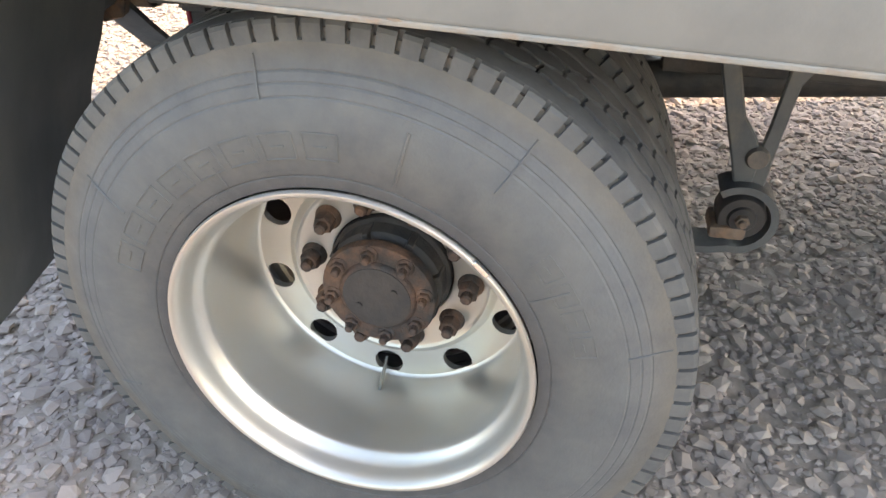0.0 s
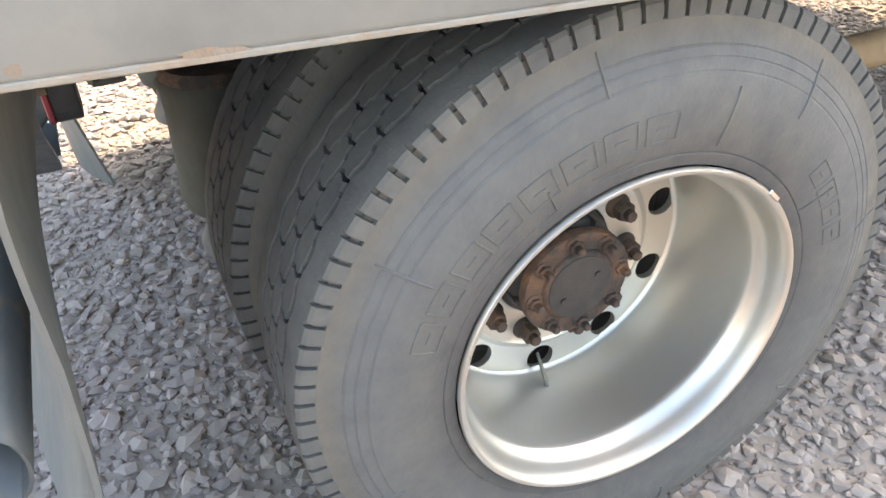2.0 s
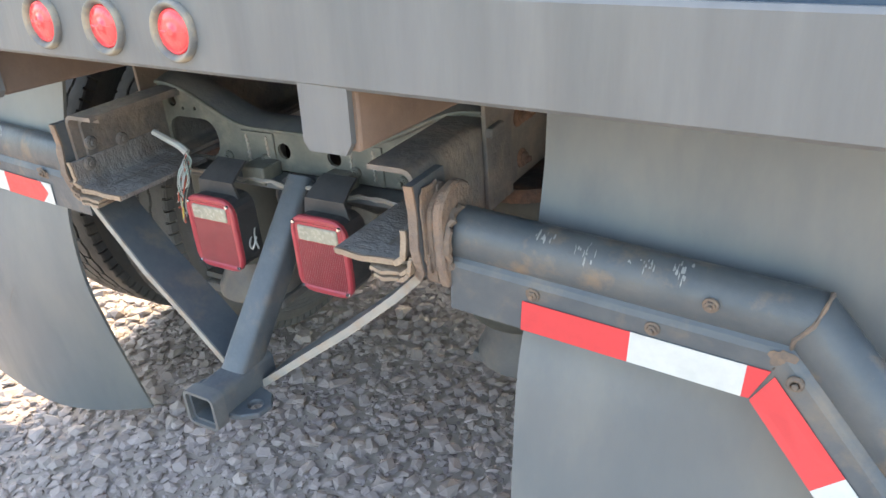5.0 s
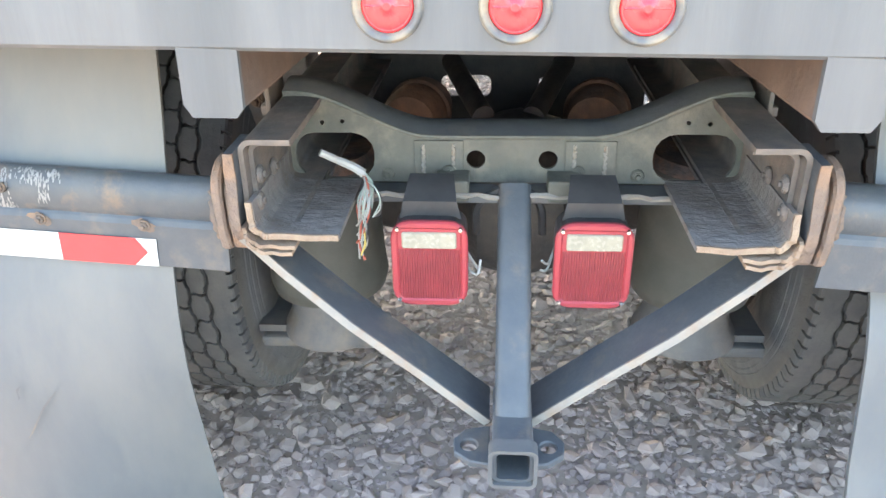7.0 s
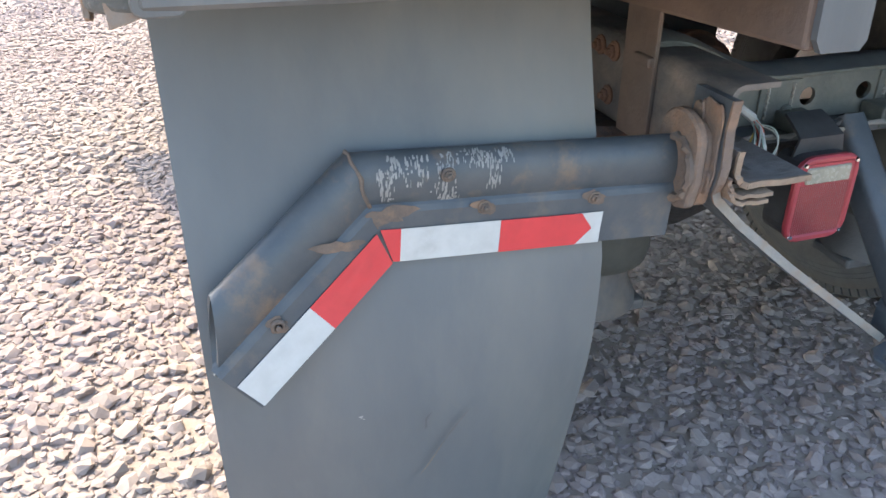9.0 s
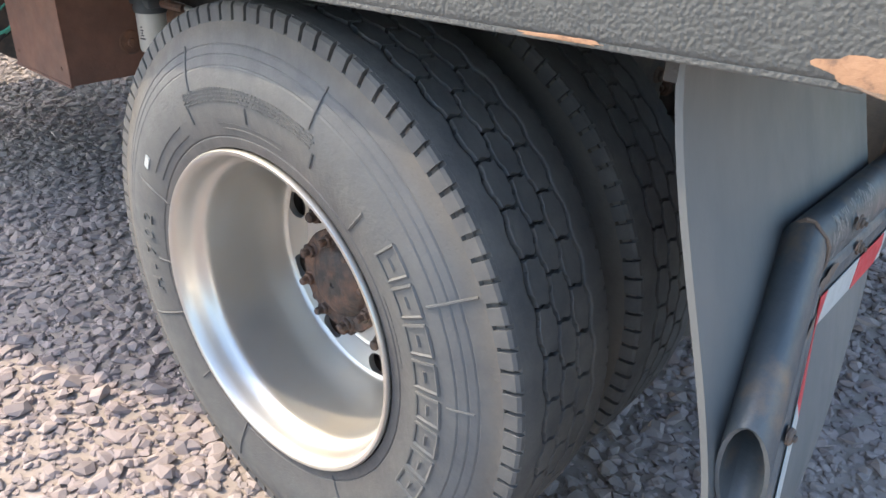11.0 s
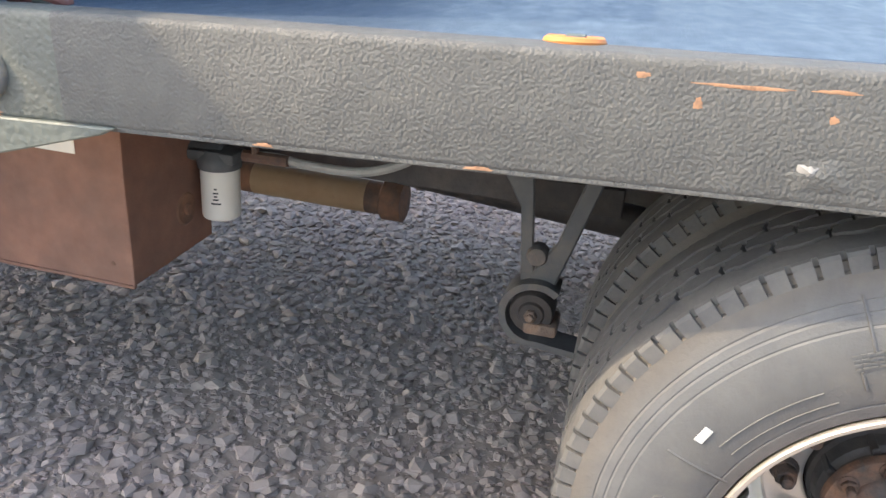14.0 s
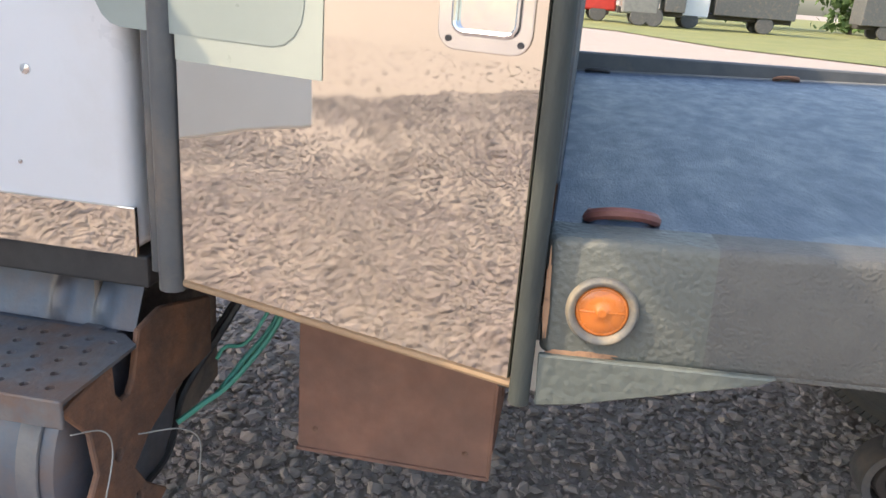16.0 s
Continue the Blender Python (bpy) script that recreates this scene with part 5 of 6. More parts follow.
for sx in (-1, 1):
    s = empty("spring_hanger", truck, label="black cast spring hanger with leaf trailing arm")
    X = sx * 0.5
    # cast hanger: a Y of two thin arms under the frame rail, closing on the pivot
    cy, cz = (0.655, 0.445) if sx > 0 else (0.612, 0.497)
    bm = bmesh.new()
    prism(bm, [(y + cy - 0.612, z) for y, z in ((0.672, 0.955), (0.79, 0.955), (0.735, 0.84), (0.672, 0.735), (0.658, 0.6), (0.648, 0.47), (0.628, 0.45), (0.622, 0.56), (0.634, 0.64), (0.646, 0.76))], 0.016, Matrix.Translation((X - 0.008, 0, 0)) @ ALONGX, 0.003)
    part("casting", bm, CHASSIS, s, "rust-stained black cast hanger arm")
    bm = bmesh.new()
    prism(bm, [(y + cy - 0.612, z) for y, z in ((0.478, 0.955), (0.522, 0.955), (0.545, 0.8), (0.585, 0.665), (0.616, 0.62), (0.632, 0.585), (0.626, 0.5), (0.594, 0.5), (0.578, 0.56), (0.548, 0.66), (0.508, 0.8))], 0.022, Matrix.Translation((X - 0.011, 0, 0)) @ ALONGX, 0.004)
    part("casting", bm, CHASSIS, s, "rust-stained black cast hanger arm")
    bm = bmesh.new()
    lathe(bm, [(0, -0.022), (0.02, -0.022), (0.024, -0.014), (0.024, 0.014), (0.02, 0.022), (0, 0.022)], 18, m=Matrix.Translation((X, cy + 0.012, cz + 0.135)))
    part("cross_pin", bm, FRAMERUST, s, "worn cross pin", True)
    bm = bmesh.new()
    prism(bm, [(0.5, 0.955), (0.95, 0.955), (0.86, 0.86), (0.76, 0.82), (0.56, 0.82)], 0.014, Matrix.Translation((sx * 0.43 - 0.007, 0, 0)) @ ALONGX, 0.003)
    part("gusset", bm, FRAMERUST, s, "rust-stained gusset plate")
    for y, z in ((0.735, 0.905), (0.77, 0.905), (0.56, 0.9), (0.52, 0.9)):
        bm = bmesh.new()
        hexnut(bm, Matrix.Translation((sx * 0.437, y, z)) @ pose(0, 0, 0, 0, 0, 0 if sx > 0 else 180), 0.013, 0.012, 0.007, 0.01, 0.017)
        part("hanger_bolt", bm, WELDRUST, s, "rusty hanger bolt")
    # leaf that curls round the pivot and runs back under the axle
    bm = bmesh.new()
    eye = [(X, cy + 0.072 * math.cos(radians(t)), cz + 0.072 * math.sin(radians(t))) for t in range(128, -101, -12)]
    path = curve_pts(eye + [(X, cy - 0.12, cz - 0.082), (X, 0.2, 0.395), (X, -0.1, 0.38), (X, -0.3, 0.365), (X, -0.44, 0.372)], 2)
    q = bmesh.new()
    rows = []
    for k, p in enumerate(path):
        d = (path[min(k + 1, len(path) - 1)] - path[max(k - 1, 0)]).normalized()
        nn = d.cross(Vector((1, 0, 0))).normalized()
        rows.append([q.verts.new(p + Vector((i * 0.038, 0, 0)) + nn * j * 0.008) for i, j in ((1, 1), (-1, 1), (-1, -1), (1, -1))])
    for r0, r1 in zip(rows, rows[1:]):
        for k in range(4):
            q.faces.new((r0[k], r0[(k + 1) % 4], r1[(k + 1) % 4], r1[k]))
    q.faces.new(rows[0])
    q.faces.new(rows[-1][::-1])
    join(bm, q)
    part("leaf_arm", bm, CHASSIS, s, "black leaf trailing arm", True, 50)
    bm = bmesh.new()
    lathe(bm, [(0.012, -0.036), (0.046, -0.036), (0.05, -0.03), (0.05, 0.03), (0.046, 0.036), (0.012, 0.036)], 28, m=Matrix.Translation((X, cy + 0.006, cz + 0.004)))
    lathe(bm, [(0.0, -0.042), (0.026, -0.042), (0.03, -0.036), (0.03, 0.036), (0.026, 0.042), (0, 0.042)], 24, m=Matrix.Translation((X, cy + 0.006, cz + 0.004)))
    part("bushing", bm, GREASE, s, "worn pivot bushing", True)
    bm = bmesh.new()
    box(bm, (X - 0.045, cy - 0.055, cz - 0.045), (X + 0.045, cy + 0.02, cz - 0.015), 0.008)
    hexnut(bm, Matrix.Translation((X + 0.04, cy + 0.006, cz + 0.004)), 0.015, 0.014, 0.009, 0.01)
    hexnut(bm, Matrix.Translation((X - 0.04, cy + 0.006, cz + 0.004)) @ pose(0, 0, 0, 0, 0, 180), 0.015, 0.014, 0.009, 0.01)
    part("pivot_bolt", bm, WELDRUST, s, "rusty clamp and pivot bolt", True)
    # air spring
    a = empty("air_spring", truck, label="dusty grey-green rolling lobe air spring")
    bm = bmesh.new()
    up = Matrix.Translation((sx * 0.378, -0.4, 0)) @ Matrix(((0, 0, 1, 0), (0, 1, 0, 0), (1, 0, 0, 0), (0, 0, 0, 1)))
    lathe(bm, [(0.0, 0.75), (0.112, 0.75), (0.119, 0.74), (0.116, 0.725), (0.115, 0.68), (0.119, 0.56), (0.125, 0.5), (0.119, 0.475), (0.105, 0.466), (0.09, 0.47)], 40, m=up)
    part("bellows", bm, BAGRUBBER, a, "dusty rubber bellows", True, 50)
    bm = bmesh.new()
    lathe(bm, [(0.09, 0.49), (0.085, 0.46), (0.09, 0.41), (0.108, 0.375), (0.108, 0.36), (0, 0.36)], 40, m=up)
    part("piston", bm, CHASSIS, a, "black piston", True, 50)
    bm = bmesh.new()
    lathe(bm, [(0.0, 0.774), (0.105, 0.774), (0.112, 0.762), (0.112, 0.748), (0, 0.748)], 32, m=up)
    part("bead_plate", bm, HUBRUST, a, "dark rusty bead plate", True)
for sx in (-1, 1):
    bm = bmesh.new()
    box(bm, (sx * 0.4 - 0.13, -0.46, 0.335), (sx * 0.4 + 0.14, -0.34, 0.362), 0.008)
    part("spring_seat", bm, CHASSIS, axle, "black seat under the air spring")
# bolted bracket above the left air spring
bm = bmesh.new()
prism(bm, [(-0.545, 0.76), (-0.41, 0.74), (-0.41, 1.03), (-0.545, 1.03)], 0.014, Matrix.Translation((0, -0.3, 0)) @ ALONGY, 0.003)
part("spring_bracket", bm, FRAMERUST, frame_e, "dark rust-stained bracket plate")
for x, z in ((-0.52, 0.93), (-0.52, 0.84), (-0.44, 0.95), (-0.44, 0.86)):
    bm = bmesh.new()
    hexnut(bm, Matrix.Translation((x, -0.3, z)) @ pose(0, 0, 0, 0, 0, -90), 0.012, 0.014, 0.007, 0.012, 0.016)
    part("bracket_bolt", bm, WELDRUST, frame_e, "rusty bracket bolt")
# dark plate added to block the bright view between the rails, two openings
bm = bmesh.new()
prism(bm, [(-0.38, 0.56), (0.38, 0.56), (0.38, 0.93), (-0.38, 0.93)], 0.012, Matrix.Translation((0, 0.3, 0)) @ ALONGY, 0.0, holes=[rounded(0.14, 0.06, 0.02, -0.115, 0.705), rounded(0.05, 0.06, 0.012, 0.113, 0.7)])
part("gap_blocking_plate", bm, GREASE, frame_e, "added dark plate blocking the gap between the frame rails")
for y, z0 in ((0.85, 0.79), (2.0, 0.79)):
    bm = bmesh.new()
    box(bm, (-0.41, y, z0), (0.41, y + 0.06, 0.94), 0.006)
    part("crossmember", bm, GREASE, frame_e, "greasy frame crossmember")
# air tank and torque rods are added to darken the gap between rails
tank = empty("air_tank", truck, label="added black air tank slung across the frame")
bm = bmesh.new()
lathe(bm, [(0, -0.33), (0.06, -0.325), (0.1, -0.3), (0.105, -0.28), (0.105, 0.28), (0.1, 0.3), (0.06, 0.325), (0, 0.33)], 32, m=Matrix.Translation((0.0, 1.12, 0.872)))
part("shell", bm, GREASE, tank, "black tank shell", True)
for sx in (-1, 1):
    bm = bmesh.new()
    lathe(bm, [(0.105, -0.015), (0.108, -0.012), (0.108, 0.012), (0.105, 0.015)], 32, m=Matrix.Translation((sx * 0.2, 1.12, 0.872)))
    box(bm, (sx * 0.2 - 0.015, 1.1, 0.93), (sx * 0.2 + 0.015, 1.14, 0.985), 0.002)
    part("hanger_band", bm, FRAMERUST, tank, "hanger band", True)
    ch = empty("brake_chamber", truck, label="rusty spring brake chamber on the axle")
    bm = bmesh.new()
    lathe(bm, [(0, -0.11), (0.07, -0.1), (0.083, -0.07), (0.083, -0.01), (0.09, -0.005), (0.09, 0.01), (0.083, 0.015), (0.078, 0.07), (0.04, 0.1), (0, 0.105)], 28, m=Matrix.Translation((sx * 0.24, 0.2, 0.66)) @ pose(0, 0, 0, 0, 0, 80))
    part("can", bm, RUST, ch, "rusty chamber can", True)
    bm = bmesh.new()
    tube(bm, [(sx * 0.24, 0.1, 0.64), (sx * 0.26, 0.02, AZ + 0.06)], 0.025, 10)
    part("bracket", bm, GREASE, ch, "black bracket", True)
    bm = bmesh.new()
    tube(bm, [(sx * 0.06, 0.0, AZ + 0.2), (sx * 0.2, 0.45, 0.8), (sx * 0.36, 0.86, 0.86)], 0.028, 14)
    part("torque_rod", bm, GREASE, axle, "added black torque rod", True)
# torsion tube between the hangers, and the tan-patched tube beyond it
bm = bmesh.new()
tube(bm, [(-0.34, 0.8, 0.842), (0.34, 0.8, 0.842)], 0.05, 20)
part("cross_tube", bm, CHASSIS, frame_e, "black cross tube", True)

# ---- battery box, filter and lines on the left frame rail ----
rb = empty("equipment_box", truck, label="rust-brown sheet steel box hung under the deck")
bm = bmesh.new()
box(bm, (-0.772, 1.452, 0.512), (-0.45, 1.836, 1.0), 0.004)
part("body", bm, RUSTBOX, rb, "rust-brown sheet steel", at=pose(0, 0, 0))
for y, z in ((1.5, 0.95), (1.8, 0.95), (1.5, 0.56), (1.8, 0.56)):
    bm = bmesh.new()
    lathe(bm, [(0, 0), (0.006, 0), (0.005, 0.002), (0, 0.003)], 10, m=Matrix.Translation((-0.772, y, z)) @ pose(0, 0, 0, 0, 0, 180))
    part("rivet", bm, RUST, rb, "rusty rivet")
for x, z, s in ((-0.56, 0.62, 0.04), (-0.66, 0.86, 0.03)):
    bm = bmesh.new()
    lathe(bm, [(0, 0), (s, 0), (s * 0.9, 0.004), (s * 0.35, 0.005), (s * 0.3, 0.012), (0, 0.013)], 18, m=Matrix.Translation((x, 1.452, z)) @ pose(0, 0, 0, 0, 0, -90))
    part("boss", bm, RUST, rb, "rusty bolted boss")
bm = bmesh.new()
tube(bm, [(-0.772 + 0.001 * math.sin(k), 1.452, 0.515 + 0.0485 * k) for k in range(11)], [0.003 + 0.001 * math.sin(k * 2.2) for k in range(11)], 6)
part("corner_seam", bm, RUSTBOX, rb, "rough welded corner seam", True)
bm = bmesh.new()
box(bm, (-0.776, 1.45, 0.508), (-0.766, 1.838, 0.516), 0.002)
part("edge_fold", bm, RUSTBOX, rb, "orange-rusted folded edge")
bm = bmesh.new()
box(bm, (-0.778, 1.5, 0.93), (-0.7735, 1.53, 0.985), 0.002)
part("red_tag", bm, RED, rb, "small red tag")
bm = bmesh.new()
box(bm, (-0.7738, 1.56, 0.797), (-0.7722, 1.7, 0.86), 0.0005)
part("label_sheet", bm, FILTERWHITE, rb, "cream paper label with red print")
bm = bmesh.new()
box(bm, (-0.7746, 1.59, 0.82), (-0.7738, 1.64, 0.838), 0.0003)
part("label_mark", bm, RED, rb, "red print mark")
fil = empty("spin_on_filter", truck, label="white spin-on filter can under the frame")
up = Matrix.Translation((-0.515, 1.384, 0)) @ Matrix(((0, 0, 1, 0), (0, 1, 0, 0), (1, 0, 0, 0), (0, 0, 0, 1)))
bm = bmesh.new()
lathe(bm, [(0.0, 0.596), (0.034, 0.596), (0.043, 0.6), (0.0455, 0.608), (0.0455, 0.715), (0.043, 0.722)], 40, m=up)
part("can", bm, FILTERWHITE, fil, "white filter can", True, 50)
bm = bmesh.new()
for k, (w, z) in enumerate(((0.006, 0.678), (0.012, 0.668), (0.008, 0.66), (0.012, 0.652), (0.022, 0.642))):
    for i in range(4):
        a0 = math.pi + 0.25 + (i - 2) * w * 6
        lathe_a = [(-0.515 + 0.0459 * math.cos(a0 + j * w * 6), 1.384 + 0.0459 * math.sin(a0 + j * w * 6)) for j in (0, 1)]
        vs = [bm.verts.new((lathe_a[0][0], lathe_a[0][1], z)), bm.verts.new((lathe_a[1][0], lathe_a[1][1], z)), bm.verts.new((lathe_a[1][0], lathe_a[1][1], z + 0.004)), bm.verts.new((lathe_a[0][0], lathe_a[0][1], z + 0.004))]
        bm.faces.new(vs)
part("printed_bars", bm, BLACK, fil, "small unreadable black print")
bm = bmesh.new()
lathe(bm, [(0.0, 0.722), (0.05, 0.722), (0.052, 0.735), (0.045, 0.75), (0.035, 0.765), (0, 0.77)], 28, m=up)
box(bm, (-0.55, 1.33, 0.738), (-0.48, 1.45, 0.765), 0.008)
lathe(bm, [(0.02, -0.05), (0.024, -0.045), (0.024, 0.06), (0, 0.06)], 16, m=Matrix.Translation((-0.515, 1.42, 0.752)) @ pose(0, 0, 0, 0, 0, 90))
part("filter_head", bm, CHASSIS, fil, "dirty grey cast filter head", True)
bm = bmesh.new()
tube(bm, curve_pts([(-0.5, 1.34, 0.752), (-0.49, 1.25, 0.755), (-0.48, 1.18, 0.745), (-0.47, 1.05, 0.745), (-0.46, 0.95, 0.78), (-0.45, 0.9, 0.83)], 6), 0.011, 10)
part("hose", bm, WIREGREY, fil, "grey hose", True)
bm = bmesh.new()
tube(bm, [(-0.5, 1.3, 0.75), (-0.5, 1.3, 0.85)], 0.009, 8)
tube(bm, [(-0.5, 1.33, 0.752), (-0.495, 1.22, 0.752)], 0.014, 8)
part("fitting", bm, RUST, fil, "rusty pipe fitting", True)

exhaust = empty("exhaust_pipe", truck, label="rusty pipe with a tan-painted patch under the frame")
bm = bmesh.new()
tube(bm, [(0.3, 1.17, 0.385), (0.3, 1.24, 0.385), (0.3, 1.25, 0.385), (0.3, 3.4, 0.4)], [0.07, 0.07, 0.056, 0.056], 24)
tube(bm, [(0.3, 1.9, 0.4), (0.3, 1.9, 0.8)], 0.012, 8)
part("pipe", bm, RUST, exhaust, "rust-brown pipe", True)
bm = bmesh.new()
tube(bm, [(0.3, 1.3, 0.385), (0.3, 1.72, 0.3885)], 0.0572, 24)
part("tan_patch", bm, TAN, exhaust, "tan-painted patch", True)

# ---- headboard box with angled mirror-finish door ----
cabinet = empty("headboard_cabinet", truck, label="tall deck cabinet with mirror-finish stainless corner door")
ZL, ZH = 0.967, 2.12
A0, A1 = Vector((-1.212, 1.412, 0)), Vector((-1.057, 1.915, 0))
dd = (A1 - A0).normalized()
nn = Vector((-dd.y, dd.x, 0))  # outward
DM = Matrix((( -dd.x, 0, nn.x, A0.x), (-dd.y, 0, nn.y, A0.y), (0, 1, 0, 0), (0, 0, 0, 1)))  # plate xy -> door plane, +x to the rear
W = (A1 - A0).length
bm = bmesh.new()
prism(bm, [(-W + 0.004, ZL), (-0.004, ZL), (-0.004, ZH), (-W + 0.004, ZH)], 0.012, DM @ Matrix.Translation((0, 0, -0.012)), 0.0015)
door = part("door", bm, MIRROR, cabinet, "mirror-finish stainless door")
bm = bmesh.new()
tube(bm, [A0 + dd * -0.012 + Vector((0.0, 0, ZL - 0.025)), A0 + dd * -0.012 + Vector((0, 0, ZH))], 0.0125, 14)
box(bm, (-1.2, 1.396, ZL - 0.02), (-1.16, 1.43, ZH), 0.006)
part("rear_post", bm, POSTPAINT, cabinet, "grey-green painted corner post", True)
bm = bmesh.new()
tube(bm, [A1 + dd * 0.02 + Vector((0.004, 0, ZL - 0.02)), A1 + dd * 0.02 + Vector((0.004, 0, ZH))], 0.02, 14)
tube(bm, [A1 + dd * 0.05 + Vector((0.012, 0, ZL - 0.0)), A1 + dd * 0.05 + Vector((0.012, 0, ZH))], 0.013, 12)
part("front_post", bm, CHASSIS, cabinet, "dark scuffed round post", True)
bm = bmesh.new()
tube(bm, [A0 + Vector((0.01, 0, ZL - 0.008)), A1 + Vector((0.01, 0, ZL - 0.008))], 0.007, 10)
part("door_sill", bm, TAN, cabinet, "rust-tan folded sill", True)
bm = bmesh.new()
prism(bm, [(-1.19, 1.4), (1.19, 1.4), (1.06, 1.93), (0.95, 2.025), (-0.95, 2.025), (-1.045, 1.93)], 1.145, Matrix.Translation((0, 0, 0.975)))
part("cabinet_body", bm, BLUEBLACK, cabinet, "dark painted steel cabinet wall")
for k in range(9):
    bm = bmesh.new()
    x = -1.05 + k * 0.26
    box(bm, (x, 1.385, 1.17), (x + 0.045, 1.402, 2.1), 0.006)
    part("wall_rib", bm, BLUEBLACK, cabinet, "vertical steel rib")


def door_plate(pts, z0, t, name, m, parent, label, bevel=0.0, holes=()):
    b = bmesh.new()
    prism(b, pts, t, DM @ Matrix.Translation((0, 0, z0)), bevel, holes)
    return part(name, b, m, parent, label)


door_plate([(-0.525 + 0.004, 1.285), (-0.283, 1.285), (-0.283, 1.7), (-0.521, 1.7)], 0.0005, 0.001, "decal", DECAL2, cabinet, "pale grey-green decal")
door_plate(rounded(0.36, 0.38, 0.05, -0.49, 1.508), 0.0018, 0.0008, "decal_field", DECAL, cabinet, "grey-green inner field of the decal")
latch = empty("latch", cabinet, label="recessed stainless paddle latch")
door_plate(rounded(0.11, 0.17, 0.022, -0.074, 1.425), 0.0, 0.004, "flange", CHROME, latch, "stainless latch flange", 0.001, [rounded(0.074, 0.135, 0.01, -0.072, 1.427)])
door_plate(rounded(0.074, 0.135, 0.01, -0.072, 1.427), 0.0004, 0.0006, "pan", CHROME, latch, "latch pan")
q = bmesh.new()
loop = [DM @ Vector((x, y, 0.005)) for x, y in rounded(0.074, 0.135, 0.012, -0.072, 1.427)]
tube(q, loop + loop[:1], 0.0035, 8)
part("pan_lip", q, CHROME, latch, "rolled pan lip", True)
door_plate(rounded(0.05, 0.05, 0.01, -0.07, 1.43), 0.002, 0.014, "paddle", CHROME, latch, "latch paddle", 0.003)
for x, y in ((-0.115, 1.352), (-0.03, 1.352)):
    door_plate(circle(0.0035, x, y, 10), 0.004, 0.002, "rivet", GREASE, latch, "rivet")

# ---- cab side ahead of the cabinet ----
cab = empty("cab", truck, label="white cab rear corner with stainless lower trim")
bm = bmesh.new()
box(bm, (-0.962, 2.04, 0.955), (0.962, 4.4, 2.5), 0.03, segs=4)
part("cab_shell", bm, WHITE, cab, "white painted cab panel", True)
bm = bmesh.new()
box(bm, (-0.9645, 2.042, 0.952), (-0.955, 2.75, 1.036), 0.002)
part("trim", bm, MIRROR, cab, "mirror-finish stainless sill trim")
bm = bmesh.new()
box(bm, (-0.955, 2.03, 0.895), (0.955, 4.3, 0.952), 0.006)
part("sill", bm, BLACK, cab, "black cab sill")
for y, z in ((2.211, 1.237), (2.237, 1.089)):
    bm = bmesh.new()
    lathe(bm, [(0, 0), (0.0085, 0), (0.008, 0.003), (0, 0.0045)] if z > 1.1 else [(0, 0), (0.004, 0), (0.0035, 0.001), (0, 0.0015)], 14, m=Matrix.Translation((-0.962, y, z)) @ pose(0, 0, 0, 0, 0, 180))
    part("screw", bm, CHROME, cab, "panel screw")
# driver's door, swung wide open ahead of the cabinet
cab_door = empty("cab_door", truck, pose(-0.965, 2.79, 0, 0, 0, 6), "white cab door standing wide open")
bm = bmesh.new()
prism(bm, [(-0.9, 1.0), (0, 0.98), (0, 2.81), (-1.0, 2.81), (-0.96, 2.2)], 0.06, Matrix.Translation((0, 0, 0)) @ ALONGY, 0.008, holes=[[(-0.9, 2.2), (-0.06, 2.2), (-0.06, 2.6), (-0.94, 2.6)]])
part("door_shell", bm, WHITE, cab_door, "white painted door shell")
bm = bmesh.new()
box(bm, (-0.8, 0.055, 1.25), (-0.62, 0.075, 1.3), 0.008)
part("handle", bm, CHROME, cab_door, "chrome door handle")
step = empty("fuel_tank_step", truck, label="blue-grey tank with perforated step plate")
bm = bmesh.new()
tube(bm, [(-0.93, 2.1, 0.6), (-0.93, 2.115, 0.6), (-0.93, 3.3, 0.6)], [0.17, 0.19, 0.19], 40)
part("tank", bm, TANKBLUE, step, "blue-grey metal tank", True, 50)
for y in (2.16, 2.9):
    bm = bmesh.new()
    lathe(bm, [(0.192, -0.02), (0.195, -0.018), (0.195, 0.018), (0.192, 0.02)], 40, m=Matrix.Translation((-0.93, y, 0.6)) @ pose(0, 0, 0, 0, 0, 90))
    part("tank_strap", bm, STEPMETAL, step, "worn tank strap", True)


def cover(u, v):
    y = 2.085 + 1.1 * u
    rib = sum(math.exp(-(((y - c) / 0.017) ** 4)) for c in (2.15, 2.235, 2.5, 2.585, 2.85))
    return Vector((-0.915 + 0.05 * v - 0.016 * rib * math.sin(math.pi * min(1, v * 1.1)), y, 0.79 + 0.1 * v - 0.012 * max(0, v - 0.85)))


bm = bmesh.new()
sheet(bm, cover, 180, 8, 0.004)
part("pressed_cover", bm, TANKBLUE, step, "ribbed blue-grey cover", True, 70)
for z, x0, x1, y0, nm in ((0.792, -1.165, -0.94, 2.05, "step_plate"), (0.472, -1.16, -0.95, 2.1, "lower_step_plate")):
    bm = bmesh.new()
    holes = [circle(0.0075, x0 + 0.03 + 0.04 * i, y0 + 0.04 + 0.042 * j + (0.02 if i % 2 else 0), 8) for i in range(5) for j in range(18)]
    prism(bm, [(x0, y0), (x1 - 0.03, y0), (x1, y0 + 0.04), (x1, y0 + 1.1), (x0, y0 + 1.1)], 0.006, Matrix.Translation((0, 0, z)), holes=holes)
    box(bm, (x0 - 0.004, y0, z - 0.04), (x0 + 0.004, y0 + 1.1, z + 0.007), 0.003)
    part(nm, bm, STEPMETAL, step, "worn perforated step plate with rust")
bm = bmesh.new()
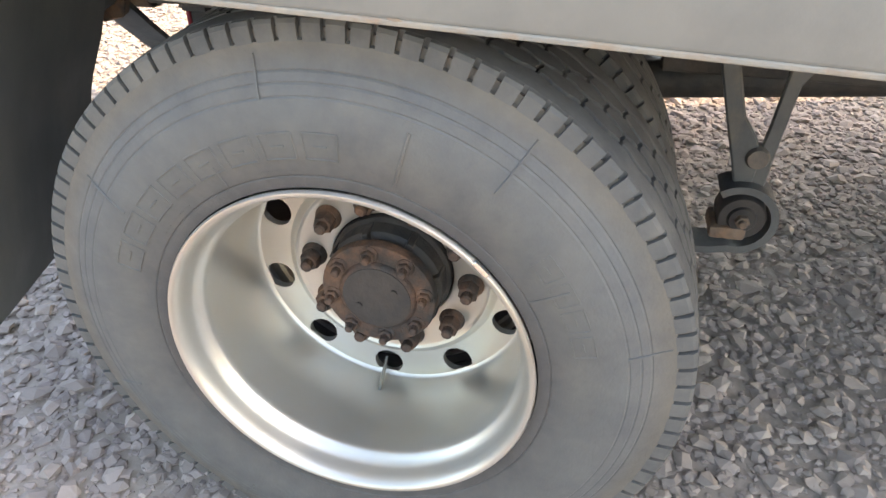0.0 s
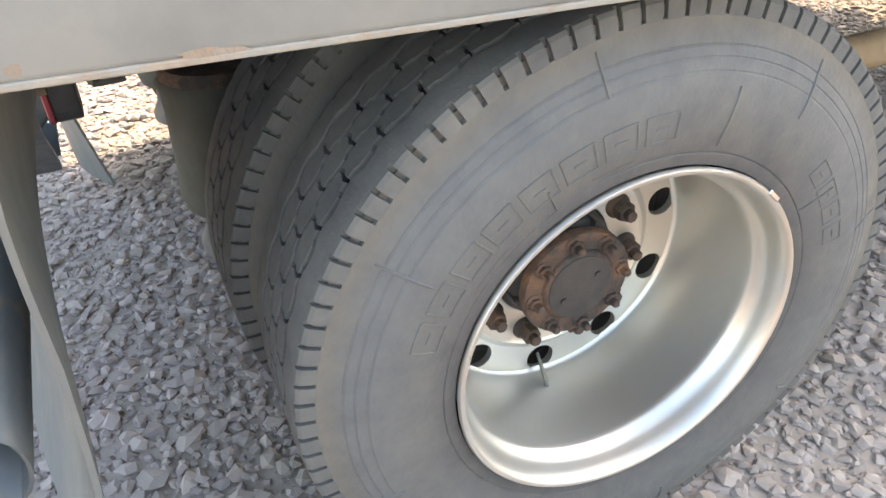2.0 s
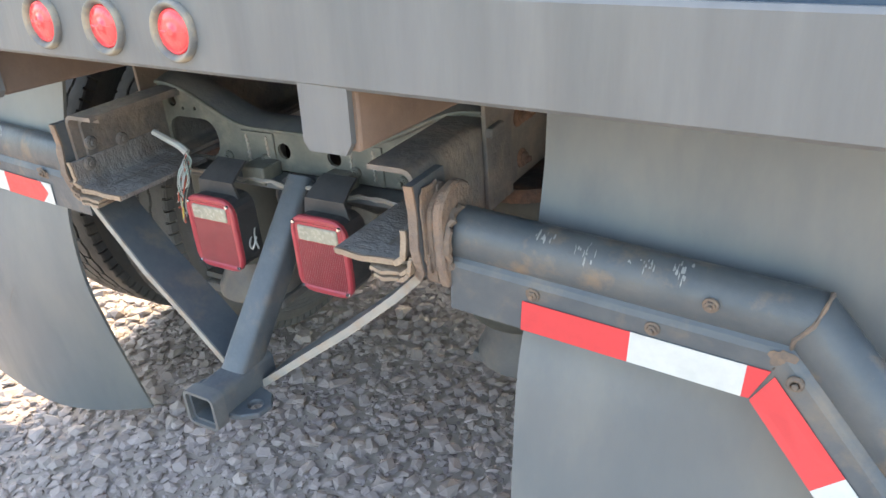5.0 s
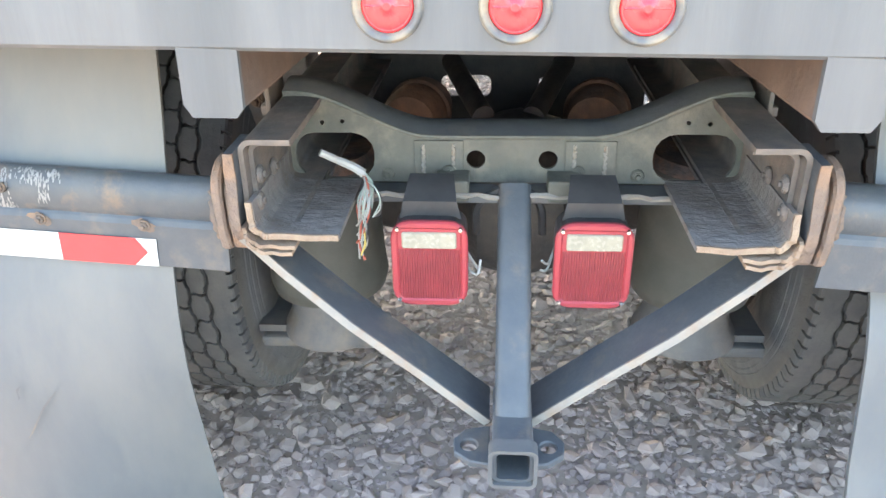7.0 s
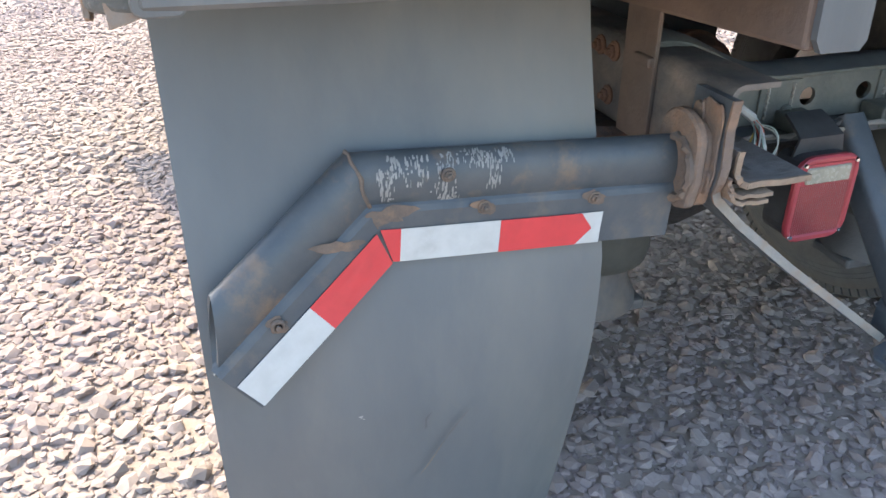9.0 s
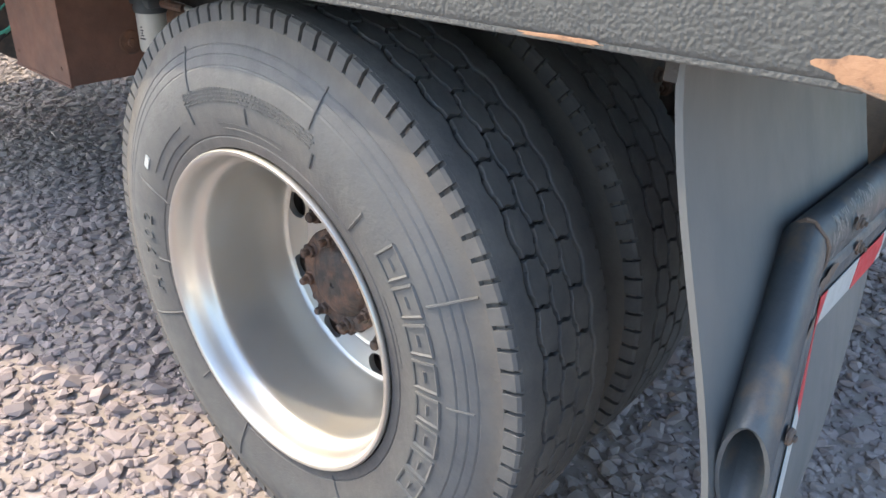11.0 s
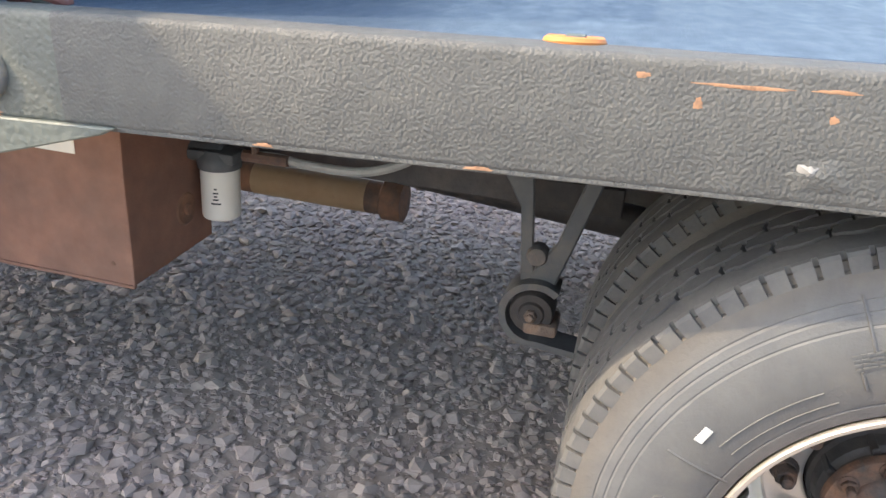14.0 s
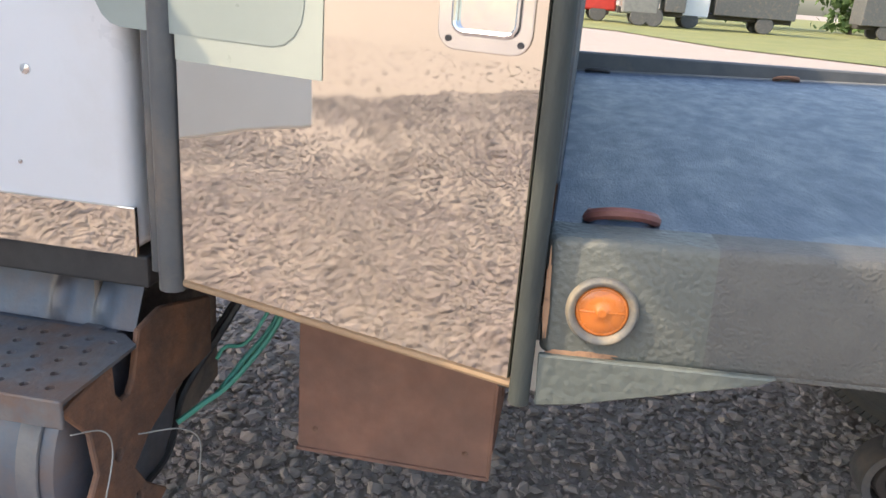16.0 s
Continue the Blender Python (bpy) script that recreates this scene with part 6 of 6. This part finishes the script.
prism(bm, [(-1.16, 0.772), (-1.03, 0.795), (-1.028, 0.735), (-1.012, 0.715), (-0.99, 0.715), (-0.975, 0.735), (-0.95, 0.815), (-0.877, 0.828), (-0.69, 0.775), (-0.69, 0.65), (-0.84, 0.64), (-0.94, 0.602), (-0.985, 0.565), (-0.95, 0.51), (-0.885, 0.452), (-0.93, 0.432), (-1.02, 0.448), (-1.1, 0.43), (-1.18, 0.385), (-1.205, 0.39), (-1.2, 0.44), (-1.135, 0.55), (-1.088, 0.62), (-1.1, 0.7)], 0.012, Matrix.Translation((0, 2.055, 0)) @ ALONGY, 0.003, [circle(0.012, -0.98, 0.5, 12), circle(0.01, -1.03, 0.62, 12)])
part("bracket", bm, RUST, step, "rust-brown cut tank bracket")
bm = bmesh.new()
prism(bm, [(-0.9, 0.9), (-0.45, 0.92), (-0.45, 0.45), (-0.62, 0.42), (-0.75, 0.5), (-0.9, 0.62)], 0.01, Matrix.Translation((0, 2.16, 0)) @ ALONGY, 0.003)
part("back_plate", bm, FRAMERUST, step, "dark rust-stained plate")
bm = bmesh.new()
prism(bm, [(-0.62, 0.95), (-0.22, 0.95), (-0.22, 0.62), (-0.36, 0.56), (-0.5, 0.6), (-0.62, 0.55)], 0.01, Matrix.Translation((0, 2.24, 0)) @ ALONGY, 0.003)
part("back_plate", bm, HUBRUST, step, "dark greasy rusted plate")
wires = empty("loose_wires", truck, label="loose green wires and black hoses hanging under the cabinet")
for pts, r, m in (
    ([(-0.6, 1.9, 0.9), (-0.62, 1.93, 0.72), (-0.7, 2.0, 0.6), (-0.76, 2.05, 0.56), (-0.8, 2.078, 0.54)], 0.006, GREENWIRE),
    ([(-0.59, 1.92, 0.9), (-0.61, 1.94, 0.72), (-0.67, 2.0, 0.62), (-0.72, 2.03, 0.57)], 0.006, GREENWIRE),
    ([(-0.61, 1.9, 0.85), (-0.66, 1.98, 0.68), (-0.7, 2.02, 0.67), (-0.72, 2.03, 0.65)], 0.004, GREENWIRE),
    ([(-0.98, 2.05, 0.63), (-0.93, 2.0, 0.62), (-0.88, 1.99, 0.57), (-0.86, 2.0, 0.5), (-0.87, 2.0, 0.46)], 0.0015, WIREGREY),
    ([(-1.16, 2.045, 0.74), (-1.11, 2.03, 0.72), (-1.085, 2.03, 0.68), (-1.1, 2.03, 0.62), (-1.16, 2.04, 0.47)], 0.0013, WIREGREY),
    ([(-0.56, 2.0, 0.8), (-0.62, 2.08, 0.64), (-0.7, 2.12, 0.54), (-0.8, 2.1, 0.47), (-0.92, 2.1, 0.45)], 0.008, BLACK),
    ([(-0.5, 2.02, 0.8), (-0.6, 2.12, 0.6), (-0.76, 2.13, 0.5)], 0.006, BLACK),
):
    bm = bmesh.new()
    tube(bm, curve_pts(pts, 6), r, 6)
    part("wire", bm, m, wires, "loose wire", True)
harness = empty("wiring_harness", truck, label="cut wiring harness with bare coloured ends")
bm = bmesh.new()
tube(bm, curve_pts([(-0.309, -0.672, 0.865), (-0.285, -0.664, 0.85), (-0.26, -0.657, 0.835), (-0.243, -0.656, 0.823)], 6), [0.0062 + 0.0001 * k for k in range(19)], 8)
part("sheath", bm, WIREGREY, harness, "dusty grey sheath", True)
rnd = random.Random(40)
for k in range(24):
    bm = bmesh.new()
    p0 = Vector((-0.243, -0.656, 0.823)) + Vector([rnd.uniform(-0.004, 0.004) for _ in range(3)])
    p1 = Vector((-0.236, -0.67, 0.802)) + Vector([rnd.uniform(-0.007, 0.009) for _ in range(3)])
    low = rnd.choice((0.0, 0.25, 0.6, 1.0))
    p2 = Vector((-0.241 - 0.004 * low, -0.684, 0.775)) + Vector([rnd.uniform(-0.01, 0.014) for _ in range(3)])
    p3 = Vector((-0.248, -0.69, 0.752 - 0.034 * low)) + Vector([rnd.uniform(-0.008, 0.01) for _ in range(3)])
    p4 = Vector((-0.247, -0.693, 0.738 - 0.046 * low)) + Vector([rnd.uniform(-0.008, 0.008) for _ in range(3)])
    tube(bm, curve_pts([p0, p1, p2, p3, p4], 5), rnd.uniform(0.0012, 0.002), 5)
    part("wire", bm, (WIREGREY, WIREPALE, WIRERED, WIREGREY, WIREPALE, BLACK, WIREGREY, WIRERED)[k % 8] if k != 13 else WIREYELLOW, harness, "thin cut wire", True)
for k in range(3):
    bm = bmesh.new()
    tube(bm, curve_pts([(-0.24, -0.664, 0.815), (-0.222 + 0.004 * k, -0.685, 0.812 - 0.007 * k), (-0.213, -0.692, 0.789 - 0.01 * k), (-0.226, -0.694, 0.762)], 5), 0.0012, 5)
    part("wire", bm, (WIREPALE, WIREGREY, BLACK)[k], harness, "thin cut wire", True)

lamp_leads = empty("lamp_leads", truck, label="loose lamp leads and a dark hose behind the tail lamps")
for pts, r, m in (
    ([(-0.085, -0.66, 0.7), (-0.07, -0.7, 0.675), (-0.055, -0.71, 0.668), (-0.05, -0.7, 0.69)], 0.0022, WIREGREY),
    ([(-0.085, -0.66, 0.705), (-0.065, -0.69, 0.685), (-0.05, -0.7, 0.664)], 0.002, WIREGREY),
    ([(0.075, -0.66, 0.7), (0.062, -0.69, 0.68), (0.05, -0.7, 0.69)], 0.0022, WIREGREY),
    ([(0.075, -0.66, 0.695), (0.06, -0.7, 0.675), (0.048, -0.7, 0.672)], 0.002, WIREGREY),
    ([(-0.06, -0.6, 0.69), (-0.058, -0.61, 0.745), (-0.03, -0.615, 0.775), (0.0, -0.618, 0.785), (0.035, -0.615, 0.772), (0.052, -0.61, 0.74), (0.056, -0.6, 0.69)], 0.007, BLACK),
):
    bm = bmesh.new()
    tube(bm, curve_pts(pts, 6), r, 6)
    part("lead", bm, m, lamp_leads, "loose lead", True)


# ---- tyre sidewall marks ----
def on_wall(r, a, h=0.0035):
    """A point on the sidewall at radius r and angle a (degrees from +y, towards +z), in the wheel's own frame."""
    prof = tyre_profile()[:24]
    x = np.interp(r, [p[0] for p in prof], [p[1] for p in prof])
    return Vector((x + h, r * math.cos(radians(a)), r * math.sin(radians(a))))


def wall_line(wheel, r0, a0, r1, a1, w=0.0022, n=8):
    bm = bmesh.new()
    pts = [on_wall(r0 + (r1 - r0) * k / n, a0 + (a1 - a0) * k / n, 0.0004) for k in range(n + 1)]
    tube(bm, pts, w, 5)
    part("moulded_line", bm, RUBBER, wheel, "", True)


for wheel, lines in (
    (right_wheel, ((101.5, 0.415, 0.468), (146, 0.38, 0.456), (55.5, 0.385, 0.465), (11.5, 0.415, 0.473), (200, 0.4, 0.46), (240, 0.4, 0.46), (285, 0.4, 0.46), (325, 0.4, 0.46), (74, 0.32, 0.4), (118, 0.31, 0.345), (30, 0.31, 0.37))),
    (left_wheel, ((70, 0.39, 0.453), (114, 0.386, 0.454), (26.7, 0.399, 0.473), (157.5, 0.3, 0.392), (-157, 0.3, 0.42), (-133, 0.3, 0.336), (-108.4, 0.3, 0.405), (91.7, 0.336, 0.36), (49, 0.315, 0.365), (67, 0.335, 0.362), (117, 0.335, 0.362), (183, 0.3, 0.335), (-60, 0.3, 0.36), (5, 0.4, 0.44))),
):
    for a, r0, r1 in lines:
        wall_line(wheel, r0, a, r1, a)


def wall_arc(wheel, r, a0, a1, w=0.0012):
    bm = bmesh.new()
    n = max(4, int(abs(a1 - a0) / 2))
    tube(bm, [on_wall(r, a0 + (a1 - a0) * k / n, 0.0003) for k in range(n + 1)], w, 5)
    part("moulded_line", bm, RUBBER, wheel, "", True)


wall_arc(left_wheel, 0.345, 150, 125)
wall_arc(left_wheel, 0.325, 150, 123)
wall_arc(left_wheel, 0.322, 103, 78)


def letter_blocks(wheel, a0, a1, count, r0, r1, w):
    """Raised outlines, one for each letter of the maker's mark, as plain blocks."""
    pitch = (a1 - a0) / count
    for k in range(count):
        bm = bmesh.new()
        p, q = a0 + pitch * (k + 0.1), a0 + pitch * (k + 0.88)
        for ra, aa, rb, ab in ((r0, p, r1, p), (r1, p, r1, q), (r1, q, r0, q), (r0, q, r0, p), ((r0 + r1) / 2, p + (q - p) * 0.3, (r0 + r1) / 2, p + (q - p) * 0.7)):
            tube(bm, [on_wall(ra + (rb - ra) * i / 4, aa + (ab - aa) * i / 4, 0.0002) for i in range(5)], w, 5)
        part("moulded_mark", bm, RUBBER, wheel, "raised plain block moulded in the sidewall", True)


letter_blocks(left_wheel, 41, -28, 8, 0.346, 0.388, 0.0029)
letter_blocks(right_wheel, 162, 86, 8, 0.335, 0.372, 0.0017)
letter_blocks(right_wheel, 40, 12, 4, 0.345, 0.376, 0.0012)


def small_print(wheel, a0, a1, radii, w):
    """Rows of small raised dashes where print is too small to read."""
    bm = bmesh.new()
    random.seed(5)
    for r in radii:
        a = a0
        while a > a1:
            d = random.uniform(0.5, 1.3)
            tube(bm, [on_wall(r, a, 0.0002), on_wall(r, a - d, 0.0002)], w, 4)
            a -= d + 0.35
    part("moulded_print", bm, RUBBER, wheel, "rows of tiny raised print")


small_print(left_wheel, 118, 68, (0.366, 0.372, 0.378, 0.384), 0.002)
small_print(left_wheel, 105, 78, (0.33,), 0.0009)
small_print(left_wheel, 30, 10, (0.318,), 0.0009)
small_print(right_wheel, 108, 98, (0.318,), 0.0008)
small_print(right_wheel, 145, 132, (0.318,), 0.0008)


def moulded_text(wheel, text, r, a0, a1, size):
    """Raised characters along the sidewall, tops outward, read clockwise."""
    for k, ch in enumerate(text):
        cu = bpy.data.curves.new("glyph", "FONT")
        cu.body, cu.size, cu.align_x, cu.extrude = ch, size, "CENTER", 0.0019
        ob = new("glyph", cu)
        me = bpy.data.meshes.new_from_object(ob.evaluated_get(bpy.context.evaluated_depsgraph_get()))
        a = radians(a0 + (a1 - a0) * k / (len(text) - 1))
        p = on_wall(r, math.degrees(a), 0.0006)
        right, up = Vector((0, math.sin(a), -math.cos(a))), Vector((0, math.cos(a), math.sin(a)))
        m = Matrix((right, up, right.cross(up))).transposed().to_4x4()
        me.transform(Matrix.Translation(p) @ m @ Matrix.Translation((0, -0.36 * size, 0)))
        bm = bmesh.new()
        bm.from_mesh(me)
        bpy.data.objects.remove(ob)
        part("moulded_character", bm, RUBBER, wheel, "raised moulded tyre code")


moulded_text(left_wheel, "H-702", 0.359, 192.5, 169.5, 0.043)
bm = bmesh.new()
box(bm, (-0.0012, -0.006, -0.0125), (0.0012, 0.006, 0.0125), 0.0005, Matrix.Translation(on_wall(0.372, 150.0, 0.001)) @ pose(0, 0, 0, -25, 0, 0))
part("white_sticker", bm, TAPEWHITE, left_wheel, "small white paint mark")
# valve stem of the right wheel
bm = bmesh.new()
tube(bm, [(-0.25, -0.02, -0.215), (-0.215, -0.022, -0.25), (-0.2, -0.024, -0.268)], [0.003, 0.004, 0.004], 8)
lathe(bm, [(0.0, -0.206), (0.0065, -0.206), (0.007, -0.197), (0.005, -0.193), (0, -0.193)], 10, m=Matrix.Translation((0, -0.024, -0.268)))
part("valve_stem", bm, RING, right_wheel, "bright valve stem", True)
bm = bmesh.new()
box(bm, (-0.002, -0.004, -0.014), (0.006, 0.004, 0.014), 0.002, Matrix.Translation((0, 0.288 * math.cos(radians(45)), 0.288 * math.sin(radians(45)))) @ pose(0, 0, 0, 45, 0, 0))
part("balance_weight", bm, CHROME, right_wheel, "clip-on balance weight")


# ---- tie-down rings on the deck ----
def tie_down(x, y, m, label, tilt, k=1.0, sink=0.0):
    e = empty("tie_down_ring", truck, DK @ pose(x, y, 0.1405 - sink, 0, 0, 90) @ Matrix.Scale(k, 4), label)
    bm = bmesh.new()
    ring = [(0.042 * math.cos(t), 0.004 + 0.034 * math.sin(t) * math.cos(radians(tilt)), 0.006 + 0.034 * math.sin(t) * math.sin(radians(tilt))) for t in [math.pi * k / 12 for k in range(13)]]
    tube(bm, [*ring, (-0.042, -0.012, 0.006), (0.042, -0.012, 0.006), ring[0]], 0.008, 8)
    part("ring", bm, m, e, "", True)
    bm = bmesh.new()
    box(bm, (-0.016, -0.024, 0.0), (0.016, 0.0, 0.016), 0.003)
    part("clip", bm, GREENPAINT, e, "welded clip")


tie_down(-1.105, 1.3, REDOXIDE, "red-brown tie-down ring welded to the deck", 28, 0.95, 0.002)
tie_down(-1.125, 0.55, ORANGE, "orange-primed tie-down ring lying in its slot", 6, 0.75, 0.004)
tie_down(1.1, 0.6, RUST, "rusty tie-down ring welded to the deck", 20)
tie_down(1.1, 1.3, GREASE, "dark tie-down ring welded to the deck", 10)


# ---- far field, vehicles and trees ----
def make_field():
    b = bmesh.new()
    pts = [(16, -60), (21, -12), (27, -3.5), (34, 0), (40, 14), (60, 90), (160, 90), (160, -60)]
    vs = [b.verts.new((x, y, 0.02)) for x, y in pts]
    b.faces.new(vs)
    bmesh.ops.triangulate(b, faces=b.faces)
    tagged(part("grass_field", b, GRASS, None), "sunlit yellow-green grass field beyond the yard", "grass", kind="structure")


def far_truck(at, paint, label, long=7.0):
    e = tagged(empty("parked_truck", None, at), label, "truck", "vehicles parked by the trees")
    bm = bmesh.new()
    box(bm, (0.2, -1.15, 0.62), (2.2, 1.15, 2.7), 0.12)
    part("cab", bm, paint, e, "painted cab")
    bm = bmesh.new()
    box(bm, (2.5, -1.2, 0.85), (long, 1.2, 2.9), 0.05)
    part("body", bm, WHITE if paint is VRED else CHASSIS, e, "box body")
    bm = bmesh.new()
    box(bm, (0.0, -0.5, 0.6), (long, 0.5, 0.95), 0.05)
    part("chassis", bm, GREASE, e)
    bm = bmesh.new()
    box(bm, (0.17, -0.95, 1.7), (0.21, 0.95, 2.45), 0.01)
    part("windscreen", bm, GLASS, e, "dark glass")
    for x in (1.2, long - 1.6):
        for y in (-1.0, 1.0):
            bm = bmesh.new()
            lathe(bm, [(0, -0.14), (0.45, -0.14), (0.5, -0.1), (0.5, 0.1), (0.45, 0.14), (0, 0.14)], 20, m=Matrix.Translation((x, y, 0.5)) @ pose(0, 0, 0, 0, 0, 90))
            part("wheel", bm, TREAD, e, "black wheel", True)
    return e


def make_tree(at, h, seed):
    random.seed(seed)
    e = tagged(empty("tree", None, at), "dark green leafy tree at the edge of the field", "tree", "trees along the field")
    bm = bmesh.new()
    tube(bm, [(0, 0, -0.1), (0.1, 0, h * 0.3), (0.0, 0.1, h * 0.7)], [0.25, 0.18, 0.06], 8)
    for k in range(5):
        a = k * 1.26
        tube(bm, [(0.05, 0.02, h * (0.25 + 0.07 * k)), (math.cos(a) * h * 0.2, math.sin(a) * h * 0.2, h * (0.42 + 0.09 * k))], [0.09, 0.03], 6)
    part("trunk", bm, BARK, e, "brown trunk and limbs", True)
    bm = bmesh.new()
    for _ in range(900):
        c = Vector((random.gauss(0, 0.16) * h, random.gauss(0, 0.16) * h, h * min(1.05, max(0.05, random.gauss(0.5, 0.24)))))
        s = random.uniform(0.18, 0.42)
        q = rand_rot()
        vs = [bm.verts.new(c + q @ Vector((x * s, y * s, z * s))) for x, y, z in ((-1, -0.5, 0), (0.2, -0.7, 0.2), (1, 0, 0), (0.1, 0.7, -0.2))]
        bm.faces.new(vs)
    part("crown", bm, LEAF, e, "dense green leaves")


make_field()
far_truck(pose(47, -0.4, 0, 0, 0, 95), VRED, "red parked truck with a white body")
far_truck(pose(44.5, -0.3, 0, 0, 0, -88), RAILGREY, "small grey parked truck with a dark bed", 3.6)
far_truck(pose(47, -3.3, 0, 0, 0, -87), WHITE, "white parked truck with a dark body")
far_truck(pose(56, -21, 0, 0, 0, 92), CHASSIS, "small dark parked truck beside bushes", 4.5)
for k in range(16):
    make_tree(pose(64 + 4 * math.sin(k * 2.1), -56 + 6.2 * k, 0, 0, 0, 40 * k), 9 + 2.5 * math.sin(k * 1.7), k)
